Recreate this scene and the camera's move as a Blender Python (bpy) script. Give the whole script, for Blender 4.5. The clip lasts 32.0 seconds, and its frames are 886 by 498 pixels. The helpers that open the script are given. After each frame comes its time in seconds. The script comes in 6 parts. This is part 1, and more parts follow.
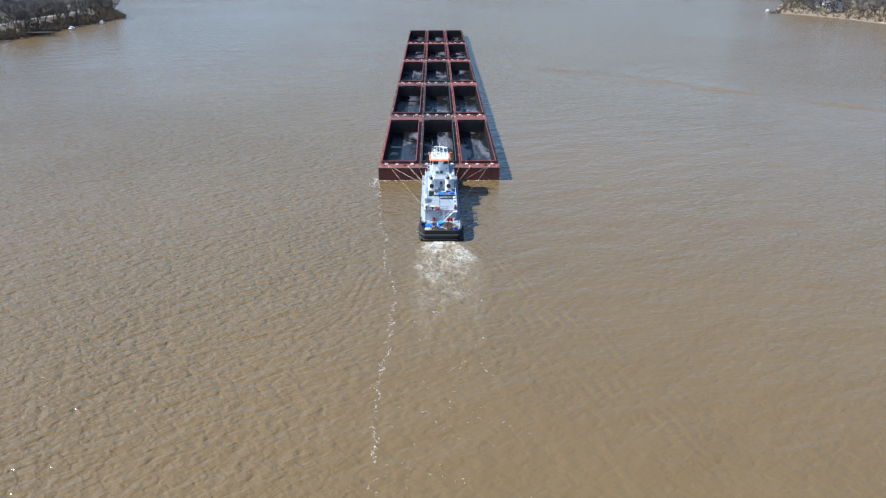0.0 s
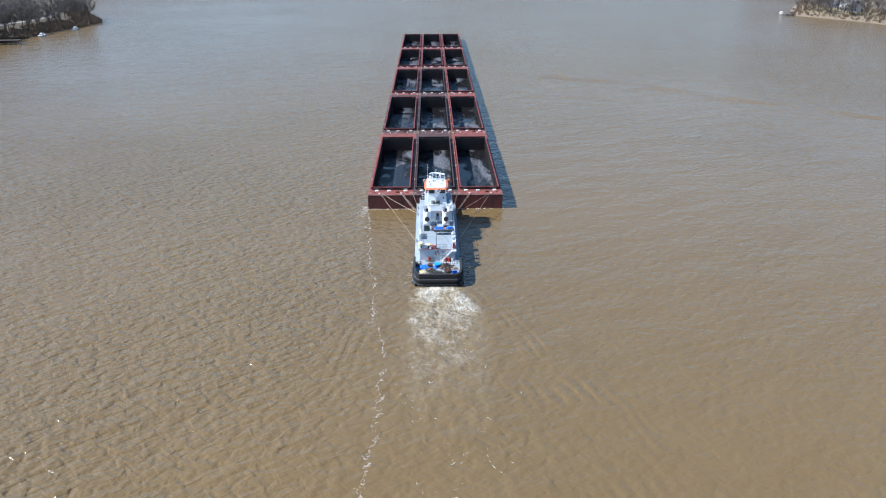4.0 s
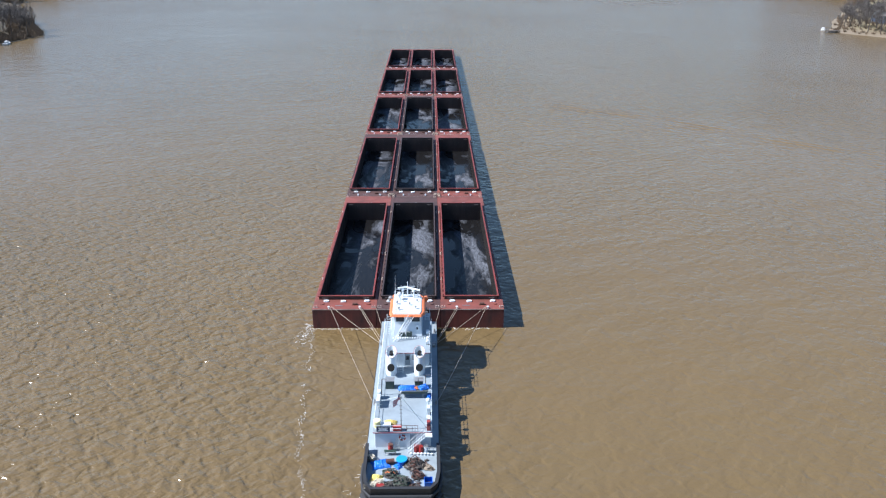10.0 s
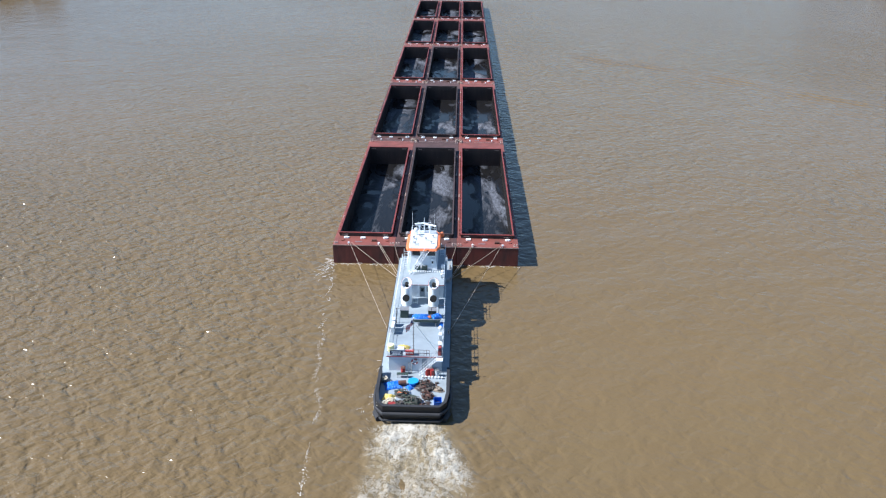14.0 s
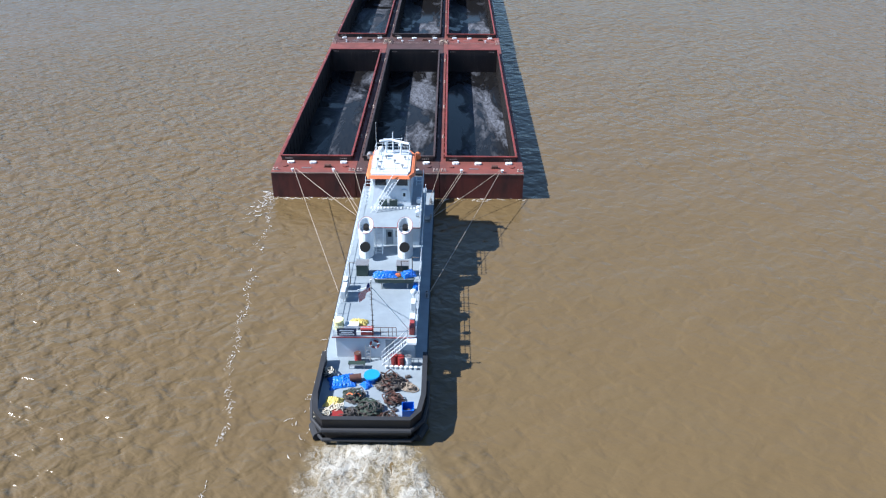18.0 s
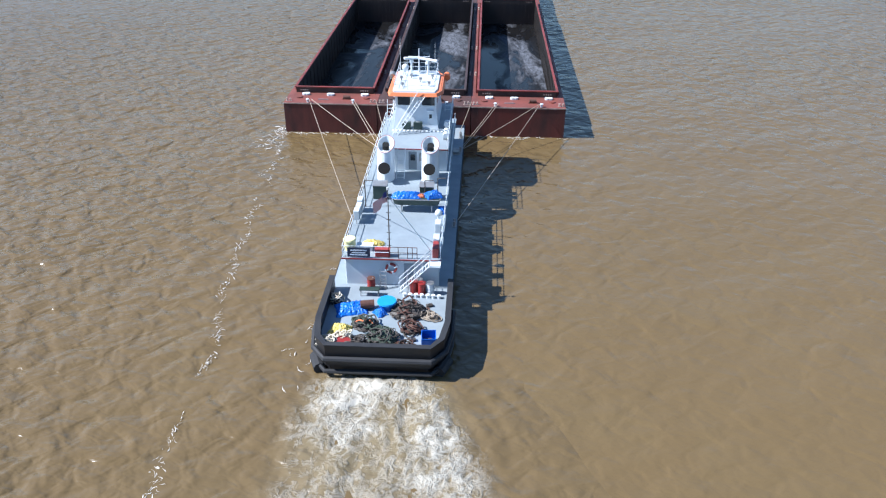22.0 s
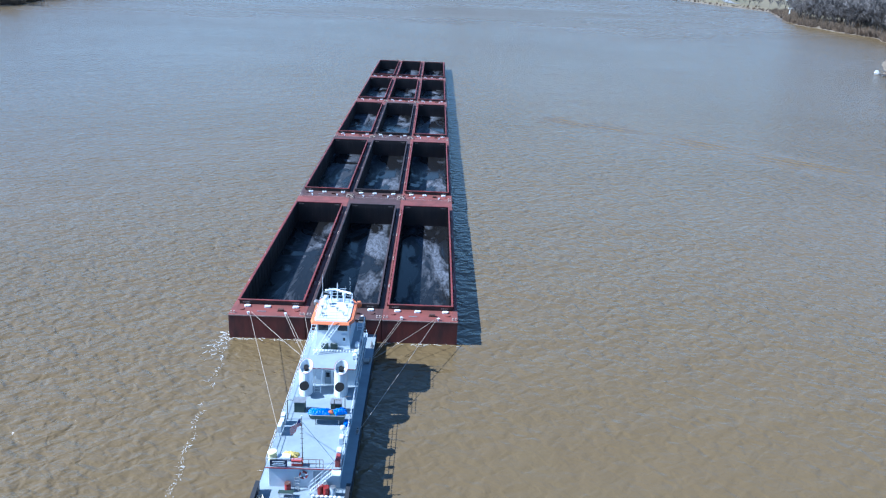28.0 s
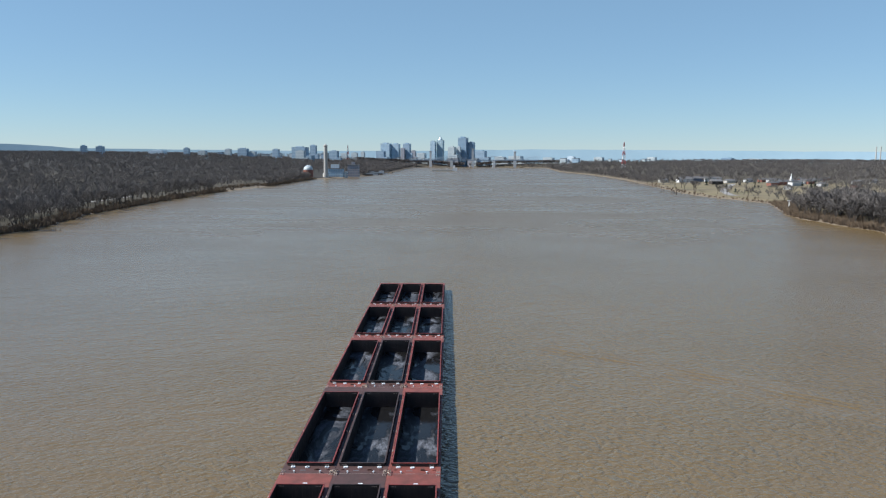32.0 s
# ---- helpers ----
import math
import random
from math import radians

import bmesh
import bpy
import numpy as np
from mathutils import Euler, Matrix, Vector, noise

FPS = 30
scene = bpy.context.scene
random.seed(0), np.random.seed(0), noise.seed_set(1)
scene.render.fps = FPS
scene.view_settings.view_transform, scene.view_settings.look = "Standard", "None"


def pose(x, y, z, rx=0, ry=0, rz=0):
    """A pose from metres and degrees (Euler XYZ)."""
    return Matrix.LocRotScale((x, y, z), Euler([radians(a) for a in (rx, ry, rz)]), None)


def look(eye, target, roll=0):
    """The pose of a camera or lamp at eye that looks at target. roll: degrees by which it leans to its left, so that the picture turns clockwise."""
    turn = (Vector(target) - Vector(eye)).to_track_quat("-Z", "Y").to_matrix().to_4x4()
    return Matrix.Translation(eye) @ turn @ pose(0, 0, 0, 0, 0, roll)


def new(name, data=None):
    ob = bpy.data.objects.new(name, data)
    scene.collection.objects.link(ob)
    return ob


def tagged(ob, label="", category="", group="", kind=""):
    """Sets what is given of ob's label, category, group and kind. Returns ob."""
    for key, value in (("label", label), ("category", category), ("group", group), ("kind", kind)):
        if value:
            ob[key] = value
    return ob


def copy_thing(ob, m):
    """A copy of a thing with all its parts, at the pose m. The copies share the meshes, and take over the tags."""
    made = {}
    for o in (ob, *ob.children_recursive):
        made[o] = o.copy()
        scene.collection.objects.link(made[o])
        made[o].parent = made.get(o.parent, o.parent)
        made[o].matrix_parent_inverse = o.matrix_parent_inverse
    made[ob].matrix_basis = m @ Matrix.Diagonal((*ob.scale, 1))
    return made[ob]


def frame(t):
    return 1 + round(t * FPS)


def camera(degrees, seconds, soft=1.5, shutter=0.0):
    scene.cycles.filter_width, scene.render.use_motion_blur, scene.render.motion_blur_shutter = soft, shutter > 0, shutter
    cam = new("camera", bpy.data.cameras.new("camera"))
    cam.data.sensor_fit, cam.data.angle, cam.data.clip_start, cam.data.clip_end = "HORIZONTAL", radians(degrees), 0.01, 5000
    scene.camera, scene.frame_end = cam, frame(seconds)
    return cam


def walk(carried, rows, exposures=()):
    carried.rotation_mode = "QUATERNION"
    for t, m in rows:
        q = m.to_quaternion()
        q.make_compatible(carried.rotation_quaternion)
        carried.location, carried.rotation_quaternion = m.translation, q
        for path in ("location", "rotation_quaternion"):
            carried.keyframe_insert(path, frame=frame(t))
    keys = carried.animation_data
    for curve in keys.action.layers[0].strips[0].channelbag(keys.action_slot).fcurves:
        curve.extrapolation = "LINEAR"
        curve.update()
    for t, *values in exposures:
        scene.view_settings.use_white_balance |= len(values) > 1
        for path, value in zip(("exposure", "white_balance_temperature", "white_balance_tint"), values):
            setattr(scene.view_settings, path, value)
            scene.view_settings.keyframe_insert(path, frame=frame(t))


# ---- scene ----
cam = camera(58.5, 32.0, soft=1.2)
V = 3.2  # speed of the tow, metres a second
PATH = [  # seconds, place in the tow's own space, pitch, roll, heading
    (0, -1.20, -202.02, 62.70, 67.79, 0.00, -0.64),
    (0.5, -1.33, -201.10, 62.77, 67.79, -0.24, -0.66),
    (1, -1.52, -199.50, 62.77, 67.76, 0.09, -0.78),
    (1.5, -1.44, -197.09, 62.80, 67.74, -0.04, -0.78),
    (2, -1.57, -194.02, 62.68, 67.73, -0.01, -0.85),
    (2.5, -1.48, -190.90, 63.09, 67.67, 0.06, -0.89),
    (3, -1.34, -187.50, 63.17, 67.67, -0.03, -0.89),
    (3.5, -1.11, -183.40, 63.06, 67.69, -0.20, -0.86),
    (5.5, -0.86, -164.94, 63.05, 67.56, 0.41, -1.19),
    (6, -0.69, -159.92, 62.97, 67.60, 0.60, -1.28),
    (6.5, -0.54, -154.18, 62.60, 67.65, 0.87, -1.37),
    (7, -0.43, -146.47, 63.09, 67.41, 1.27, -1.51),
    (7.5, 0.33, -143.99, 62.83, 67.62, 0.88, -1.34),
    (8, 0.85, -138.86, 63.68, 67.46, 0.88, -1.32),
    (8.5, 1.55, -133.70, 63.78, 67.47, 0.69, -1.26),
    (9, 2.19, -128.25, 63.58, 67.53, 0.57, -1.20),
    (9.5, 2.99, -123.27, 63.51, 67.54, 0.41, -1.10),
    (10, 3.50, -118.68, 63.07, 67.71, 0.37, -1.08),
    (10.2, 3.55, -116.71, 62.46, 67.71, 0.37, -1.08),
    (10.5, 3.62, -113.75, 61.55, 65.35, 0.45, -1.14),
    (11, 3.85, -111.91, 61.19, 64.91, 0.53, -1.13),
    (11.5, 4.08, -113.22, 61.44, 64.85, 0.49, -1.09),
    (12, 4.42, -115.58, 61.99, 64.67, 0.39, -1.00),
    (12.5, 4.52, -117.00, 61.37, 64.84, 0.46, -1.02),
    (13, 4.81, -118.52, 61.05, 64.86, 0.44, -0.97),
    (13.5, 4.96, -121.24, 61.26, 64.84, 0.64, -0.98),
    (13.8, 5.20, -122.66, 61.33, 64.84, 0.64, -0.98),
    (14, 5.36, -123.61, 61.37, 64.76, 0.68, 1.08),
    (14.5, 5.79, -124.86, 60.79, 64.81, 0.58, 1.16),
    (16.5, 7.45, -114.03, 56.81, 62.35, -0.38, 1.55),
    (17, 7.42, -105.66, 54.06, 60.96, -0.26, 1.40),
    (17.5, 6.90, -98.13, 49.68, 60.39, 0.02, 0.92),
    (18, 6.53, -91.52, 45.67, 59.82, 0.31, 0.42),
    (18.5, 5.64, -84.96, 37.64, 61.84, 0.77, -0.54),
    (19, 5.37, -80.92, 34.46, 61.78, 1.09, -1.14),
    (19.5, 5.54, -81.40, 33.83, 61.74, 1.02, -1.23),
    (19.9, 4.99, -81.35, 32.89, 61.79, 1.02, -1.11),
    (20, 4.85, -81.34, 32.65, 61.91, 0.70, 1.89),
    (20.5, 5.84, -83.12, 33.73, 61.17, 0.35, 2.95),
    (21, 6.05, -84.07, 33.69, 60.93, 0.37, 2.85),
    (21.5, 6.27, -84.95, 33.54, 60.76, 0.30, 2.83),
    (22, 6.42, -85.88, 33.64, 60.45, 0.33, 2.75),
    (22.5, 6.56, -86.66, 33.51, 60.26, 0.42, 2.65),
    (23, 6.72, -87.57, 33.48, 60.05, 0.47, 2.56),
    (23.2, 6.90, -88.06, 33.58, 59.88, 1.23, -1.28),
    (23.5, 7.16, -88.79, 33.72, 59.88, 1.23, -1.78),
    (24, 7.30, -89.73, 33.79, 59.64, 1.23, -2.30),
    (24.5, 7.53, -90.79, 33.93, 59.36, 1.28, -2.37),
    (26.5, 9.39, -101.23, 39.96, 48.48, 0.85, -2.64),
    (27, 8.38, -96.50, 35.52, 58.49, 1.93, -2.94),
    (27.5, 8.57, -98.05, 38.56, 66.47, 2.12, -2.88),
    (28, 11.62, -100.73, 51.30, 69.90, 2.50, -1.09),
    (28.5, 14.88, -96.09, 63.22, 74.43, 0.94, 0.30),
    (28.8, 15.85, -92.23, 67.24, 80.01, 0.42, 0.52),
    (29, 16.49, -89.66, 69.92, 82.35, 0.21, 0.62),
    (29.5, 16.78, -88.11, 68.97, 82.91, 0.43, 0.71),
    (30, 16.71, -88.42, 68.30, 82.99, 0.35, 0.60),
    (30.5, 16.78, -89.43, 68.18, 83.05, 0.33, 0.52),
    (31, 16.77, -90.65, 67.90, 83.11, 0.28, 0.39),
    (31.5, 16.89, -91.62, 67.55, 83.20, 0.20, 0.34),
    (32, 17.22, -92.40, 66.86, 83.26, 0.26, 0.32),
]

def tow_pose(t, m):
    """The world pose at t seconds of a pose m in the tow's own space."""
    return Matrix.Translation((0, V * t, 0)) @ m


walk(cam, [(t, tow_pose(t, pose(x, y, z, rx, 0, rz) @ pose(0, 0, 0, 0, 0, lean))) for t, x, y, z, rx, lean, rz in PATH],
     exposures=[(0, 0.92, 5700, 11.5), (14, 0.93, 5820, 12.0), (18, 0.86, 5720, 12.0), (20, 0.94, 5700, 12.3), (24, 0.9, 5650, 11.5), (26.5, 0.88, 5450, 11.0), (27.0, 0.84, 5300, 10.0), (28.0, 1.0, 4800, 8.5), (28.5, 0.88, 5200, 8.5), (29.0, 0.56, 5450, 7.5), (30, 0.51, 5800, 8.5), (32, 0.48, 6000, 9.5)])

# ---- light ----
SUN_ELEVATION, SUN_FROM = radians(44.5), radians(-95)   # the sun stands off the port side


def make_world():
    world = bpy.data.worlds.new("sky")
    world.use_nodes = True
    scene.world = world
    nodes, links = world.node_tree.nodes, world.node_tree.links
    sky = nodes.new("ShaderNodeTexSky")
    sky.sky_type = "NISHITA"
    sky.sun_disc = False
    sky.sun_elevation = SUN_ELEVATION
    sky.sun_rotation = SUN_FROM
    sky.air_density, sky.dust_density, sky.ozone_density = 0.85, 0.0, 5.0
    haze = nodes.new("ShaderNodeMixRGB")   # pale haze low in the clear sky, thinning towards the zenith
    at, split, thin = nodes.new("ShaderNodeTexCoord"), nodes.new("ShaderNodeSeparateXYZ"), nodes.new("ShaderNodeMapRange")
    thin.interpolation_type = "SMOOTHSTEP"
    for key, value in (("From Min", 0.2), ("From Max", 0.6), ("To Min", 0.5), ("To Max", 0.08)):
        thin.inputs[key].default_value = value
    links.new(at.outputs["Generated"], split.inputs[0])
    links.new(split.outputs["Z"], thin.inputs["Value"])
    links.new(thin.outputs["Result"], haze.inputs[0])
    haze.inputs[2].default_value = (2.35, 3.65, 4.35, 1)
    links.new(sky.outputs[0], haze.inputs[1])
    links.new(haze.outputs[0], nodes["Background"].inputs[0])
    nodes["Background"].inputs[1].default_value = 0.088


make_world()
sun = new("sun", bpy.data.lights.new("sun", "SUN"))
sun.data.energy, sun.data.angle, sun.data.color = 5.3, radians(0.55), (1.0, 0.95, 0.87)
way = Vector((math.sin(SUN_FROM) * math.cos(SUN_ELEVATION), math.cos(SUN_FROM) * math.cos(SUN_ELEVATION), math.sin(SUN_ELEVATION)))
sun.matrix_world = look(way * 50, (0, 0, 0))

# ---- materials ----
def material(name, colour, rough=0.6, metal=0.0):
    m = bpy.data.materials.new(name)
    m.use_nodes = True
    b = m.node_tree.nodes["Principled BSDF"]
    b.inputs["Base Color"].default_value = (*colour, 1)
    b.inputs["Roughness"].default_value = rough
    b.inputs["Metallic"].default_value = metal
    return m


def node(m, kind, **values):
    n = m.node_tree.nodes.new("ShaderNode" + kind)
    for key, value in values.items():
        n.inputs[key.replace("_", " ")].default_value = value
    return n


def join(m, a, b):
    m.node_tree.links.new(a, b)


def coords(m, scale=(1, 1, 1), turn=(0, 0, 0)):
    c, mp = node(m, "TexCoord"), node(m, "Mapping")
    mp.inputs["Scale"].default_value, mp.inputs["Rotation"].default_value = scale, turn
    join(m, c.outputs["Object"], mp.inputs[0])
    return mp.outputs[0]


def turned(m, angle, scale):
    """Object coordinates turned about z and then stretched, for crests that run slantwise."""
    mp = node(m, "Mapping")
    mp.inputs["Scale"].default_value = scale
    join(m, coords(m, (1, 1, 1), (0, 0, radians(angle))), mp.inputs[0])
    return mp.outputs[0]


def noisy(m, vector, scale, detail=4.0, rough=0.55, warp=0.0):
    n = node(m, "TexNoise", Scale=scale, Detail=detail, Roughness=rough, Distortion=warp)
    join(m, vector, n.inputs["Vector"])
    return n.outputs["Fac"]


def ramp(m, value, stops):
    r = node(m, "ValToRGB")
    r.color_ramp.elements.remove(r.color_ramp.elements[1])
    for i, (p, c) in enumerate(stops):
        e = r.color_ramp.elements[0] if i == 0 else r.color_ramp.elements.new(p)
        e.position, e.color = p, (c if len(c) == 4 else (*c, 1)) if not isinstance(c, float) else (c, c, c, 1)
    join(m, value, r.inputs[0])
    return r.outputs[0]


def blend(m, fac, a, b, mode="MIX"):
    x = node(m, "Mix")
    x.data_type, x.blend_type = "RGBA", mode
    for value, slot in ((fac, 0), (a, 6), (b, 7)):
        if isinstance(value, (int, float)):
            x.inputs[slot].default_value = value
        elif isinstance(value, tuple):
            x.inputs[slot].default_value = (*value, 1)
        else:
            join(m, value, x.inputs[slot])
    return x.outputs[2]


def maths(m, op, a, b=0.0):
    x = node(m, "Math")
    x.operation = op
    for value, slot in ((a, 0), (b, 1)):
        if isinstance(value, (int, float)):
            x.inputs[slot].default_value = value
        else:
            join(m, value, x.inputs[slot])
    return x.outputs[0]


def bsdf(m):
    return m.node_tree.nodes["Principled BSDF"]


def bumped(m, height, strength=0.3, distance=0.02):
    b = node(m, "Bump", Strength=strength, Distance=distance)
    join(m, height, b.inputs["Height"])
    join(m, b.outputs[0], bsdf(m).inputs["Normal"])


def worn(name, base, stain, rust=(0.12, 0.04, 0.02), scale=0.6, amount=0.5, rough=0.6, streak=1.0, metal=0.0, spots=0.66):
    """Painted steel with large stains, streaks and rust flecks; each object differs a little."""
    m = material(name, base, rough, metal)
    v = coords(m, (1, 1, streak))
    big, fine = noisy(m, v, scale, 6, 0.62), noisy(m, coords(m), scale * 9, 5, 0.6)
    c = blend(m, ramp(m, big, [(0.35, 0.0), (0.7, float(amount))]), base, stain)
    c = blend(m, ramp(m, fine, [(spots, 0.0), (spots + 0.09, 0.75)]), c, rust)
    info = node(m, "ObjectInfo")
    tone = ramp(m, info.outputs["Random"], [(0.0, 0.88), (1.0, 1.1)])
    join(m, blend(m, 1.0, c, tone, "MULTIPLY"), bsdf(m).inputs["Base Color"])
    join(m, ramp(m, big, [(0.3, max(0.05, rough - 0.12)), (0.75, min(1.0, rough + 0.15))]), bsdf(m).inputs["Roughness"])
    bumped(m, fine, 0.25, 0.02)
    return m


def water_nodes(m, foam=None, stirred=0.0):
    """Muddy river water with ripples at three scales; foam is an optional mask of white froth."""
    b = bsdf(m)
    b.inputs["IOR"].default_value = 1.42
    b.inputs["Roughness"].default_value = 0.17
    v = coords(m)
    chop = noisy(m, turned(m, -38, (0.7, 1.15, 1)), 0.58, 1.8, 0.42, 0.5)
    ripple = noisy(m, turned(m, 14, (0.7, 1.25, 1)), 0.95, 2, 0.5, 0.3)
    swell = noisy(m, turned(m, -22, (0.45, 1.0, 1)), 0.12, 2, 0.5, 0.3)
    patch = noisy(m, v, 0.011, 4, 0.55)
    geo, sep = node(m, "NewGeometry"), node(m, "SeparateXYZ")
    join(m, geo.outputs["Position"], sep.inputs[0])
    across = maths(m, "ADD", maths(m, "MULTIPLY", sep.outputs["X"], 0.004), 0.5)
    near = ramp(m, across, [(0.0, 1.1), (0.18, 1.5), (0.4, 1.6), (0.48, 0.8), (0.6, 0.42), (0.8, 0.6)])
    ahead = ramp(m, across, [(0.0, 0.5), (0.2, 0.8), (0.43, 1.3), (0.5, 1.4), (0.62, 2.1), (0.9, 1.7)])
    reach = ramp(m, maths(m, "MULTIPLY", sep.outputs["Y"], 0.001), [(0.06, 0.0), (0.2, 1.0)])
    windward = maths(m, "ADD", near, maths(m, "MULTIPLY", reach, maths(m, "SUBTRACT", ahead, near)))
    calm = maths(m, "MULTIPLY", ramp(m, patch, [(0.38, 0.6), (0.62, 1.0)]), windward)
    cross = noisy(m, turned(m, 47, (0.8, 1.1, 1)), 0.55, 1.6, 0.42, 0.6)
    crest = maths(m, "SUBTRACT", 1.0, maths(m, "ABSOLUTE", maths(m, "SUBTRACT", maths(m, "ADD", chop, cross), 1.0)))   # sharp crests where two wave trains meet
    waves = maths(m, "ADD", maths(m, "MULTIPLY", chop, 0.68), maths(m, "MULTIPLY", ripple, 0.36))
    waves = maths(m, "ADD", waves, maths(m, "ADD", maths(m, "MULTIPLY", cross, 0.66), maths(m, "MULTIPLY", crest, 0.1)))
    waves = maths(m, "ADD", maths(m, "MULTIPLY", waves, calm), maths(m, "MULTIPLY", swell, 0.9))
    streak = noisy(m, coords(m, (0.42, 1, 1)), 0.009, 5, 0.6, 0.9)   # wind lanes far up the river
    distance = ramp(m, maths(m, "MULTIPLY", sep.outputs["Y"], 0.001), [(0.25, 0.0), (0.8, 1.0)])
    lane = maths(m, "MULTIPLY", distance, ramp(m, streak, [(0.3, 0.0), (0.7, 0.12)]))
    join(m, maths(m, "ADD", 0.17, maths(m, "ADD", lane, maths(m, "MULTIPLY", distance, 0.05))), b.inputs["Roughness"])
    c = blend(m, ramp(m, patch, [(0.3, 0.0), (0.7, 1.0)]), (0.142, 0.097, 0.043), (0.126, 0.088, 0.041))
    c = blend(m, maths(m, "MULTIPLY", distance, ramp(m, streak, [(0.35, 0.0), (0.7, 0.35)])), c, (0.1, 0.074, 0.044))
    c = blend(m, ramp(m, noisy(m, v, 0.13, 4, 0.6, 0.8), [(0.45, 0.0), (0.75, 0.35)]), c, (0.147, 0.107, 0.051))
    if foam is not None:
        c = blend(m, ramp(m, stirred, [(0.05, 0.0), (0.7, 0.75)]), c, (0.22, 0.18, 0.108))
        c = blend(m, foam, c, (0.5, 0.475, 0.41))
        waves = maths(m, "ADD", waves, maths(m, "MULTIPLY", foam, 0.2))
        join(m, maths(m, "ADD", maths(m, "MULTIPLY", foam, 0.5), 0.2), b.inputs["Roughness"])
    bumped(m, waves, 1.0, 0.55)
    join(m, c, b.inputs["Base Color"])


def make_water():
    m = material("river_water", (0.2, 0.14, 0.08))
    water_nodes(m)
    return m


def make_froth_water():
    """The stirred water astern; the mesh's froth attribute says how white it may be."""
    m = material("churned_water", (0.2, 0.14, 0.08))
    at = node(m, "Attribute")
    at.attribute_name = "froth"
    v = coords(m, (1, 0.8, 1))
    curl = noisy(m, v, 0.5, 6, 0.62, 0.7)
    fine = noisy(m, coords(m, (1, 0.85, 1), (0, 0, radians(20))), 1.5, 5, 0.65, 0.8)
    vein = ramp(m, maths(m, "ABSOLUTE", maths(m, "SUBTRACT", curl, 0.5)), [(0.0, 1.0), (0.15, 0.0)])
    thread = ramp(m, maths(m, "ABSOLUTE", maths(m, "SUBTRACT", fine, 0.5)), [(0.0, 1.0), (0.16, 0.0)])
    boil = ramp(m, noisy(m, coords(m, (1, 0.9, 1)), 0.16, 3, 0.5, 0.6), [(0.36, 0.0), (0.62, 1.0)])
    mix = maths(m, "ADD", maths(m, "MULTIPLY", vein, 0.36), maths(m, "MULTIPLY", thread, 0.42))
    mix = maths(m, "ADD", mix, maths(m, "MULTIPLY", boil, 0.42))
    level = maths(m, "MULTIPLY", maths(m, "ADD", mix, maths(m, "MULTIPLY", at.outputs["Fac"], 0.5)), 0.5)
    white = maths(m, "MULTIPLY", ramp(m, level, [(0.4, 0.0), (0.52, 0.26), (0.72, 0.92)]), ramp(m, at.outputs["Fac"], [(0.05, 0.0), (0.32, 1.0)]))
    water_nodes(m, white, at.outputs["Fac"])
    return m


WATER = make_water()
CHURNED = make_froth_water()
RED = worn("red_oxide_deck", (0.215, 0.062, 0.045), (0.095, 0.036, 0.03), (0.03, 0.015, 0.012), 0.35, 0.8, 0.62)
BROWN = worn("brown_worn_deck", (0.085, 0.042, 0.036), (0.05, 0.03, 0.028), (0.16, 0.06, 0.04), 0.35, 0.8, 0.65)
HULL = worn("barge_side_red", (0.125, 0.024, 0.019), (0.045, 0.016, 0.014), (0.16, 0.06, 0.035), 0.55, 1.0, 0.6, 0.3)
# Same wall steel twice: sides coloured darker for shade, ends lighter for grazing sun.
HOLD_SHADED = worn("hopper_wall_shaded", (0.018, 0.0135, 0.0115), (0.008, 0.007, 0.0065), (0.04, 0.025, 0.018), 0.4, 0.8, 0.6, 0.25)
HOLD_END_LIT = worn("hopper_end_sunlit", (0.052, 0.032, 0.026), (0.024, 0.018, 0.016), (0.015, 0.012, 0.011), 0.35, 0.9, 0.6, 0.2)
RIM = worn("coaming_red", (0.24, 0.042, 0.032), (0.07, 0.024, 0.022), (0.03, 0.015, 0.012), 0.5, 0.8, 0.5)
RIM_DARK = worn("coaming_dark", (0.06, 0.035, 0.03), (0.02, 0.016, 0.016), (0.16, 0.05, 0.035), 0.5, 0.8, 0.55)
WHITE = worn("white_paint", (0.66, 0.71, 0.74), (0.5, 0.54, 0.56), (0.35, 0.2, 0.12), 0.5, 0.5, 0.4, spots=0.74)
GREY_DECK = worn("grey_deck_paint", (0.275, 0.325, 0.36), (0.19, 0.225, 0.25), (0.2, 0.12, 0.08), 0.4, 0.7, 0.6, spots=0.72)
BLACK = worn("black_hull_paint", (0.011, 0.011, 0.013), (0.022, 0.022, 0.023), (0.05, 0.035, 0.028), 0.5, 0.7, 0.5)
RUBBER = worn("black_rubber", (0.016, 0.017, 0.02), (0.034, 0.036, 0.04), (0.06, 0.06, 0.06), 0.7, 0.6, 0.75)
ORANGE = worn("orange_paint", (0.68, 0.19, 0.07), (0.55, 0.15, 0.06), (0.3, 0.1, 0.05), 0.5, 0.5, 0.45)
STEEL = worn("galvanised_steel", (0.42, 0.42, 0.42), (0.25, 0.24, 0.23), (0.2, 0.1, 0.06), 1.5, 0.6, 0.45, metal=0.7)
BLUE = worn("blue_plastic", (0.02, 0.13, 0.55), (0.015, 0.09, 0.4), (0.05, 0.2, 0.6), 1.0, 0.5, 0.35)


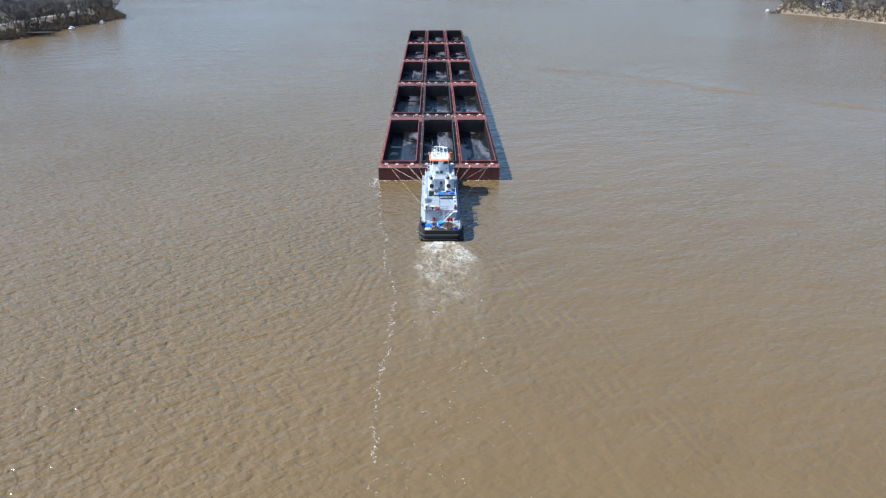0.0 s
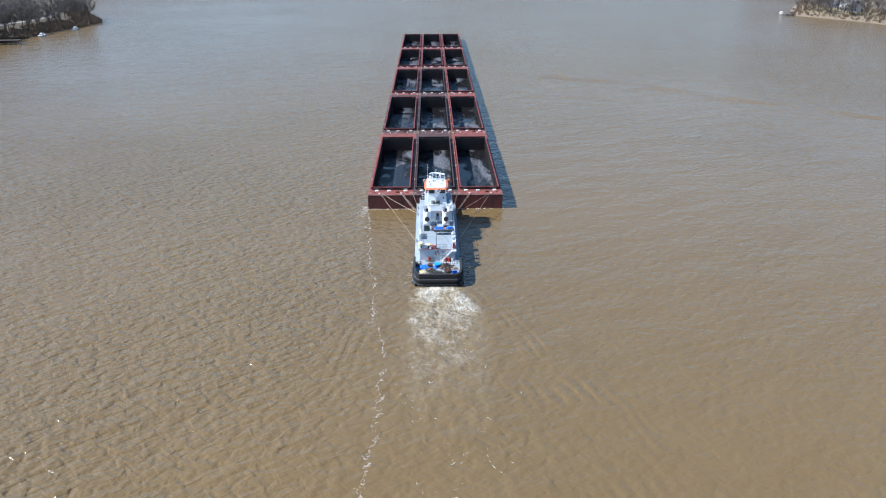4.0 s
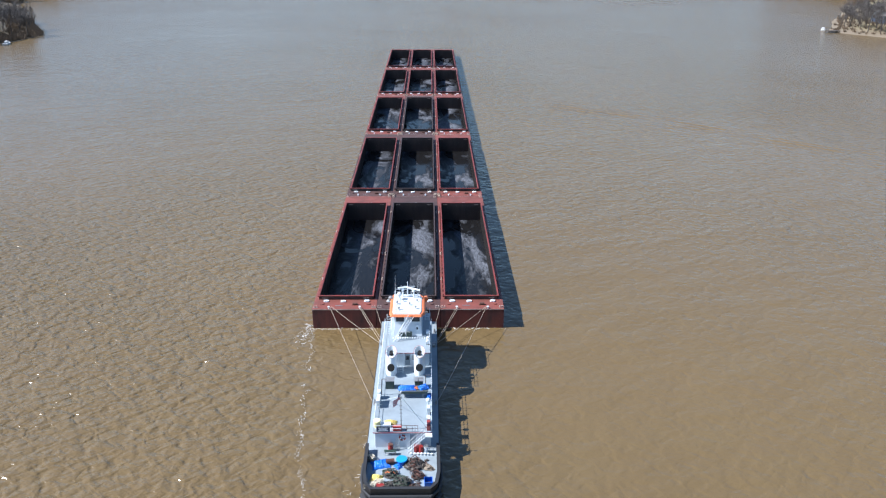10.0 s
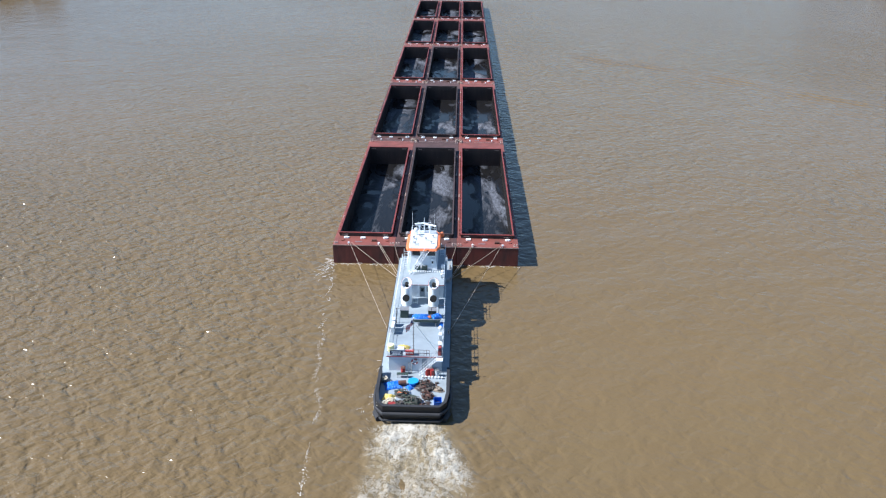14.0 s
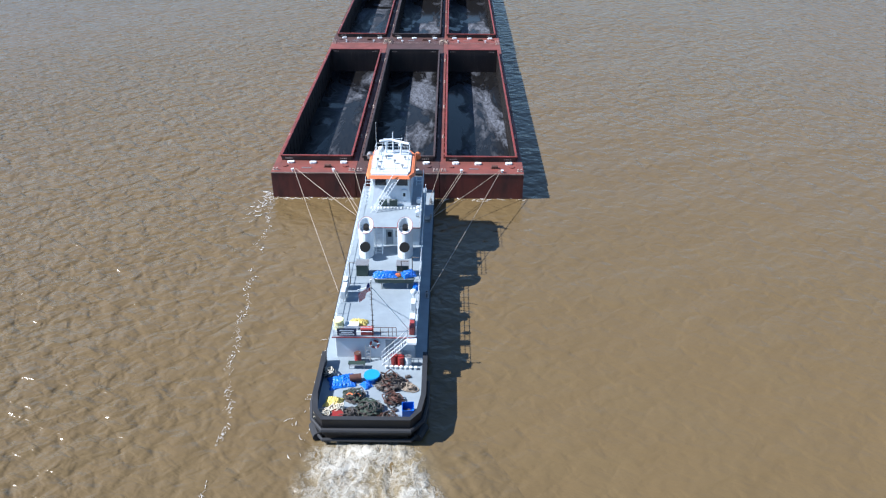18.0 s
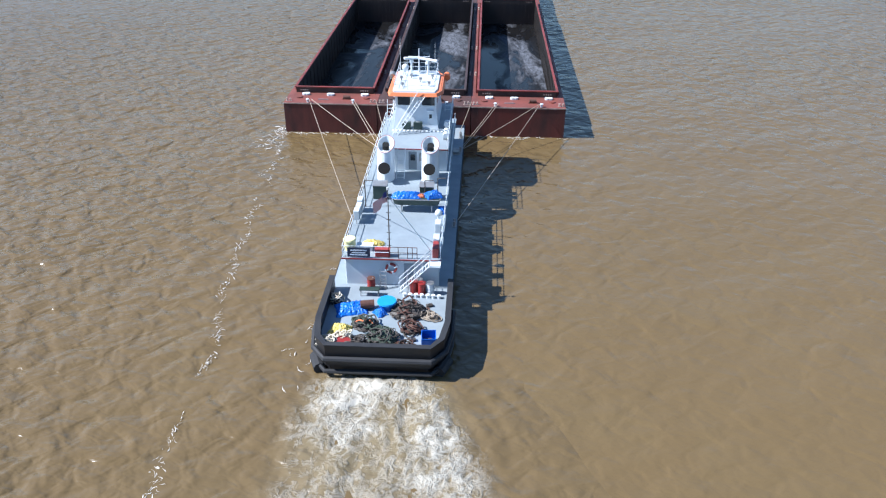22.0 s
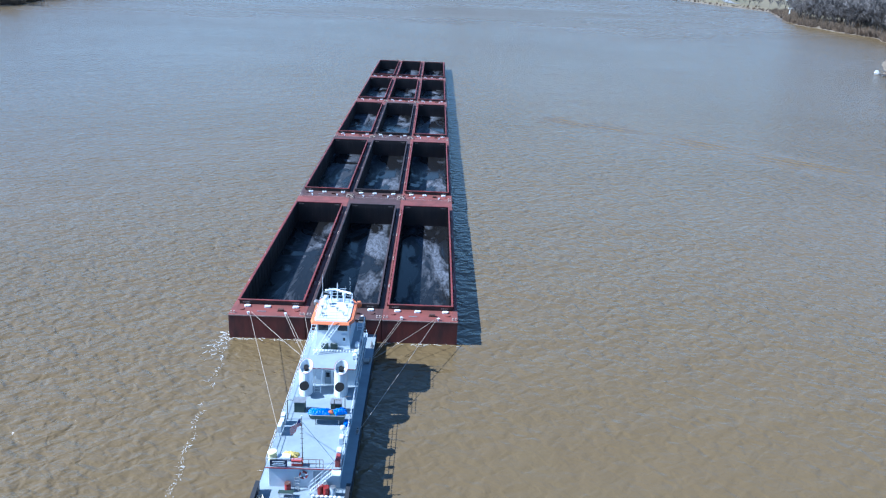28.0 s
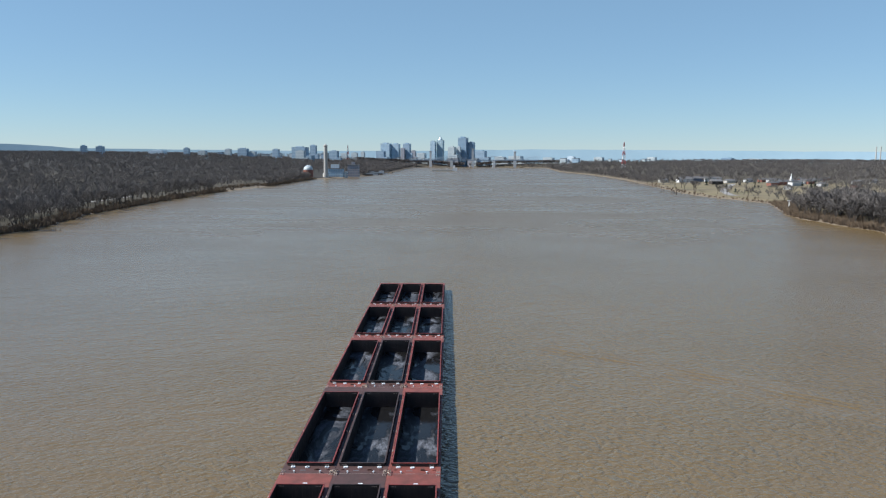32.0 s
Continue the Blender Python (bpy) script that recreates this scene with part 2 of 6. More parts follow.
def make_hold_floor():
    """Sooty hopper floor with damp patches and pale dried sludge, different in each barge."""
    m = material("hopper_floor", (0.03, 0.03, 0.032), 0.5)
    v = coords(m, (1, 0.35, 1))
    info, off, add = node(m, "ObjectInfo"), node(m, "CombineXYZ"), node(m, "VectorMath")
    shift = maths(m, "MULTIPLY", info.outputs["Random"], 60.0)
    join(m, shift, off.inputs[0])
    join(m, shift, off.inputs[1])
    join(m, v, add.inputs[0])
    join(m, off.outputs[0], add.inputs[1])
    p = add.outputs[0]
    big, fine = noisy(m, p, 0.16, 5, 0.62, 1.0), noisy(m, p, 1.6, 6, 0.7, 1.5)
    sep = node(m, "SeparateXYZ")
    join(m, coords(m), sep.inputs[0])
    middle = ramp(m, maths(m, "ADD", maths(m, "MULTIPLY", sep.outputs["X"], 0.1), 0.5), [(0.3, -0.07), (0.5, 0.08), (0.72, 0.06), (0.92, -0.1)])   # sludge denser from the middle to just starboard
    film = ramp(m, maths(m, "ADD", big, middle), [(0.54, 0.0), (0.66, 1.0)])
    sludge = maths(m, "MULTIPLY", film, ramp(m, fine, [(0.36, 0.12), (0.6, 1.0)]))
    c = blend(m, ramp(m, fine, [(0.3, 0.0), (0.7, 1.0)]), (0.003, 0.003, 0.004), (0.017, 0.0165, 0.016))
    c = blend(m, sludge, c, (0.15, 0.16, 0.185))
    join(m, c, bsdf(m).inputs["Base Color"])
    join(m, ramp(m, big, [(0.44, 0.1), (0.54, 0.6)]), bsdf(m).inputs["Roughness"])
    bumped(m, fine, 0.25, 0.02)
    return m


HOLD_FLOOR = make_hold_floor()
bsdf(HOLD_FLOOR).inputs["Specular IOR Level"].default_value = 0.14
GLASS = material("dark_window_glass", (0.02, 0.025, 0.03), 0.05)
HOLE = material("soot_black", (0.006, 0.006, 0.006), 0.9)
DRUM_RED = worn("red_drum_paint", (0.3, 0.025, 0.02), (0.16, 0.02, 0.02), (0.06, 0.03, 0.02), 1.2, 0.6, 0.45)
YELLOW = worn("yellow_plastic", (0.75, 0.6, 0.16), (0.55, 0.42, 0.12), (0.4, 0.3, 0.15), 1.2, 0.6, 0.5)
CREAM = worn("cream_plastic", (0.75, 0.72, 0.36), (0.6, 0.56, 0.3), (0.45, 0.4, 0.25), 1.2, 0.6, 0.5)
TARP = worn("blue_tarpaulin", (0.015, 0.16, 0.62), (0.012, 0.1, 0.42), (0.1, 0.3, 0.7), 1.6, 0.7, 0.42)
WIRE = worn("old_wire_rope", (0.075, 0.062, 0.052), (0.03, 0.026, 0.024), (0.13, 0.07, 0.04), 3.0, 0.8, 0.6)
WIRE_LIGHT = worn("tight_wire_rope", (0.4, 0.33, 0.25), (0.27, 0.22, 0.17), (0.2, 0.12, 0.08), 2.0, 0.6, 0.5)
ROPE_GREEN = worn("green_rope", (0.06, 0.085, 0.06), (0.03, 0.04, 0.035), (0.1, 0.08, 0.05), 3.0, 0.7, 0.85)
ROPE_WHITE = worn("pale_rope", (0.62, 0.57, 0.45), (0.45, 0.4, 0.32), (0.3, 0.25, 0.2), 3.0, 0.7, 0.9)
RUST = worn("rusty_steel", (0.11, 0.045, 0.03), (0.05, 0.026, 0.02), (0.2, 0.09, 0.05), 1.5, 0.8, 0.75)
GREEN = worn("dark_green_paint", (0.035, 0.06, 0.05), (0.025, 0.04, 0.035), (0.12, 0.1, 0.08), 1.5, 0.6, 0.5)
FLAG_RED = material("flag_red_cloth", (0.5, 0.03, 0.04), 0.8)
FLAG_WHITE = material("flag_white_cloth", (0.75, 0.75, 0.74), 0.8)
FLAG_BLUE = material("flag_blue_cloth", (0.03, 0.04, 0.2), 0.8)
RED_TRIM = worn("red_trim_paint", (0.32, 0.05, 0.045), (0.2, 0.04, 0.036), (0.1, 0.04, 0.03), 1.0, 0.5, 0.45)
EDGE = worn("scraped_edge", (0.46, 0.38, 0.33), (0.22, 0.13, 0.1), (0.08, 0.04, 0.03), 0.8, 0.9, 0.55)
TUBLID = worn("pale_blue_plastic", (0.03, 0.32, 0.72), (0.025, 0.24, 0.6), (0.1, 0.4, 0.75), 1.2, 0.5, 0.4)
SIGN_BLUE = worn("dark_blue_paint", (0.02, 0.03, 0.06), (0.03, 0.04, 0.07), (0.1, 0.1, 0.1), 1.5, 0.5, 0.5)

# ---- mesh helpers ----
def part(name, bm, mat, parent=None, label=""):
    """One mesh object out of a bmesh, under parent."""
    me = bpy.data.meshes.new(name)
    bm.to_mesh(me)
    bm.free()
    me.materials.append(mat)
    ob = new(name, me)
    ob.parent = parent
    if label:
        ob["label"] = label
    return ob


def box(bm, x0, x1, y0, y1, z0, z1, bevel=0.0):
    """Adds a box to a bmesh."""
    verts = [bm.verts.new(p) for p in ((x0, y0, z0), (x1, y0, z0), (x1, y1, z0), (x0, y1, z0), (x0, y0, z1), (x1, y0, z1), (x1, y1, z1), (x0, y1, z1))]
    faces = [bm.faces.new([verts[i] for i in q]) for q in ((3, 2, 1, 0), (4, 5, 6, 7), (0, 1, 5, 4), (1, 2, 6, 5), (2, 3, 7, 6), (3, 0, 4, 7))]
    if bevel:
        bmesh.ops.bevel(bm, geom=list({e for f in faces for e in f.edges}), offset=bevel, segments=1, affect="EDGES")
    return bm


def rod(bm, a, b, r, sides=6, r2=None):
    """Adds a round bar from a to b."""
    a, b = Vector(a), Vector(b)
    d = b - a
    m = Matrix.Translation((a + b) / 2) @ d.to_track_quat("Z", "Y").to_matrix().to_4x4()
    bmesh.ops.create_cone(bm, cap_ends=True, segments=sides, radius1=r, radius2=r if r2 is None else r2, depth=d.length, matrix=m)
    return bm


def tube(bm, pts, r, sides=5):
    """Adds one continuous round tube through points."""
    pts = [Vector(p) for p in pts]
    hoops = []
    for i, p in enumerate(pts):
        d = (pts[min(len(pts) - 1, i + 1)] - pts[max(0, i - 1)]).normalized()
        u = d.cross(Vector((0, 0, 1)) if abs(d.z) < 0.95 else Vector((1, 0, 0))).normalized()
        w = d.cross(u)
        hoops.append([bm.verts.new(p + (u * math.cos(k * 2 * math.pi / sides) + w * math.sin(k * 2 * math.pi / sides)) * r) for k in range(sides)])
    for a, b in zip(hoops, hoops[1:]):
        for k in range(sides):
            bm.faces.new((a[k], a[(k + 1) % sides], b[(k + 1) % sides], b[k]))
    bm.faces.new(hoops[0][::-1])
    bm.faces.new(hoops[-1])
    return bm


def prism(bm, outline, z0, z1, top=None):
    """Adds an upright prism over an outline; top may give another outline for its upper end."""
    top = top or outline
    lo = [bm.verts.new((x, y, z0)) for x, y in outline]
    hi = [bm.verts.new((x, y, z1)) for x, y in top]
    n = len(lo)
    bm.faces.new(lo[::-1])
    bm.faces.new(hi)
    for i in range(n):
        bm.faces.new((lo[i], lo[(i + 1) % n], hi[(i + 1) % n], hi[i]))
    return bm


def mesh():
    return bmesh.new()


def thing(name, label, category, group=""):
    return tagged(new(name), label, category, group)


TOW = []   # all that moves with the tow

# ---- river and land ----
SHORE_L = [(-5200, -330), (-600, -290), (0, -268), (260, -256), (330, -243), (380, -232), (405, -230), (440, -246), (480, -268), (531, -296), (600, -334), (651, -355), (691, -347), (746, -352), (870, -379), (1012, -383), (1225, -392), (1411, -389), (1504, -378), (1763, -359), (2175, -353), (2355, -283), (3063, -200), (4321, -181), (4640, -160), (4680, 120), (5300, 120)]
SHORE_R = [(-5200, 420), (-600, 380), (0, 350), (300, 336), (350, 318), (400, 291), (440, 264), (470, 280), (520, 308), (600, 353), (660, 388), (721, 408), (794, 404), (846, 400), (933, 412), (1152, 481), (1265, 464), (1347, 446), (1507, 449), (1912, 491), (2308, 524), (2902, 531), (3373, 495), (4400, 560), (4672, 400), (4684, 140), (5300, 130)]


def shore(side, y):
    rows = SHORE_L if side < 0 else SHORE_R
    x = float(np.interp(y, [a for a, _ in rows], [b for _, b in rows]))
    return x + 5 * noise.noise(Vector((0, y * 0.021, side * 7.0))) + 2.5 * noise.noise(Vector((3, y * 0.09, side * 7.0)))


def land_height(side, out, y):
    """Height of the land at a distance out from the waterline."""
    if out < 0:
        return max(-4.0, out * 0.18)
    rise = min(1.0, max(0.0, out - 130) / 1200)
    rise = rise * rise * (3 - 2 * rise) * (38 if side < 0 else 16) * min(1.0, max(0.0, y - 500) / 900)
    back = min(1.0, max(0.0, y - 1900) / 1500) * min(1.0, max(0.0, out - 40) / 160) * 14
    return min(1.0, out / 26) * 4.0 + rise + back + 0.8 * noise.noise(Vector((out * 0.02, y * 0.013, side * 3.0))) * min(1, out / 10)


def land_at(side, out, y):
    return Vector((shore(side, y) + side * out, y, land_height(side, out, y)))


def make_ground():
    offs = [4600, 2500, 1200, 700, 400, 250, 160, 110, 75, 50, 34, 24, 17, 11, 6, 2.5, 0.3, -4, -20]
    ys = list(np.concatenate([np.linspace(-5000, 100, 40), np.linspace(110, 1500, 200), np.linspace(1512, 3000, 70), np.linspace(3040, 5000, 30)]))
    verts, faces, w = [], [], 2 * len(offs)
    for y in ys:
        for o in offs:
            verts.append(tuple(land_at(-1, o, y)))
        for o in offs[::-1]:
            verts.append(tuple(land_at(1, o, y)))
    for i in range(len(ys) - 1):
        for j in range(w - 1):
            a = i * w + j
            faces.append((a, a + 1, a + w + 1, a + w))
    me = bpy.data.meshes.new("ground")
    me.from_pydata(verts, [], faces)
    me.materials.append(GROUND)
    me.shade_smooth()
    return tagged(new("ground", me), "low river land with brown winter grass and muddy banks", "ground", kind="structure")


def make_ground_material():
    m = material("winter_ground", (0.1, 0.09, 0.05), 0.95)
    v = coords(m)
    c = ramp(m, noisy(m, v, 0.012, 6, 0.6), [(0.3, (0.11, 0.1, 0.046)), (0.5, (0.185, 0.148, 0.08)), (0.72, (0.075, 0.062, 0.042))])
    c = blend(m, ramp(m, noisy(m, v, 0.25, 5, 0.6), [(0.5, 0.0), (0.75, 0.4)]), c, (0.15, 0.125, 0.075))
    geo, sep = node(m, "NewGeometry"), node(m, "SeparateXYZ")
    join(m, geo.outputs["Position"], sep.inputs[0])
    c = blend(m, ramp(m, maths(m, "ADD", maths(m, "MULTIPLY", sep.outputs["X"], 0.002), 0.5), [(0.1, 1.0), (0.5, 0.0)]), c, blend(m, 1.0, c, (0.36, 0.37, 0.42), "MULTIPLY"))   # darker and slightly bluer towards the west
    c = blend(m, ramp(m, maths(m, "MULTIPLY", sep.outputs["Y"], 0.0004), [(0.76, 0.0), (0.82, 1.0)]), c, blend(m, 1.0, c, (0.42, 0.42, 0.47), "MULTIPLY"))   # and again beyond about 1900 m
    c = blend(m, ramp(m, maths(m, "MULTIPLY", sep.outputs["Z"], 0.1), [(0.1, 1.0), (0.34, 0.0)]), c, (0.17, 0.135, 0.092))   # sand and mud along the water
    join(m, c, bsdf(m).inputs["Base Color"])
    return m


GROUND = make_ground_material()
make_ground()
bm = mesh()
bmesh.ops.create_grid(bm, x_segments=1, y_segments=1, size=5200)
tagged(part("water", bm, WATER), "muddy brown river water with wind ripples", "water", kind="structure")

# ---- barges ----
DECK, FLOOR, PITCH_X, PITCH_Y = 3.52, 0.06, 10.73, 59.62
HW, LEN, CW, CY0, CY1, RIMZ = 5.32, 59.45, 4.6, 3.78, 52.65, 4.16


def kevel():
    """A timberhead: two short posts with flat caps on a base plate."""
    bm = mesh()
    box(bm, -0.36, 0.36, -0.12, 0.12, 0, 0.04)
    for x in (-0.2, 0.2):
        rod(bm, (x, 0, 0.04), (x, 0, 0.26), 0.08, 8)
        rod(bm, (x, 0, 0.26), (x, 0, 0.31), 0.12, 8)
    return bm


def make_barge(deck, rim, hull, label):
    b = thing("hopper_barge", label, "barge", "barges of the tow")
    part("hull_bottom", box(mesh(), -HW, HW, 0, LEN, -0.7, FLOOR), hull, b, "scuffed dark red hull plating")
    for x0, x1 in ((-HW, -CW - 0.004), (CW + 0.004, HW)):
        part("side_tank", box(mesh(), x0, x1, 0, LEN, FLOOR + 0.002, DECK - 0.05), hull, b, "scuffed dark red hull side")
    for y0, y1 in ((0, CY0 - 0.004), (CY1 + 0.004, LEN)):
        part("end_tank", box(mesh(), -CW, CW, y0, y1, FLOOR + 0.002, DECK - 0.05), hull, b, "scuffed dark red hull end")
    for x0, x1 in ((-HW - 0.03, -CW), (CW, HW + 0.03)):
        part("gunwale", box(mesh(), x0, x1, -0.03, LEN + 0.03, DECK - 0.05, DECK, 0.012), deck, b)
    for y0, y1 in ((-0.03, CY0), (CY1, LEN + 0.03)):
        bm = mesh()
        box(bm, -CW - 0.001, CW + 0.001, y0, y1, DECK - 0.05, DECK - 0.004)
        part("end_deck", bm, deck, b)
    # pale scraped edge of the end deck
    for y in (-0.045, LEN + 0.015):
        bm = mesh()
        box(bm, -HW, HW, y, y + 0.03, DECK - 0.12, DECK + 0.02)
        part("edge_bar", bm, EDGE, b, "scraped bare steel edge bar")
    t = 0.1
    for x0, x1, y0, y1 in ((-CW, -CW + t, CY0, CY1), (CW - t, CW, CY0, CY1), (-CW + t, CW - t, CY0, CY0 + t), (-CW + t, CW - t, CY1 - t, CY1)):
        bm = mesh()
        box(bm, x0, x1, y0, y1, FLOOR, RIMZ - 0.005)
        part("hopper_wall", bm, HOLD_SHADED if x1 - x0 < 1 else HOLD_END_LIT, b, "sooty hopper wall, darkened as if in shade" if x1 - x0 < 1 else "rusty hopper end wall, brown lightened as if sunlit")
    # stiffening ribs of the hopper walls
    bm = mesh()
    for k in range(22):
        y = CY0 + 1.1 + k * 2.18
        for x in (-CW + t, CW - t - 0.06):
            box(bm, x + 0.002, x + 0.058, y, y + 0.12, FLOOR, RIMZ - 0.3)
    end = mesh()
    for k in range(14):
        x = -CW + 0.45 + k * 0.64
        box(end, x, x + 0.09, CY1 - t - 0.06, CY1 - t - 0.002, FLOOR, RIMZ - 0.3)
    tagged(part("wall_ribbing", bm, HOLD_SHADED, b), kind="stuff")
    tagged(part("end_ribbing", end, HOLD_END_LIT, b), kind="stuff")
    for x0, x1, y0, y1 in ((-CW - 0.14, -CW + 0.13, CY0 - 0.14, CY1 + 0.14), (CW - 0.13, CW + 0.14, CY0 - 0.14, CY1 + 0.14), (-CW + 0.132, CW - 0.132, CY0 - 0.14, CY0 + 0.13), (-CW + 0.132, CW - 0.132, CY1 - 0.13, CY1 + 0.14)):
        bm = mesh()
        box(bm, x0, x1, y0, y1, RIMZ, RIMZ + 0.14, 0.02)
        part("coaming_rail", bm, rim, b)
    # brackets that prop the coaming from the gunwale
    bm = mesh()
    for k in range(25):
        y = CY0 + 0.9 + k * 1.9
        for s in (-1, 1):
            box(bm, min(s * (CW + 0.012), s * (CW + 0.3)), max(s * (CW + 0.012), s * (CW + 0.3)), y, y + 0.04, DECK + 0.003, RIMZ - 0.05)
    tagged(part("coaming_bracing", bm, rim, b), kind="stuff")
    bm = mesh()
    box(bm, -CW + t, CW - t, CY0 + t, CY1 - t, FLOOR + 0.001, FLOOR + 0.02)
    part("hopper_floor", bm, HOLD_FLOOR, b, "sooty floor with damp patches and pale dried sludge")
    # kevels at the corners and along the gunwales
    first = None
    spots = [(x, y) for y in (0.7, LEN - 0.7) for x in (-4.85, 4.85)] + [(s * 5.02, y) for y in (12, 24, 36, 48) for s in (-1, 1)]
    for x, y in spots:
        if first is None:
            first = part("kevel", kevel(), EDGE, b, "scraped steel kevel")
            k = first
        else:
            k = new("kevel", first.data)
            k.parent = b
            k["label"] = first["label"]
        k.matrix_basis = pose(x, y, DECK - 0.003, 0, 0, 90 if abs(x) > 5 else 0)
    # hatches and a hand winch
    for x in (-3.9, 3.9):
        bm = mesh()
        rod(bm, (x, 2.0, DECK), (x, 2.0, DECK + 0.12), 0.36, 12)
        part("hatch", bm, deck, b)
    for x, y in ((-3.3, CY0 - 0.75), (-0.4, CY0 - 0.85), (3.6, CY0 - 0.75), (0.6, CY1 + 1.6)):
        bm = mesh()
        rod(bm, (-0.16, 0, 0), (-0.16, 0, 0.2), 0.3, 12)
        rod(bm, (0.16, 0, 0), (0.16, 0, 0.2), 0.3, 12)
        part("manhole_cover", bm, WHITE, b, "white oval manhole cover").matrix_basis = pose(x, y, DECK - 0.004)
    for x in (-2.6, 2.6):
        bm = mesh()
        rod(bm, (x, 0.35, DECK - 0.004), (x, 0.35, DECK + 0.3), 0.12, 8)
        rod(bm, (x, 0.35, DECK + 0.3), (x, 0.35, DECK + 0.38), 0.2, 8)
        part("bitt", bm, WHITE, b, "white single bitt")
    bm = mesh()
    box(bm, -1.6, -0.4, 1.3, 1.5, DECK - 0.004, DECK + 0.05)
    part("deck_plate", bm, STEEL, b)
    bm = mesh()
    rod(bm, (1.3, 1.7, DECK + 0.22), (2.1, 1.7, DECK + 0.22), 0.2, 10)
    box(bm, 1.2, 2.2, 1.5, 1.9, DECK - 0.004, DECK + 0.06)
    part("hand_winch", bm, RUST, b)
    bm = mesh()
    for y in (-1, 1):
        yy = CY0 - 0.145 if y < 0 else CY1 - t - 0.07
        for x0 in (-4.1, 3.0):
            for i in range(4):
                box(bm, x0 + i * 0.26, x0 + i * 0.26 + 0.15, yy - 0.004, yy, RIMZ - 0.36, RIMZ - 0.2)
    tagged(part("number_marking", bm, EDGE, b, "row of pale painted bars"), kind="stuff")
    return b


KINDS = {"r": (RED, RIM, "empty hopper barge with red decks and coaming"),
         "b": (BROWN, RIM_DARK, "empty hopper barge with dark brown worn decks"),
         "m": (BROWN, RIM, "empty hopper barge with brown decks and red coaming")}
LAYOUT = ["rbr", "mbr", "rbr", "rrr", "rrr"]
made = {}
for row, kinds in enumerate(LAYOUT):
    for col, k in enumerate(kinds):
        m = pose(PITCH_X * (col - 1), PITCH_Y * row, 0)
        if k in made:
            b = copy_thing(made[k], m)
        else:
            b = made[k] = make_barge(KINDS[k][0], KINDS[k][1], HULL, KINDS[k][2])
            b.matrix_basis = m
        TOW.append(b)


def wire(name, points, r, mat, label, group="", sag=0.0, sides=5, category="wire"):
    """A taut wire or rope through points, with a little sag."""
    bm = mesh()
    for a, b in zip(points, points[1:]):
        a, b = Vector(a), Vector(b)
        n = 6 if sag else 1
        pts = [a.lerp(b, i / n) - Vector((0, 0, sag * 4 * (i / n) * (1 - i / n))) for i in range(n + 1)]
        tube(bm, pts, r, sides)
    ob = part(name, bm, mat)
    tagged(ob, label, category, group)
    TOW.append(ob)
    return ob


# lashings where four barges meet
lash = None
for row in range(1, 5):
    for x in (-PITCH_X / 2, PITCH_X / 2):
        y = PITCH_Y * row
        if lash is None:
            lash = thing("lashing", "grey wire lashings with ratchets between barges", "lashing", "lashings")
            z = DECK + 0.28
            for a, b in (((-0.66, -0.9), (0.66, 0.9)), ((0.66, -0.9), (-0.66, 0.9)), ((-0.66, -0.9), (-0.66, 0.9)), ((0.66, -0.9), (0.66, 0.9)), ((-0.66, 0.9), (0.66, 0.9))):
                for dz in (0, 0.07):
                    part("lashing_wire", rod(mesh(), (*a, z + dz), (*b, z + dz), 0.035, 5), WIRE_LIGHT, lash)
            for c in ((-0.4, -0.5), (0.45, 0.55)):
                part("ratchet", rod(mesh(), (c[0], c[1], z + 0.1), (c[0] + 0.25, c[1] + 0.6, z + 0.1), 0.07, 6), RUST, lash)
            lash.matrix_basis = pose(x, y, 0)
            TOW.append(lash)
        else:
            TOW.append(copy_thing(lash, pose(x, y, 0)))

# face wires from the towboat to the barges
for a, b in (((-13.2, 0.5, 3.87), (-4.45, -25.1, 2.0)), ((-12.9, 0.4, 3.87), (-4.35, -8.7, 2.0)), ((-8.3, 0.5, 3.87), (-4.3, -8.2, 2.0)), ((-8.0, 0.4, 3.87), (-4.3, -7.0, 2.0)),
             ((-5.5, 0.6, 3.87), (-4.0, -4.5, 2.0)), ((5.4, 0.6, 3.87), (4.2, -4.5, 2.0)),
             ((8.2, 0.5, 3.87), (4.7, -7.9, 2.0)), ((8.5, 0.4, 3.87), (4.7, -8.6, 2.0)), ((13.1, 0.4, 3.87), (4.7, -8.9, 2.0)), ((13.2, 0.5, 3.87), (4.75, -25.0, 2.0))):
    wire("face_wire", [a, b], 0.033, WIRE_LIGHT, "tight pale steel wire from barge to towboat", "face wires", 0.12)

# ---- towboat ----
boat = thing("towboat", "white river towboat with grey decks and an orange-trimmed pilothouse", "towboat")
boat.matrix_basis = pose(0.15, 0, 0)
TOW.append(boat)
MAIN, UPPER, ROOF = 1.5, 3.9, 6.1


def band(bm, path, thick, z0, z1):
    """An upright band of some thickness along an open path, its inner side to the left."""
    inner = []
    for i, (x, y) in enumerate(path):
        a, b = Vector(path[max(0, i - 1)]), Vector(path[min(len(path) - 1, i + 1)])
        d = (b - a).normalized()
        inner.append((x - d.y * thick, y + d.x * thick))
    for i in range(len(path) - 1):
        quad = [path[i], path[i + 1], inner[i + 1], inner[i]]
        lo = [bm.verts.new((x, y, z0)) for x, y in quad]
        hi = [bm.verts.new((x, y, z1)) for x, y in quad]
        bm.faces.new(hi)
        bm.faces.new(lo[::-1])
        for k in range(4):
            bm.faces.new((lo[k], lo[(k + 1) % 4], hi[(k + 1) % 4], hi[k]))
    bmesh.ops.recalc_face_normals(bm, faces=bm.faces)
    return bm


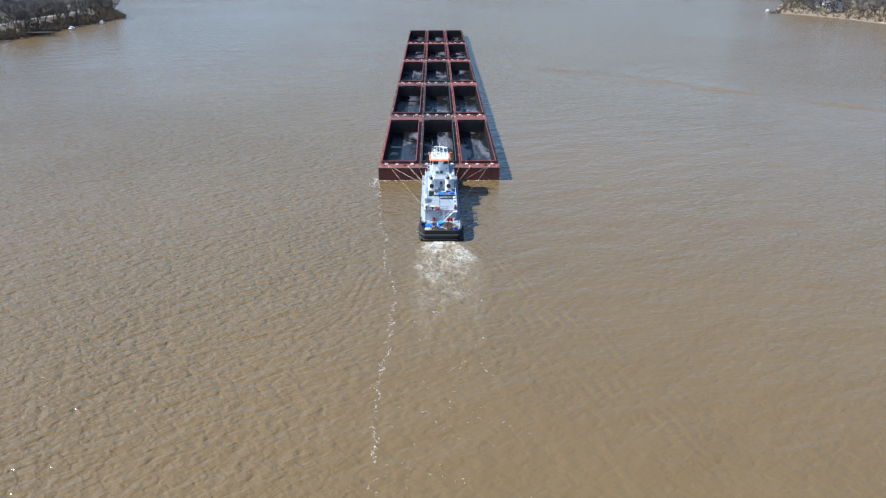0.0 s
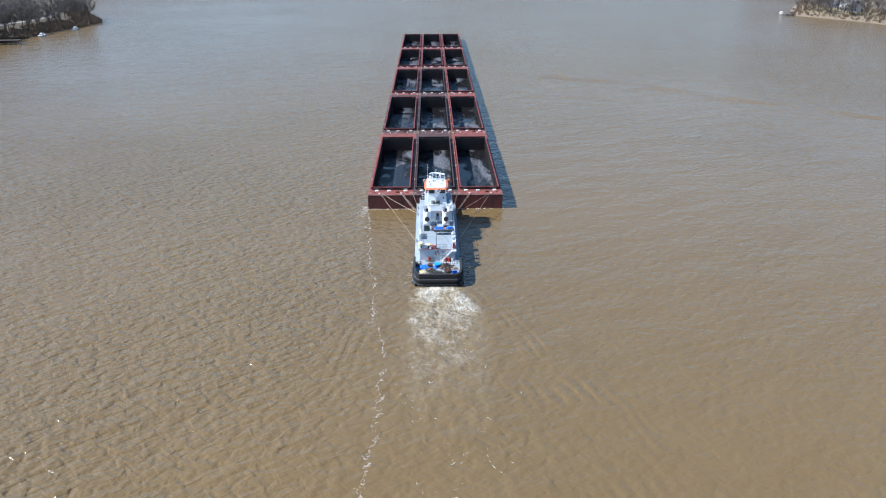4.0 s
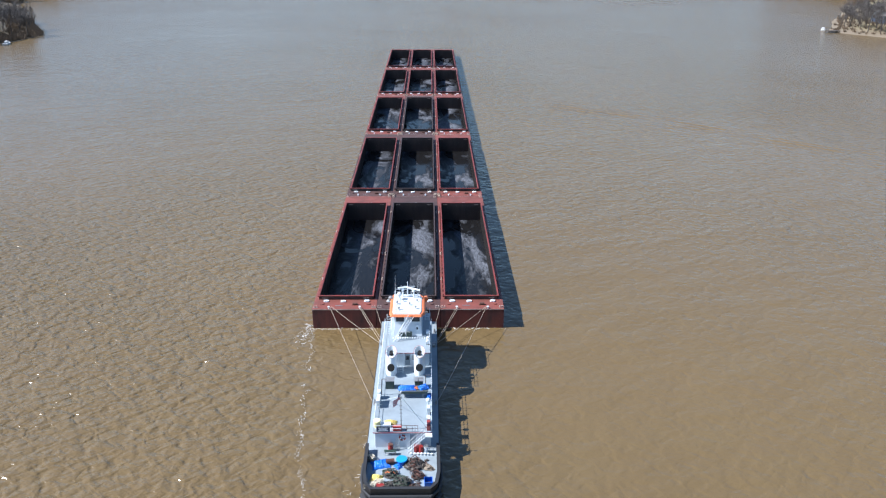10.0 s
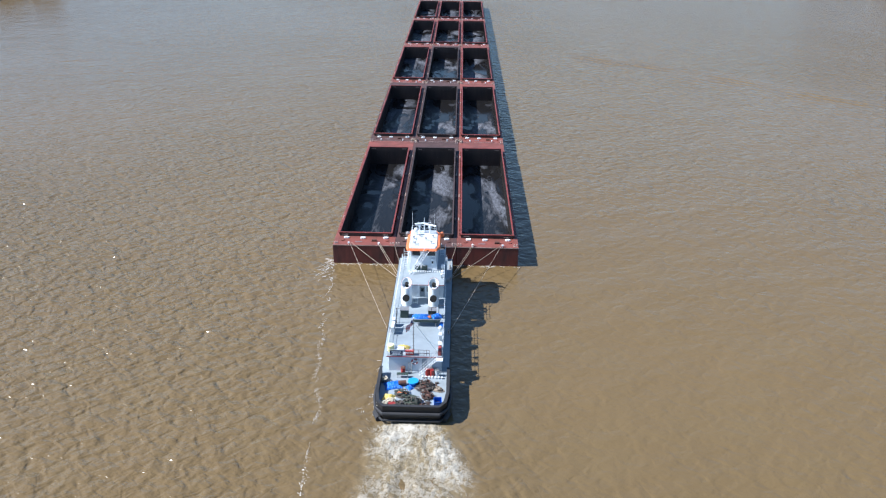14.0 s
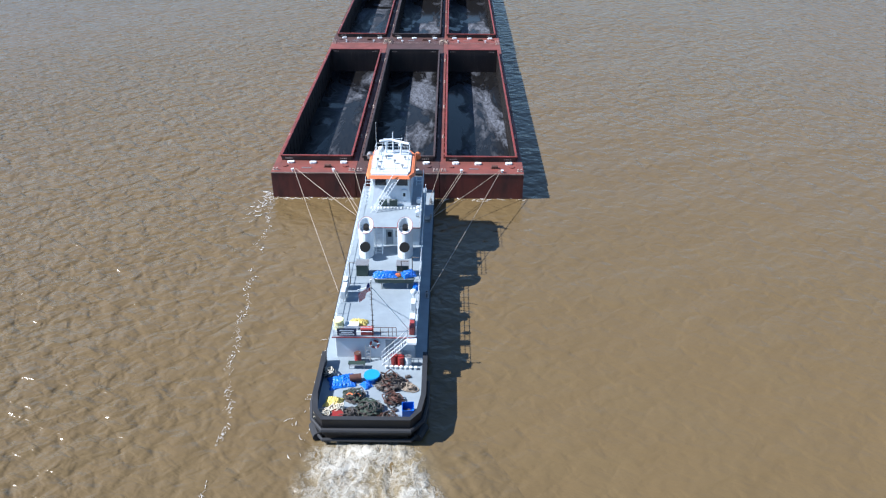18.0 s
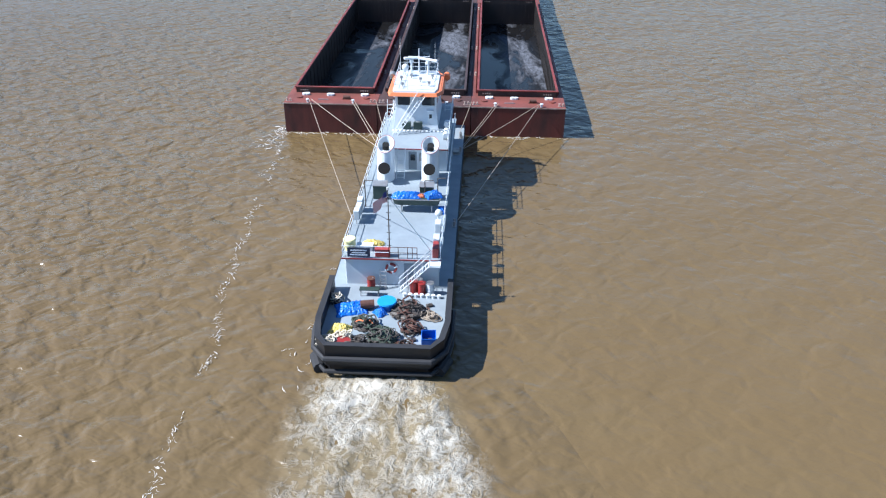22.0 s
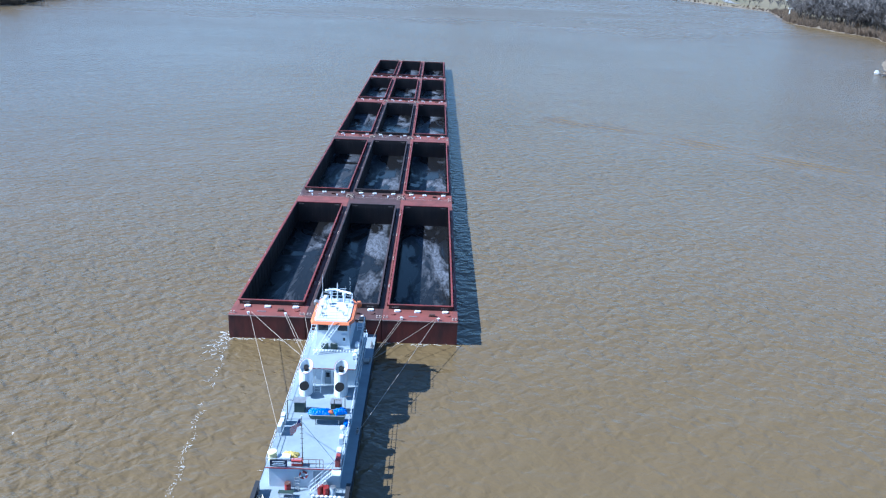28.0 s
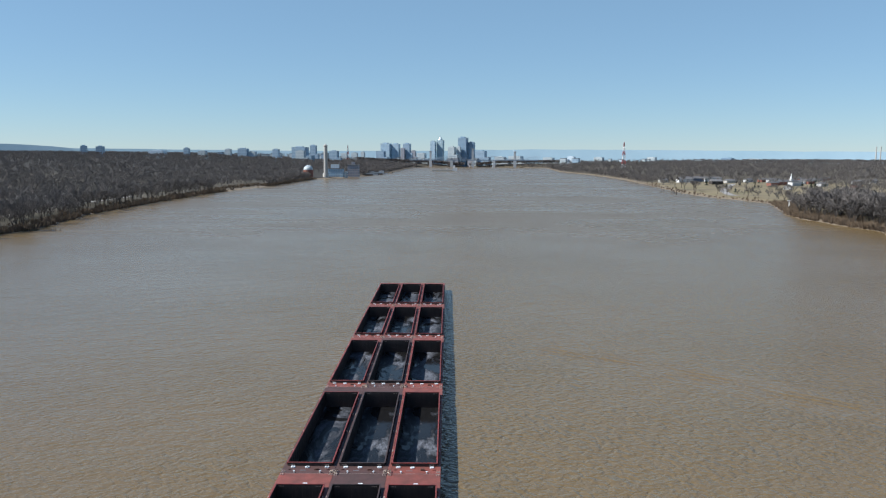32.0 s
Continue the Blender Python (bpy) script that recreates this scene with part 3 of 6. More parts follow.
def railing(parent, points, z, h=1.0, mat=None, closed=False, step=1.6, r=0.028):
    """Posts and two bars along points, as parts of parent."""
    mat = mat or WHITE
    pts = [Vector((x, y, z)) for x, y in points]
    if closed:
        pts.append(pts[0])
    for a, b in zip(pts, pts[1:]):
        n = max(1, round((b - a).length / step))
        for i in range(n):
            p = a.lerp(b, i / n)
            part("rail_post", rod(mesh(), p, p + Vector((0, 0, h)), r, 6), mat, parent)
        for k in (0.5, 1.0):
            part("rail_bar", rod(mesh(), a + Vector((0, 0, h * k)), b + Vector((0, 0, h * k)), r, 6), mat, parent)
    if not closed:
        part("rail_post", rod(mesh(), pts[-1], pts[-1] + Vector((0, 0, h)), r, 6), mat, parent)


def stairs(parent, foot, head, width, n, mat=None):
    """A straight flight: two strings and n treads."""
    mat = mat or WHITE
    foot, head = Vector(foot), Vector(head)
    d = head - foot
    side = Vector((-d.y, d.x, 0)).normalized() * width / 2
    up = Vector((0, 0, 1))
    flight = part("stair_string", rod(mesh(), foot + side, head + side, 0.045, 4), mat, parent)
    part("stair_string", rod(mesh(), foot - side, head - side, 0.045, 4), mat, parent)
    for i in range(n):
        p = foot + d * ((i + 0.5) / n)
        part("tread", rod(mesh(), p - side, p + side, 0.03, 4), mat, parent)
    return flight


bm = mesh()
prism(bm, [(4.6, -0.5), (4.6, -34)] + [] + [(4.6, -41.0), (4.2, -43.0), (3.3, -44.0), (-3.3, -44.0), (-4.2, -43.0), (-4.6, -41.0), (-4.6, -34), (-4.6, -0.5)], -0.6, MAIN - 0.03)
bmesh.ops.recalc_face_normals(bm, faces=bm.faces)
part("hull", bm, BLACK, boat, "black steel hull")
bm = mesh()
prism(bm, [(4.55, -0.55), (4.55, -41.0), (4.1, -42.9), (3.3, -43.9), (-3.3, -43.9), (-4.1, -42.9), (-4.55, -41.0), (-4.55, -0.55)][::-1], MAIN - 0.03, MAIN)
part("main_deck", bm, GREY_DECK, boat)
part("stern_bulwark", band(mesh(), [(-4.6, -35.6), (-4.62, -41.2), (-4.3, -43.2), (-3.5, -44.3), (3.5, -44.3), (4.3, -43.2), (4.62, -41.2), (4.6, -35.6)], 0.3, 0.9, 2.5), BLACK, boat, "black stern bulwark")
part("bulwark_cap", band(mesh(), [(-4.66, -35.6), (-4.68, -41.2), (-4.36, -43.25), (-3.52, -44.37), (3.52, -44.37), (4.36, -43.25), (4.68, -41.2), (4.66, -35.6)], 0.42, 2.5, 2.58), RUBBER, boat)
for z, r in ((1.55, 0.2), (0.55, 0.16)):
    bm = mesh()
    ring = [(-4.75, -38.5), (-4.78, -41.2), (-4.45, -43.3), (-3.55, -44.5), (3.55, -44.5), (4.45, -43.3), (4.78, -41.2), (4.75, -38.5)]
    sides = 8
    hoops = []
    for i, (x, y) in enumerate(ring):
        a, b = Vector(ring[max(0, i - 1)]), Vector(ring[min(len(ring) - 1, i + 1)])
        d = (b - a).normalized()
        hoops.append([bm.verts.new((x + d.y * r * math.cos(k * 6.2832 / sides), y - d.x * r * math.cos(k * 6.2832 / sides), z + r * math.sin(k * 6.2832 / sides))) for k in range(sides)])
    for p, q in zip(hoops, hoops[1:]):
        for k in range(sides):
            bm.faces.new((p[k], p[(k + 1) % sides], q[(k + 1) % sides], q[k]))
    bm.faces.new(hoops[0])
    bm.faces.new(hoops[-1])
    bmesh.ops.recalc_face_normals(bm, faces=bm.faces)
    part("fender_roll", bm, RUBBER, boat, "black rubber fender roll")
for s in (-1, 1):
    part("quarter_fender", rod(mesh(), (s * 4.55, -42.6, 0.35), (s * 4.0, -44.0, 0.35), 0.42, 10), RUBBER, boat, "large black rubber corner fender")
    part("rub_rail", box(mesh(), s * 4.6 - 0.06, s * 4.6 + 0.06, -35.5, -0.6, 1.1, 1.38, 0.02), RUBBER, boat)
    # push knee against the barges
    bm = mesh()
    box(bm, s * 2.6 - 0.45, s * 2.6 + 0.45, -1.3, -0.35, 0.3, 4.1, 0.05)
    part("push_knee", bm, BLACK, boat, "black push knee")
    for k in range(6):
        part("knee_step", box(mesh(), s * 2.6 - 0.5, s * 2.6 + 0.5, -1.55, -1.3, 1.7 + k * 0.4, 1.76 + k * 0.4), STEEL, boat)
for x, y in ((-4.2, -8.4), (4.3, -8.4), (-4.2, -25), (4.3, -25), (-4.1, -4.3), (4.2, -4.3)):
    bm = mesh()
    for d in (-0.22, 0.22):
        rod(bm, (x, y + d, MAIN), (x, y + d, MAIN + 0.5), 0.12, 8)
    box(bm, x - 0.2, x + 0.2, y - 0.45, y + 0.45, MAIN, MAIN + 0.06)
    part("deck_bitt", bm, STEEL, boat)
for x, y in ((-3.6, -9.2), (3.9, -9.0)):
    bm = mesh()
    rod(bm, (x - 0.35, y, MAIN + 0.35), (x + 0.35, y, MAIN + 0.35), 0.3, 12)
    box(bm, x - 0.45, x + 0.45, y - 0.35, y + 0.35, MAIN, MAIN + 0.12)
    part("deck_winch", bm, STEEL, boat)

# main deckhouse, with doors and windows on its sides
house = part("deckhouse", box(mesh(), -3.45, 3.45, -35.0, -5.6, MAIN, UPPER - 0.1), WHITE, boat, "white steel deckhouse")
for s in (-1, 1):
    for k in range(9):
        y = -32.5 + k * 3.0
        if k in (2, 6):
            d = part("door", box(mesh(), s * 3.45 - 0.03, s * 3.45 + 0.03, y, y + 0.8, MAIN + 0.15, MAIN + 2.0), GREY_DECK, house)
        else:
            part("window", box(mesh(), s * 3.45 - 0.025, s * 3.45 + 0.025, y, y + 0.7, MAIN + 1.0, MAIN + 1.7), GLASS, house)
    part("gutter_pipe", rod(mesh(), (s * 3.5, -34.9, MAIN), (s * 3.5, -34.9, UPPER), 0.05, 6), WHITE, house)
part("aft_door", box(mesh(), 0.9, 1.65, -35.03, -34.98, MAIN + 0.1, MAIN + 1.95), GREY_DECK, house)
bm = mesh()
prism(bm, [(-3.75, -35.25), (3.7, -35.25), (3.75, -5.0), (-3.75, -5.0)], UPPER - 0.1, UPPER)
part("upper_deck", bm, GREY_DECK, boat, "pale grey painted upper deck")
part("deck_edge", box(mesh(), -3.78, 3.73, -35.29, -35.255, UPPER - 0.1, UPPER + 0.02), RED_TRIM, boat, "red painted deck edge")
railing(boat, [(-3.68, -6), (-3.68, -18.0), (-3.68, -27.0)], UPPER, 0.95)
railing(boat, [(-3.68, -30.0), (-3.68, -35.1), (-0.2, -35.1)], UPPER, 0.95)
railing(boat, [(1.2, -35.1), (1.9, -35.1)], UPPER, 0.95, RUST, step=0.35)
railing(boat, [(3.64, -35.1), (3.64, -20), (3.64, -6)], UPPER, 0.95)
railing(boat, [(-0.2, -35.1), (1.2, -35.1)], UPPER, 0.95, RUST, step=0.7)

# outside stair from the aft deck to the upper deck
stairs(boat, (0.6, -35.75, MAIN), (2.9, -35.75, UPPER), 0.75, 11)
for dy in (-0.38, 0.38):
    part("hand_rail", rod(mesh(), (0.6, -35.75 + dy, MAIN + 0.9), (2.9, -35.75 + dy, UPPER + 0.9), 0.03, 6), WHITE, boat)
    for k in range(5):
        x = 0.6 + 2.3 * k / 4
        z = MAIN + (UPPER - MAIN) * k / 4
        part("rail_post", rod(mesh(), (x, -35.75 + dy, z), (x, -35.75 + dy, z + 0.9), 0.025, 6), WHITE, boat)
part("stair_landing", box(mesh(), 2.85, 3.7, -36.2, -35.3, UPPER - 0.1, UPPER - 0.02), WHITE, boat)

# texas house behind the pilothouse
texas = part("texas_house", box(mesh(), -2.3, 3.35, -18.9, -7.0, UPPER, ROOF - 0.1), WHITE, boat, "white middle deckhouse")
part("texas_roof", box(mesh(), -2.5, 3.5, -19.1, -6.5, ROOF - 0.1, ROOF, 0.02), GREY_DECK, boat, "pale grey painted roof")
part("roof_edge", box(mesh(), -2.5, 3.5, -19.14, -19.105, ROOF - 0.08, ROOF + 0.02), RED_TRIM, boat)
part("texas_door", box(mesh(), -0.15, 0.6, -18.95, -18.88, UPPER + 0.1, UPPER + 1.85), GREY_DECK, texas)
part("door_pane", box(mesh(), 0.02, 0.44, -18.965, -18.951, UPPER + 1.0, UPPER + 1.6), GLASS, texas)
part("meter_box", box(mesh(), 0.85, 1.3, -19.05, -18.9, UPPER + 1.0, UPPER + 1.7, 0.02), STEEL, texas)
for y in (-16.5, -13.5, -10.5):
    part("window", box(mesh(), 3.33, 3.38, y, y + 0.9, UPPER + 0.9, UPPER + 1.6), GLASS, texas)
    part("window", box(mesh(), -2.33, -2.28, y, y + 0.9, UPPER + 0.9, UPPER + 1.6), GLASS, texas)
stairs(boat, (-0.75, -20.9, UPPER), (-0.75, -19.15, ROOF), 0.7, 9)
railing(boat, [(3.42, -19.0), (3.42, -13.0), (3.42, -6.6)], ROOF, 0.95)
railing(boat, [(-2.42, -13.5), (-2.42, -6.6)], ROOF, 0.95)
for k in range(15):   # pale blocks of the walkway grating
    part("grating_block", box(mesh(), -2.1 + k * 0.36, -1.93 + k * 0.36, -14.95, -14.5, ROOF, ROOF + 0.07), WHITE, boat)

# stacks: white ovals with a raked open top and an exhaust port aft
for sx in (-2.05, 1.95):
    bm = mesh()
    n = 20
    lo = [bm.verts.new((sx + 0.8 * math.cos(a * 2 * math.pi / n), -20.7 + 1.15 * math.sin(a * 2 * math.pi / n), UPPER)) for a in range(n)]
    hi = [bm.verts.new((sx + 0.78 * math.cos(a * 2 * math.pi / n), -20.3 + 1.05 * math.sin(a * 2 * math.pi / n), UPPER + 3.1 + 0.42 * math.sin(a * 2 * math.pi / n))) for a in range(n)]
    hj = [bm.verts.new((sx + 0.68 * math.cos(a * 2 * math.pi / n), -20.3 + 0.95 * math.sin(a * 2 * math.pi / n), UPPER + 3.1 + 0.38 * math.sin(a * 2 * math.pi / n))) for a in range(n)]
    mid = [bm.verts.new((sx + 0.66 * math.cos(a * 2 * math.pi / n), -20.3 + 0.92 * math.sin(a * 2 * math.pi / n), UPPER + 2.6)) for a in range(n)]
    for i in range(n):
        j = (i + 1) % n
        bm.faces.new((lo[i], lo[j], hi[j], hi[i]))
        bm.faces.new((hi[i], hi[j], hj[j], hj[i]))
        bm.faces.new((hj[i], hj[j], mid[j], mid[i]))
    bm.faces.new(mid)
    bmesh.ops.recalc_face_normals(bm, faces=bm.faces)
    st = part("exhaust_funnel", bm, WHITE, boat, "white oval exhaust stack")
    bm = mesh()
    for i in range(n):
        a, b = i * 2 * math.pi / n, (i + 1) * 2 * math.pi / n
        rod(bm, (sx + 0.78 * math.cos(a), -20.3 + 1.05 * math.sin(a), UPPER + 3.1 + 0.42 * math.sin(a)), (sx + 0.78 * math.cos(b), -20.3 + 1.05 * math.sin(b), UPPER + 3.1 + 0.42 * math.sin(b)), 0.03, 5)
    part("funnel_rim", bm, RED_TRIM, st, "red rim")
    part("exhaust_pipe", rod(mesh(), (sx, -20.3, UPPER + 2.6), (sx + 0.05, -20.6, UPPER + 3.2), 0.3, 12), HOLE, st, "sooty exhaust pipe")
    part("exhaust_port", rod(mesh(), (sx, -21.7, UPPER + 1.35), (sx, -22.15, UPPER + 1.55), 0.52, 16), HOLE, st, "black round exhaust port")
    part("vent_box", box(mesh(), sx - 0.6, sx + 0.55, -25.2, -24.2, UPPER, UPPER + 1.25, 0.03), GREEN, boat, "dark box ventilator")
    part("vent_box_top", box(mesh(), sx - 0.66, sx + 0.61, -25.26, -24.14, UPPER + 1.25, UPPER + 1.31), STEEL, boat)

# pilothouse
bm = mesh()
prism(bm, [(-2.0, -14.0), (2.3, -14.0), (2.3, -7.2), (-2.0, -7.2)], ROOF, 8.2, [(-1.75, -13.6), (2.05, -13.6), (2.05, -7.4), (-1.75, -7.4)])
part("pilothouse_tower", bm, WHITE, boat, "white tapered pilothouse base")
ph = part("pilothouse", box(mesh(), -1.85, 2.15, -13.65, -7.3, 8.2, 9.35, 0.03), WHITE, boat, "white pilothouse")
for x in (-1.6, 0.72):
    part("window", box(mesh(), x, x + 1.2, -13.7, -13.62, 8.35, 9.15), GLASS, ph)
for x in (-1.87, 2.12):
    for k in range(3):
        part("window", box(mesh(), x, x + 0.05, -12.9 + k * 1.9, -11.4 + k * 1.9, 8.35, 9.2), GLASS, ph)
part("tower_door", box(mesh(), 1.25, 1.85, -13.92, -13.78, ROOF + 0.15, ROOF + 1.8), WHITE, boat)
part("door_pane", box(mesh(), 1.42, 1.68, -13.95, -13.925, ROOF + 1.05, ROOF + 1.45), GLASS, boat)
bm = mesh()
prism(bm, [(-2.35, -14.2), (2.2, -14.2), (2.75, -13.2), (2.75, -8.0), (2.1, -6.8), (-2.3, -6.8), (-2.6, -8.0), (-2.6, -13.2)], 9.35, 9.62, [(-2.18, -14.0), (2.1, -14.0), (2.58, -13.08), (2.58, -8.1), (1.98, -7.0), (-2.16, -7.0), (-2.42, -8.1), (-2.42, -13.08)])
part("roof_band", bm, ORANGE, boat, "orange roof fascia")
bm = mesh()
prism(bm, [(-1.98, -13.85), (1.95, -13.85), (2.2, -13.0), (2.2, -8.2), (1.8, -7.1), (-1.98, -7.1), (-2.12, -8.2), (-2.12, -13.0)], 9.62, 9.76, [(-1.95, -13.8), (1.92, -13.8), (2.16, -12.98), (2.16, -8.22), (1.77, -7.14), (-1.95, -7.14), (-2.08, -8.22), (-2.08, -12.98)])
part("pilothouse_roof", bm, WHITE, boat, "bright white pilothouse roof")
railing(boat, [(-1.95, -13.3), (-1.95, -7.3), (1.9, -7.3), (1.9, -13.3), (-1.95, -13.3)], 9.76, 0.85, step=1.2, r=0.022)
for x, y, turn, half in ((-0.75, -8.1, 14, 0.75), (0.95, -8.5, -28, 1.15)):
    part("radar_mast", rod(mesh(), (x, y, 9.76), (x, y, 10.85), 0.1, 8), WHITE, boat)
    part("radar_drum", rod(mesh(), (x, y, 10.85), (x, y, 11.15), 0.26, 14, 0.2), WHITE, boat, "white radar gearbox")
    arm = part("radar_scanner", box(mesh(), -half, half, -0.13, 0.13, 0, 0.24, 0.06), WHITE, boat, "white radar bar")
    arm.matrix_basis = pose(x, y, 11.16, 0, 0, turn)
bm = mesh()
bmesh.ops.create_uvsphere(bm, u_segments=14, v_segments=8, radius=0.36, matrix=Matrix.Translation((-1.25, -9.0, 10.6)))
part("satellite_dome", bm, WHITE, boat, "small white satellite dome")
part("dome_post", rod(mesh(), (-1.25, -9.0, 9.76), (-1.25, -9.0, 10.3), 0.07, 8), WHITE, boat)
part("crosstree", rod(mesh(), (-1.1, -7.6, 11.3), (1.1, -7.6, 11.3), 0.035, 6), WHITE, boat)
part("mast", rod(mesh(), (0.0, -7.6, 9.78), (0.0, -7.6, 12.1), 0.09, 8, 0.05), WHITE, boat)
for x, h in ((-1.9, 13.2), (1.6, 12.8), (1.0, 11.6), (-1.2, 11.2)):
    part("antenna", rod(mesh(), (x, -7.5, 9.78), (x, -7.5, h), 0.025, 5, 0.012), WHITE, boat)
for x, y in ((-1.2, -12.6), (1.3, -12.2), (0.4, -11.0), (-0.6, -9.8), (1.5, -10.0), (-1.5, -10.6)):
    bm = mesh()
    rod(bm, (x, y, 9.78), (x, y, 10.0), 0.06, 6)
    rod(bm, (x - 0.12, y, 10.1), (x + 0.14, y, 10.12), 0.16, 8, 0.12)
    part("roof_lamp", bm, STEEL, boat)
for s, x in ((-1, -2.6), (1, 2.85)):
    bm = mesh()
    rod(bm, (x, -8.6, 9.5), (x, -8.1, 9.65), 0.34, 12)
    rod(bm, (x, -8.4, 9.0), (x, -8.4, 9.4), 0.06, 6)
    part("searchlight", bm, ORANGE if s > 0 else STEEL, boat)
# raking stair and brace on the aft face of the pilothouse
stairs(boat, (-1.6, -15.6, ROOF), (0.9, -14.1, 9.4), 0.55, 12)
for dy in (0.0, 0.35):
    part("brace", rod(mesh(), (-1.95, -15.9 + dy, ROOF), (0.5, -14.1, 10.0), 0.035, 6), WHITE, boat)
for s, x in ((-1, -2.9), (1, 3.0)):   # side ladders
    for dx in (-0.3, 0.3):
        part("ladder_side", rod(mesh(), (x + dx, -9.6, UPPER), (x + dx, -8.6, ROOF + 1.0), 0.035, 6), WHITE, boat)
    for k in range(8):
        part("ladder_rung", rod(mesh(), (x - 0.3, -9.6 + k * 0.125, UPPER + 0.2 + k * 0.36), (x + 0.3, -9.6 + k * 0.125, UPPER + 0.2 + k * 0.36), 0.03, 5), WHITE, boat)
for x in (-0.75, 0.35):
    ac = part("condenser_unit", box(mesh(), x - 0.42, x + 0.42, -14.35, -13.95 - 0.05, ROOF + 0.05, ROOF + 0.75, 0.03), GREEN, boat, "dark grey cooling unit")
    part("fan_ring", rod(mesh(), (x, -14.18, ROOF + 0.75), (x, -14.18, ROOF + 0.79), 0.17, 12), STEEL, ac)
for x, y in ((3.15, -16.6), (3.15, -15.7), (3.1, -13.6)):
    part("raft_canister", rod(mesh(), (x, y - 0.32, ROOF + 0.45), (x, y + 0.32, ROOF + 0.45), 0.26, 10), WHITE, boat, "white life raft canister")
    part("canister_cradle", box(mesh(), x - 0.22, x + 0.22, y - 0.2, y + 0.2, ROOF, ROOF + 0.24), STEEL, boat)

# ---- things on the towboat ----
def on_boat(ob, x, y, z, turn=0):
    ob.matrix_basis = pose(x, y, z, 0, 0, turn)
    TOW.append(ob)
    return ob


def torus(bm, major, minor, n=28, k=8, axis="Z", centre=(0, 0, 0), squash=1.0):
    rings = []
    for i in range(n):
        a = 2 * math.pi * i / n
        ring = []
        for j in range(k):
            b = 2 * math.pi * j / k
            r = major + minor * math.cos(b)
            p = (r * math.cos(a), r * math.sin(a) * squash, minor * math.sin(b))
            if axis == "Y":
                p = (p[0], p[2], p[1])
            ring.append(bm.verts.new(Vector(p) + Vector(centre)))
        rings.append(ring)
    for i in range(n):
        for j in range(k):
            bm.faces.new((rings[i][j], rings[(i + 1) % n][j], rings[(i + 1) % n][(j + 1) % k], rings[i][(j + 1) % k]))
    bmesh.ops.recalc_face_normals(bm, faces=bm.faces)
    return bm


def coil_heap(name, seed, rx, ry, height, n, mats, label):
    """A heap of wire or rope in loose loops, each loop a part."""
    rng = random.Random(seed)
    heap = thing(name, label, "rope heap")
    for i in range(n):
        bm = mesh()
        a, q = rng.uniform(0, 6.283), math.sqrt(rng.random())
        cx, cy = rx * 0.62 * q * math.cos(a), ry * 0.62 * q * math.sin(a)
        top = height * (1 - q * q) * rng.uniform(0.25, 1.0)
        rad = rng.uniform(0.28, 0.62)
        tilt = Euler((rng.gauss(0, 0.35), rng.gauss(0, 0.35), rng.uniform(0, 6.28)))
        pts = []
        m = 16
        for k in range(m + 3):
            b = 2 * math.pi * k / m
            p = Vector((rad * (1 + 0.18 * math.sin(3 * b + i)) * math.cos(b), rad * 0.75 * (1 + 0.15 * math.sin(2 * b + i)) * math.sin(b), 0.03 * k / m))
            p.rotate(tilt)
            p += Vector((cx, cy, top + 0.12))
            p.z = max(p.z, 0.05)
            pts.append(p)
        tube(bm, pts, rng.choice((0.035, 0.045, 0.055)), 5)
        part("loop", bm, mats[i % len(mats)], heap)
    bm = mesh()
    bmesh.ops.create_icosphere(bm, subdivisions=3, radius=1)
    for v in bm.verts:
        k = 1 + 0.35 * noise.noise(v.co * 2.3 + Vector((seed, 0, 0)))
        v.co = Vector((v.co.x * rx * 0.8 * k, v.co.y * ry * 0.8 * k, max(0.0, v.co.z) * height * 0.75 * k))
    part("core", bm, mats[0], heap)
    return heap


def cloth(name, seed, rx, ry, height, mat, label, category="tarpaulin"):
    """A crumpled sheet over something, as one mesh with folds."""
    bm = mesh()
    n = 34
    grid = [[None] * n for _ in range(n)]
    for i in range(n):
        for j in range(n):
            u, v = 2 * i / (n - 1) - 1, 2 * j / (n - 1) - 1
            p = Vector((u * 1.7, v * 1.7, seed))
            x = u * rx * (1 + 0.22 * noise.noise(p))
            y = v * ry * (1 + 0.22 * noise.noise(p + Vector((9, 0, 0))))
            e = max(abs(u), abs(v))
            fold = abs(noise.noise(p * 2.6)) * 0.55 + abs(noise.noise(p * 5.0)) * 0.22
            z = height * (max(0, 1 - e ** 2.2) * 0.75 + fold * 0.6) * (1 if e < 0.97 else 0.25)
            grid[i][j] = bm.verts.new((x, y, max(0.02, z)))
    for i in range(n - 1):
        for j in range(n - 1):
            bm.faces.new((grid[i][j], grid[i + 1][j], grid[i + 1][j + 1], grid[i][j + 1]))
    ob = part(name, bm, mat)
    return tagged(ob, label, category)


def drum(name, r, h, mat, label, lid=None, group=""):
    d = thing(name, label, "drum", group)
    bm = mesh()
    for z0, z1, q in ((0, h * 0.32, r), (h * 0.32, h * 0.36, r * 1.04), (h * 0.36, h * 0.64, r), (h * 0.64, h * 0.68, r * 1.04), (h * 0.68, h, r)):
        rod(bm, (0, 0, z0), (0, 0, z1), q, 16)
    part("body", bm, mat, d)
    part("lid", rod(mesh(), (0, 0, h), (0, 0, h + 0.05), r * 1.03, 16), lid or mat, d)
    part("bung", rod(mesh(), (r * 0.5, 0, h + 0.05), (r * 0.5, 0, h + 0.08), 0.05, 8), STEEL, d)
    return d


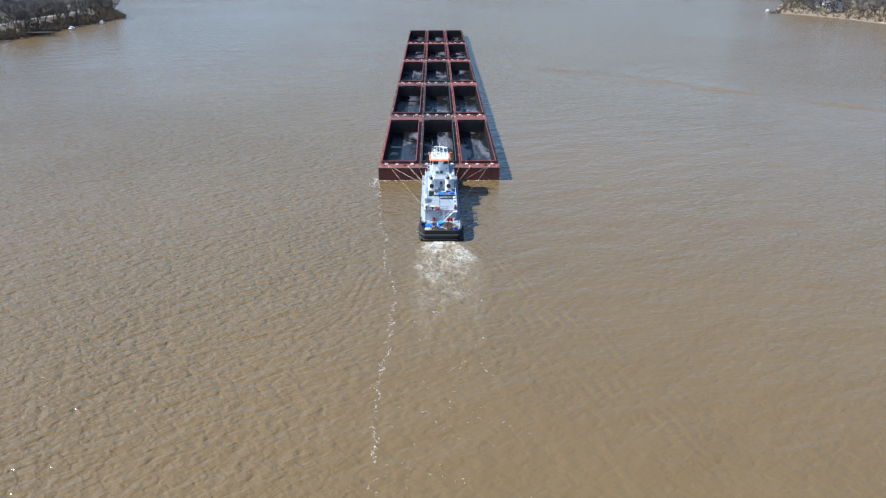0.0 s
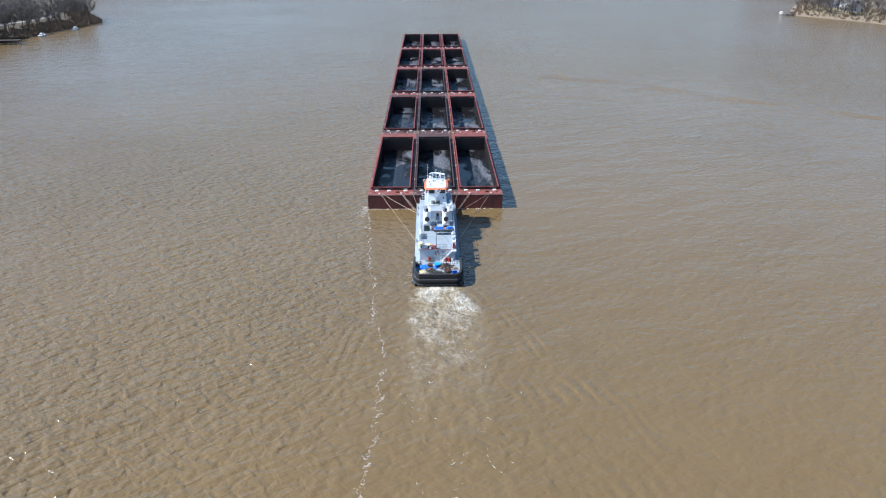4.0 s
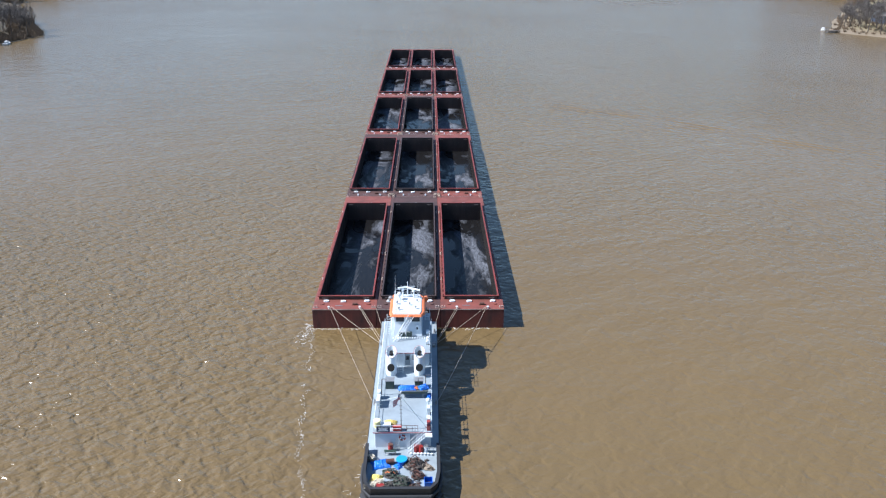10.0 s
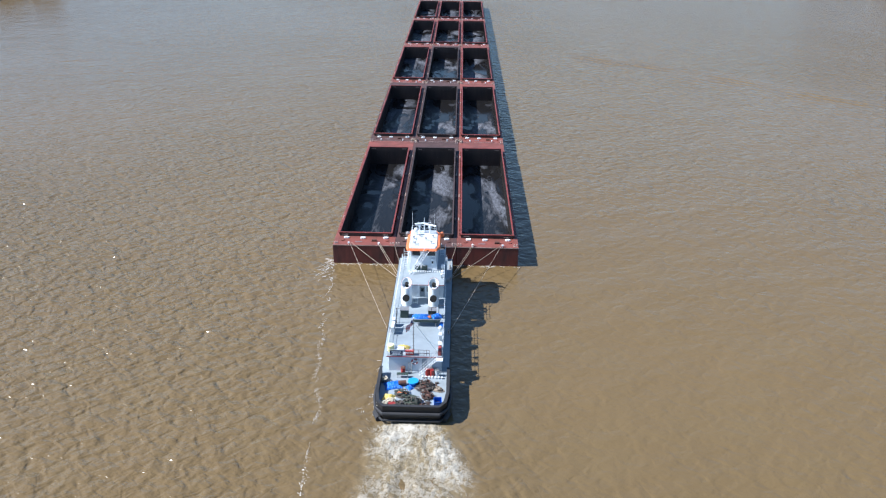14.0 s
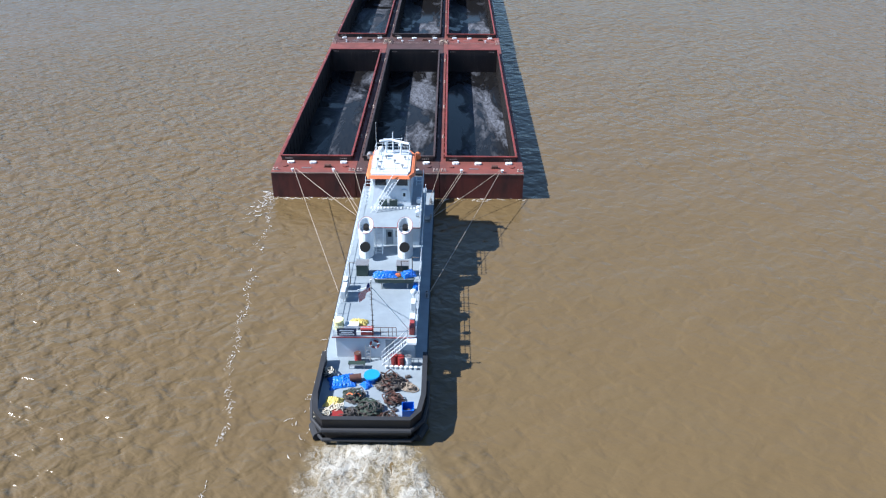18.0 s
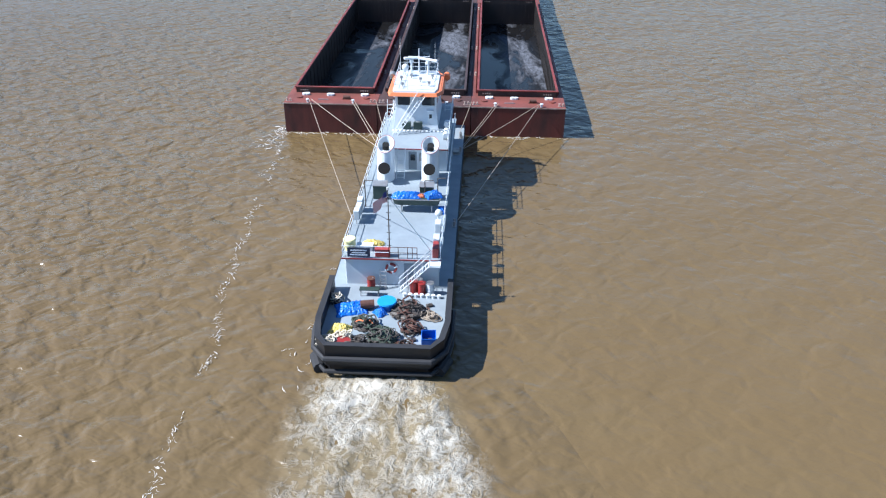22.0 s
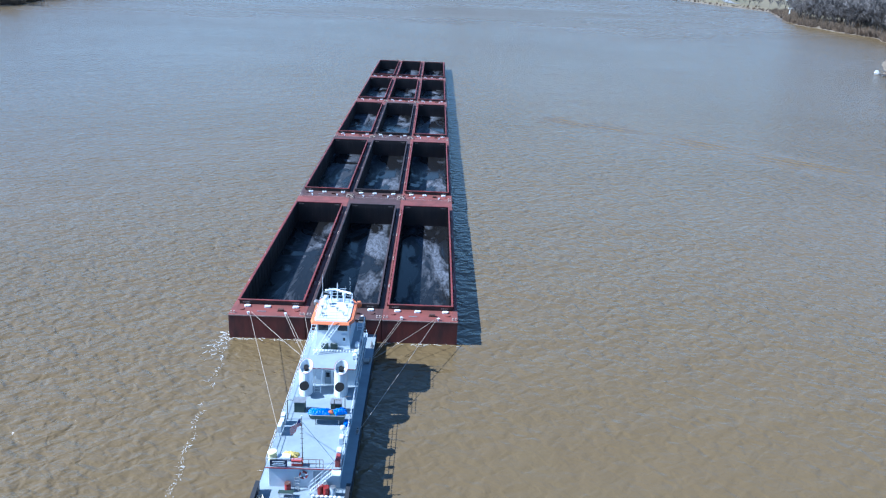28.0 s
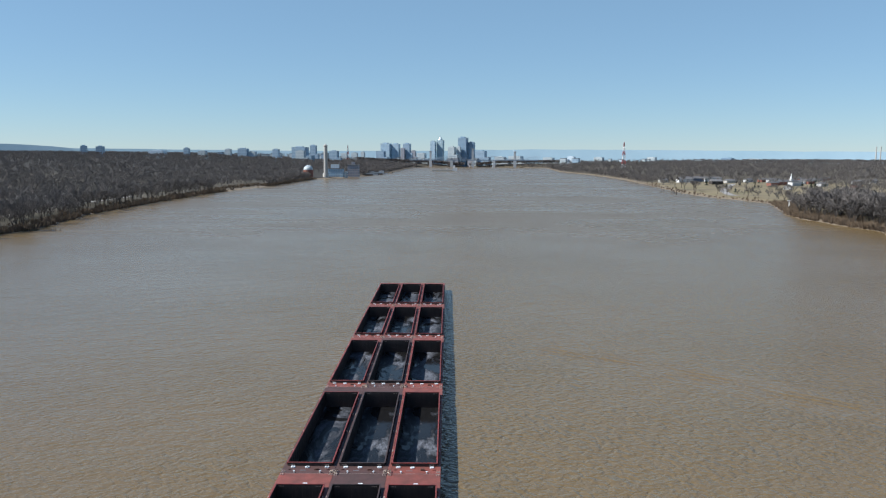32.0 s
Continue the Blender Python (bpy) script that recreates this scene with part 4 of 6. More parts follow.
for x, y in ((1.85, -35.9), (2.45, -36.05)):
    on_boat(drum("oil_drum", 0.29, 0.88, DRUM_RED, "red steel oil drum on the aft deck", DRUM_RED, "drums"), x, y, MAIN)
on_boat(drum("oil_drum", 0.29, 0.9, WHITE, "white plastic drum on the aft deck", STEEL, "drums"), 3.1, -36.05, MAIN)
on_boat(drum("oil_drum", 0.3, 0.88, DRUM_RED, "red steel drum against the deckhouse", RUST, "drums"), -1.4, -35.6, MAIN)
on_boat(drum("oil_drum", 0.28, 0.85, STEEL, "grey drum under the stair", STEEL, "drums"), 2.2, -35.45, MAIN)
d = drum("fallen_drum", 0.33, 0.95, RUST, "rusty brown drum lying on a tarpaulin")
d.matrix_basis = pose(-1.35, -38.35, MAIN + 0.36, 0, 90, 12) @ pose(0, 0, -0.48)
TOW.append(d)

tub = thing("round_tub", "bright blue round tub with a draped lid", "tub")
part("body", rod(mesh(), (0, 0, 0), (0, 0, 0.62), 0.5, 20, 0.62), BLUE, tub)
part("lid", rod(mesh(), (0, 0, 0.62), (0, 0, 0.74), 0.72, 20, 0.68), TUBLID, tub, "pale blue lid")
on_boat(tub, 0.1, -38.3, MAIN)
on_boat(cloth("tarpaulin", 3.0, 1.15, 0.85, 0.5, TARP, "crumpled blue tarpaulin on the aft deck"), -2.45, -38.5, MAIN, 15)
on_boat(cloth("tarpaulin", 8.0, 0.4, 0.5, 0.4, TARP, "blue tarpaulin end beside the tub"), -0.35, -38.95, MAIN, 40)
on_boat(cloth("tarpaulin", 5.5, 0.75, 0.62, 0.55, YELLOW, "yellow tarpaulin over gear"), -2.85, -41.2, MAIN, -8)
on_boat(coil_heap("wire_heap", 11, 1.5, 1.25, 0.75, 46, [WIRE, WIRE, RUST], "heap of coiled rusty wire rope on the deck"), 1.75, -38.75, MAIN)
on_boat(coil_heap("wire_heap", 12, 0.85, 0.7, 0.5, 20, [WIRE, RUST], "small heap of rusty wire rope"), 2.05, -40.9, MAIN)
on_boat(coil_heap("rope_heap", 13, 1.3, 1.15, 0.8, 40, [ROPE_GREEN, WIRE], "heap of dark green rope and wire"), 0.15, -42.0, MAIN)
on_boat(coil_heap("rope_heap", 14, 1.0, 0.8, 0.6, 26, [WIRE, ROPE_GREEN], "heap of dark rope with an orange line"), -1.25, -40.6, MAIN)
on_boat(coil_heap("rope_heap", 15, 0.8, 0.6, 0.5, 20, [WIRE], "heap of dark wire by the bulwark"), -1.35, -42.85, MAIN)
on_boat(coil_heap("rope_heap", 16, 1.0, 0.45, 0.35, 16, [WIRE, RUST], "low row of rusty wire by the bulwark"), 1.75, -43.1, MAIN)
on_boat(coil_heap("rope_heap", 17, 0.55, 0.5, 0.75, 22, [ROPE_WHITE], "bundle of pale rope"), -3.45, -43.0, MAIN)
on_boat(coil_heap("rope_heap", 18, 0.75, 0.55, 0.55, 22, [ROPE_WHITE], "heap of pale mooring rope"), -2.45, -42.3, MAIN)
on_boat(coil_heap("rope_heap", 19, 0.42, 0.42, 0.5, 12, [WIRE, ROPE_WHITE], "coil of brown rope at the bulwark"), -3.7, -37.6, MAIN)
on_boat(coil_heap("rope_heap", 20, 0.6, 0.35, 0.2, 8, [WIRE_LIGHT], "loose loops of pale wire"), 3.3, -39.3, MAIN)
bk = thing("rope_basket", "dark red tub filled with rope", "basket")
part("body", rod(mesh(), (0, 0, 0), (0, 0, 0.55), 0.55, 16, 0.6), DRUM_RED, bk)
part("rim", torus(mesh(), 0.58, 0.04, 20, 6, centre=(0, 0, 0.55)), RUST, bk)
on_boat(bk, -2.35, -43.15, MAIN)
line = thing("orange_line", "short bright orange rope", "rope")
bm = mesh()
pts = [Vector((-0.6 + 0.15 * k, 0.12 * math.sin(k * 1.3), 0.62 - 0.012 * (k - 4) ** 2)) for k in range(9)]
tube(bm, pts, 0.06, 6)
part("strand", bm, ORANGE, line)
on_boat(line, -1.2, -40.7, MAIN)

crate = thing("plastic_crate", "open blue plastic crate by the bulwark", "crate")
for x0, x1, y0, y1 in ((-0.5, 0.5, -0.55, -0.5), (-0.5, 0.5, 0.5, 0.55), (-0.5, -0.45, -0.5, 0.5), (0.45, 0.5, -0.5, 0.5)):
    part("side", box(mesh(), x0, x1, y0, y1, 0, 0.8, 0.01), BLUE, crate)
part("bottom", box(mesh(), -0.45, 0.45, -0.5, 0.5, 0.0, 0.06), BLUE, crate)
part("scrap", box(mesh(), -0.3, 0.25, -0.3, 0.2, 0.06, 0.4, 0.05), WIRE, crate)
on_boat(crate, 3.4, -42.4, MAIN, 4)

bench = thing("deck_bench", "dark grey metal bench on the aft deck", "bench")
part("top", box(mesh(), -0.75, 0.75, -0.25, 0.25, 0.5, 0.56, 0.01), GREEN, bench)
for x in (-0.65, 0.65):
    for y in (-0.2, 0.2):
        part("leg", rod(mesh(), (x, y, 0), (x, y, 0.5), 0.03, 6), STEEL, bench)
on_boat(bench, -1.4, -36.5, MAIN)
lad = thing("step_ladder", "short pale step ladder against the deckhouse", "ladder")
for x in (-0.22, 0.22):
    part("side_rail", rod(mesh(), (x, -0.35, 0), (x, 0.1, 1.5), 0.035, 6), STEEL, lad)
for k in range(5):
    part("rung", rod(mesh(), (-0.22, -0.3 + 0.09 * k, 0.2 + 0.28 * k), (0.22, -0.3 + 0.09 * k, 0.2 + 0.28 * k), 0.03, 6), STEEL, lad)
on_boat(lad, -0.5, -35.35, MAIN)
ring = thing("life_ring", "red and white life ring on the deckhouse wall", "life ring")
part("ring", torus(mesh(), 0.36, 0.1, 28, 8, "Y"), RED_TRIM, ring)
for a in (0.4, 1.97, 3.54, 5.11):
    part("band", rod(mesh(), (0.24 * math.cos(a), 0, 0.24 * math.sin(a)), (0.48 * math.cos(a), 0, 0.48 * math.sin(a)), 0.115, 8), WHITE, ring)
on_boat(ring, 0.1, -35.14, 3.05)
first = None
for k in range(7):
    if first is None:
        first = thing("deck_cleat", "small white deck cleat in a row", "cleat", "cleats by the drums")
        bm = mesh()
        rod(bm, (0, 0, 0), (0, 0, 0.2), 0.13, 10, 0.1)
        part("base", bm, WHITE, first)
        part("cap", rod(mesh(), (0, 0, 0.2), (0, 0, 0.26), 0.15, 10), WHITE, first)
        on_boat(first, 1.2, -36.55, MAIN)
    else:
        TOW.append(copy_thing(first, pose(1.2 + 0.43 * k, -36.55 - 0.02 * k, MAIN)))
for x, y in ((3.15, -37.8), (2.25, -42.1), (3.0, -38.9)):
    b = thing("iron_block", "dark iron snatch block on deck", "block", "blocks")
    part("cheek", box(mesh(), -0.25, 0.25, -0.16, 0.16, 0.0, 0.18, 0.04), WIRE, b)
    part("pin", rod(mesh(), (-0.1, 0, 0.18), (-0.1, 0, 0.26), 0.06, 8), STEEL, b)
    on_boat(b, x, y, MAIN, 20)

# upper deck
skiff = thing("work_skiff", "dark green work skiff on a rack, half covered", "skiff")
bm = mesh()
outl = [(-1.95, -0.45), (-1.6, -0.62), (1.9, -0.66), (2.0, -0.5), (2.0, 0.5), (1.9, 0.66), (-1.6, 0.62), (-1.95, 0.45)]
prism(bm, [(x * 0.92, y * 0.75) for x, y in outl], 0.62, 1.15, outl)
part("hull", bm, GREEN, skiff)
bm = mesh()
for a, b in zip(outl, outl[1:] + outl[:1]):
    rod(bm, (*a, 1.17), (*b, 1.17), 0.05, 6)
part("gunwale", bm, STEEL, skiff)
for x in (-1.2, 1.3):
    part("rack_beam", box(mesh(), x - 0.06, x + 0.06, -0.6, 0.6, 0.5, 0.62), STEEL, skiff)
    for y in (-0.5, 0.5):
        part("rack_leg", rod(mesh(), (x, y, 0), (x, y, 0.5), 0.05, 6), STEEL, skiff)
on_boat(skiff, 1.35, -26.9, UPPER, 1)
on_boat(cloth("tarpaulin", 21.0, 1.15, 0.6, 0.42, TARP, "blue tarpaulin over the skiff"), 0.45, -26.85, UPPER + 1.18, 2)
on_boat(cloth("tarpaulin", 25.0, 0.7, 0.55, 0.6, TARP, "bunched blue tarpaulin on the skiff"), 2.75, -26.8, UPPER + 1.18, 25)
on_boat(cloth("tarpaulin", 29.0, 0.3, 0.5, 0.6, TARP, "blue tarpaulin hanging beside the skiff"), 3.45, -27.3, UPPER, 0)
on_boat(cloth("life_vest", 31.0, 0.3, 0.2, 0.3, ORANGE, "orange life vest in the skiff", "life vest"), 1.75, -26.9, UPPER + 1.18)
bin_ = thing("storage_bin", "pale yellow round bin at the railing", "bin")
part("body", rod(mesh(), (0, 0, 0), (0, 0, 0.85), 0.42, 16, 0.46), CREAM, bin_)
part("lid", rod(mesh(), (0, 0, 0.85), (0, 0, 0.95), 0.5, 16, 0.44), CREAM, bin_)
on_boat(bin_, -3.15, -33.9, UPPER)
on_boat(cloth("covered_raft", 41.0, 0.85, 0.42, 0.5, YELLOW, "yellow cover over a small raft", "cover"), -1.5, -33.2, UPPER)
bx = thing("deck_box", "low white deck box by the sign", "box")
part("body", box(mesh(), -0.6, 0.6, -0.3, 0.3, 0, 0.4, 0.02), WHITE, bx)
part("lid", box(mesh(), -0.63, 0.63, -0.33, 0.33, 0.4, 0.46, 0.01), WHITE, bx)
on_boat(bx, -2.0, -33.9, UPPER)
sign = thing("name_board", "dark blue name board with pale lettering bars", "sign")
part("board", box(mesh(), -0.85, 0.85, -0.03, 0.03, 0, 0.75, 0.01), SIGN_BLUE, sign)
for z, w in ((0.5, 0.62), (0.3, 0.5), (0.12, 0.66)):
    part("lettering_bar", box(mesh(), -w, w, -0.045, -0.031, z, z + 0.09), WHITE, sign)
on_boat(sign, -2.3, -35.2, UPPER + 0.12)
fb = thing("fire_locker", "red fire hose locker at the railing", "locker")
part("body", box(mesh(), -0.55, 0.55, -0.22, 0.22, 0.0, 0.6, 0.02), RED_TRIM, fb)
part("lid", box(mesh(), -0.58, 0.58, -0.25, 0.25, 0.6, 0.66, 0.01), RED_TRIM, fb)
on_boat(fb, -0.55, -34.75, UPPER)
fb = thing("fire_locker", "red and white locker against the side rail", "locker")
part("body", box(mesh(), -0.22, 0.22, -1.0, 0.2, 0.0, 0.8, 0.02), RED_TRIM, fb)
part("lid", box(mesh(), -0.24, 0.24, 0.2, 1.1, 0.0, 0.95, 0.02), WHITE, fb, "white end section")
on_boat(fb, 3.4, -33.9, UPPER)
buoy = thing("vent_ball", "white round ventilator head on a post", "ventilator")
part("post", rod(mesh(), (0, 0, 0), (0, 0, 0.9), 0.08, 8), WHITE, buoy)
bm = mesh()
bmesh.ops.create_uvsphere(bm, u_segments=14, v_segments=8, radius=0.3, matrix=Matrix.Translation((0, 0, 1.1)))
part("head", bm, WHITE, buoy)
on_boat(buoy, 3.35, -29.6, UPPER)
for k, (x, y) in enumerate(((-3.25, -27.4), (-3.2, -28.5), (-3.25, -29.4), (3.4, -31.2))):
    lk = thing("deck_locker", "white steel locker along the railing", "locker", "deck lockers")
    part("body", box(mesh(), -0.22, 0.22, -0.42, 0.42, 0.35, 1.15, 0.02), WHITE, lk)
    part("door", box(mesh(), 0.221, 0.235, -0.36, 0.36, 0.42, 1.08), GREY_DECK, lk)
    for yy in (-0.35, 0.35):
        part("leg", rod(mesh(), (0, yy, 0), (0, yy, 0.35), 0.03, 6), STEEL, lk)
    on_boat(lk, x, y, UPPER)
mast = thing("flag_mast", "dark steel mast with short rungs and stays", "mast")
part("pole", rod(mesh(), (0, 0, 0), (0, 0, 5.4), 0.05, 8, 0.03), WIRE, mast)
for k in range(8):
    part("rung", rod(mesh(), (-0.16, 0, 0.8 + k * 0.55), (0.16, 0, 0.8 + k * 0.55), 0.025, 5), WIRE, mast)
part("head_lamp", rod(mesh(), (0, 0, 5.4), (0, 0, 5.6), 0.08, 8), WHITE, mast)
for p in ((-2.1, 6.9, 0.02), (3.2, 0.4, 0.02)):
    part("stay", rod(mesh(), (0, 0, 4.9), p, 0.028, 5), WHITE, mast)
on_boat(mast, -0.05, -34.6, UPPER)
flag = thing("ensign", "striped red and white flag with a blue corner", "flag")
cells = 13
for s in range(cells):
    bm = mesh()
    for k in range(12):
        u0, u1 = k / 12, (k + 1) / 12
        z0, z1 = s * 0.062, (s + 1) * 0.062
        x0 = 0.62 if (s >= 6 and u0 * 1.5 < 0.6) else 0
        q = []
        for u, z in ((u0, z0), (u1, z0), (u1, z1), (u0, z1)):
            q.append(bm.verts.new((-1.5 * u, 0.12 * math.sin(u * 7 + z) + 0.05 * u, z - 0.35 * u * u)))
        if not x0:
            bm.faces.new(q)
    part("stripe", bm, FLAG_RED if s % 2 == 0 else FLAG_WHITE, flag)
bm = mesh()
for k in range(5):
    u0, u1 = k / 12, (k + 1) / 12
    q = [bm.verts.new((-1.5 * u, 0.12 * math.sin(u * 7 + z) + 0.05 * u, z - 0.35 * u * u)) for u, z in ((u0, 0.372), (u1, 0.372), (u1, 0.806), (u0, 0.806))]
    bm.faces.new(q)
part("canton", bm, FLAG_BLUE, flag, "dark blue corner")
on_boat(flag, -0.1, -34.55, UPPER + 4.4, 60)
for x, y, h in ((-2.95, -26.6, 2.4), (2.0, -25.9, 2.2), (3.0, -24.5, 1.8)):
    p = thing("davit_post", "thin dark steel davit post", "post", "davit posts")
    part("post", rod(mesh(), (0, 0, 0), (0, 0, h), 0.05, 6), WIRE, p)
    part("arm", rod(mesh(), (0, 0, h), (0.7, -0.3, h + 0.15), 0.04, 6), WIRE, p)
    on_boat(p, x, y, UPPER)

# ---- shores ----
def plain_noise(name, a, b, scale, rough=0.9, islands=0.0):
    m = material(name, a, rough)
    c = blend(m, ramp(m, noisy(m, coords(m), scale, 4, 0.6), [(0.35, 0.0), (0.65, 1.0)]), a, b)
    if islands:
        geo = node(m, "NewGeometry")
        c = blend(m, 1.0, c, ramp(m, geo.outputs["Random Per Island"], [(0.0, 1 - islands), (1.0, 1 + islands)]), "MULTIPLY")
    info = node(m, "ObjectInfo")
    c = blend(m, 1.0, c, ramp(m, info.outputs["Random"], [(0.0, 0.8), (1.0, 1.15)]), "MULTIPLY")
    join(m, c, bsdf(m).inputs["Base Color"])
    return m


BARK = plain_noise("bark", (0.1, 0.082, 0.066), (0.055, 0.046, 0.04), 1.5)
TWIG = plain_noise("bare_twigs", (0.135, 0.118, 0.105), (0.08, 0.074, 0.072), 0.05, 0.95, 0.3)
BRUSH = plain_noise("dry_brush", (0.21, 0.15, 0.095), (0.12, 0.088, 0.06), 0.06, 0.95, 0.35)
EVERGREEN = plain_noise("evergreen", (0.03, 0.04, 0.025), (0.018, 0.026, 0.018), 0.3, 0.9, 0.3)
SIDING = plain_noise("white_siding", (0.7, 0.7, 0.68), (0.55, 0.55, 0.54), 0.4, 0.7)
SIDING_BLUE = plain_noise("blue_siding", (0.12, 0.17, 0.27), (0.1, 0.14, 0.22), 0.4, 0.7)
BRICK = plain_noise("brick_wall", (0.28, 0.11, 0.075), (0.2, 0.085, 0.06), 0.8, 0.85)
SHINGLE = plain_noise("grey_shingles", (0.1, 0.1, 0.105), (0.15, 0.145, 0.14), 0.8, 0.85)
ASPHALT = plain_noise("pale_asphalt", (0.3, 0.285, 0.26), (0.22, 0.21, 0.2), 0.2, 0.9)
CONCRETE = plain_noise("pale_concrete", (0.5, 0.48, 0.43), (0.38, 0.36, 0.33), 0.3, 0.85)
TIMBER = plain_noise("wet_timber", (0.07, 0.055, 0.042), (0.04, 0.033, 0.028), 1.0, 0.85)


def blade(p, d, length, width, rng):
    """One thin triangle of twigs."""
    side = d.cross(Vector((rng.uniform(-1, 1), rng.uniform(-1, 1), rng.uniform(-1, 1)))).normalized() * width / 2
    return (p - side, p + side, p + d * length)


def tree_shape(seed, h, twigs, spread=0.36):
    """Limbs (from, to, radius) and twig triangles of a bare tree."""
    rng = random.Random(seed)
    limbs, tris = [], []
    fork = h * rng.uniform(0.22, 0.34)
    r = h * 0.02
    limbs.append((Vector((0, 0, -0.5)), Vector((rng.gauss(0, h * 0.01), rng.gauss(0, h * 0.01), fork)), r, r * 0.75))
    tips = []
    n = rng.randint(5, 7)
    for i in range(n):
        a = 6.283 * i / n + rng.uniform(-0.4, 0.4)
        lean = rng.uniform(0.25, 0.75)
        start = limbs[0][1] + Vector((0, 0, -rng.uniform(0, fork * 0.2)))
        end = start + Vector((math.cos(a) * lean, math.sin(a) * lean, 1.0)).normalized() * h * rng.uniform(0.28, 0.42)
        limbs.append((start, end, r * 0.5, r * 0.28))
        for _ in range(3):
            b = a + rng.uniform(-1.1, 1.1)
            e2 = end + Vector((math.cos(b) * rng.uniform(0.3, 1.0), math.sin(b) * rng.uniform(0.3, 1.0), rng.uniform(0.3, 1.0))).normalized() * h * rng.uniform(0.14, 0.26)
            mid = start.lerp(end, rng.uniform(0.55, 1.0))
            limbs.append((mid, e2, r * 0.26, r * 0.1))
            tips.append((mid, e2))
    for _ in range(twigs):
        a, b = rng.choice(tips)
        p = a.lerp(b, rng.uniform(0.2, 1.0)) + Vector((rng.gauss(0, h * 0.025), rng.gauss(0, h * 0.025), rng.gauss(0, h * 0.025)))
        out = Vector((p.x, p.y, (p.z - h * 0.35) * 0.8)).normalized()
        d = (out + Vector((rng.gauss(0, 0.55), rng.gauss(0, 0.55), rng.gauss(0.15, 0.5)))).normalized()
        tris.append(blade(p, d, h * rng.uniform(0.07, 0.16), h * rng.uniform(0.004, 0.011), rng))
    return limbs, tris


def tri_mesh(name, tris, mat):
    me = bpy.data.meshes.new(name)
    v = [tuple(p) for t in tris for p in t]
    me.from_pydata(v, [], [(i, i + 1, i + 2) for i in range(0, len(v), 3)])
    me.materials.append(mat)
    return me


def make_tree(seed, h, label, group):
    t = thing("bare_tree", label, "tree", group)
    limbs, tris = tree_shape(seed, h, 520)
    bm = mesh()
    for a, b, r1, r2 in limbs:
        rod(bm, a, b, r1, 5, r2)
    part("trunk", bm, BARK, t)
    crown = new("crown", tri_mesh("crown", tris, TWIG))
    crown.parent = t
    return t


def plant(trees, spots, seed):
    """Puts a copy of one of the trees on each spot; the first use of each takes the tree itself."""
    rng = random.Random(seed)
    used = set()
    for side, out, y in spots:
        i = rng.randrange(len(trees))
        m = Matrix.Translation(land_at(side, out, y)) @ pose(0, 0, 0, rng.gauss(0, 2), rng.gauss(0, 2), rng.uniform(0, 360))
        if i in used:
            copy_thing(trees[i], m)
        else:
            trees[i].matrix_basis = m
            used.add(i)


rng = random.Random(77)
small = [make_tree(100 + i, h, "leafless grey-brown tree on the muddy river bank", "bank trees") for i, h in enumerate((11, 13, 14.5, 12, 16))]
tall = [make_tree(200 + i, h, "tall leafless brown tree on the river bank", "tall bank trees") for i, h in enumerate((22, 26, 30, 24, 28))]
plant(small, [(-1, rng.uniform(5, 26), y + rng.uniform(-3, 3)) for y in np.arange(225, 470, 4.2)] + [(1, rng.uniform(9, 42), y + rng.uniform(-4, 4)) for y in np.arange(325, 500, 4.6)] + [(1, rng.uniform(7, 24), y + rng.uniform(-3, 3)) for y in np.arange(330, 500, 3.6)] + [(-1, rng.uniform(8, 30), y + rng.uniform(-3, 3)) for y in np.arange(225, 470, 5.5)], 1)
plant(tall, [(-1, rng.uniform(4, 30), y + rng.uniform(-5, 5)) for y in np.arange(610, 1410, 8.5)] + [(1, rng.uniform(6, 40), y + rng.uniform(-4, 4)) for y in np.arange(620, 930, 6)] + [(1, rng.uniform(14, 30), y) for y in (1010, 1090, 1110, 1250, 1310, 1360, 1450, 1480, 1500, 1540, 1610, 1650)], 2)


def scatter(name, label, spots, templates, mat, seed):
    """Joins many small bare trees or bushes into one object."""
    rng = np.random.default_rng(seed)
    chunks = []
    for side, out, y, size in spots:
        t = templates[rng.integers(len(templates))]
        a = rng.uniform(0, 6.283)
        c, s = math.cos(a) * size, math.sin(a) * size
        p = land_at(side, out, y)
        chunks.append(t @ np.array([[c, s, 0], [-s, c, 0], [0, 0, size]]) + np.array(p))
    v = np.concatenate(chunks).astype(np.float32)
    n = len(v)
    me = bpy.data.meshes.new(name)
    me.vertices.add(n)
    me.vertices.foreach_set("co", v.ravel())
    me.loops.add(n)
    me.loops.foreach_set("vertex_index", np.arange(n, dtype=np.int32))
    me.polygons.add(n // 3)
    me.polygons.foreach_set("loop_start", np.arange(0, n, 3, dtype=np.int32))
    me.update()
    me.materials.append(mat)
    return tagged(new(name, me), label, "woods", kind="stuff")


def template(seed, twigs, wide, trunk=True):
    """A tree one metre high as an array of triangle corners."""
    rng = random.Random(seed)
    limbs, tris = tree_shape(seed, 1.0, twigs)
    out = []
    for a, b, r1, r2 in (limbs if trunk else limbs[:0]):
        side = Vector((rng.uniform(-1, 1), rng.uniform(-1, 1), 0)).normalized() * r1 * 1.6
        out += [a - side, a + side, b]
    for a, b, c in tris:
        m = (a + b) / 2
        out += [m + (a - m) * wide, m + (b - m) * wide, c]
    return np.array([tuple(p) for p in out])


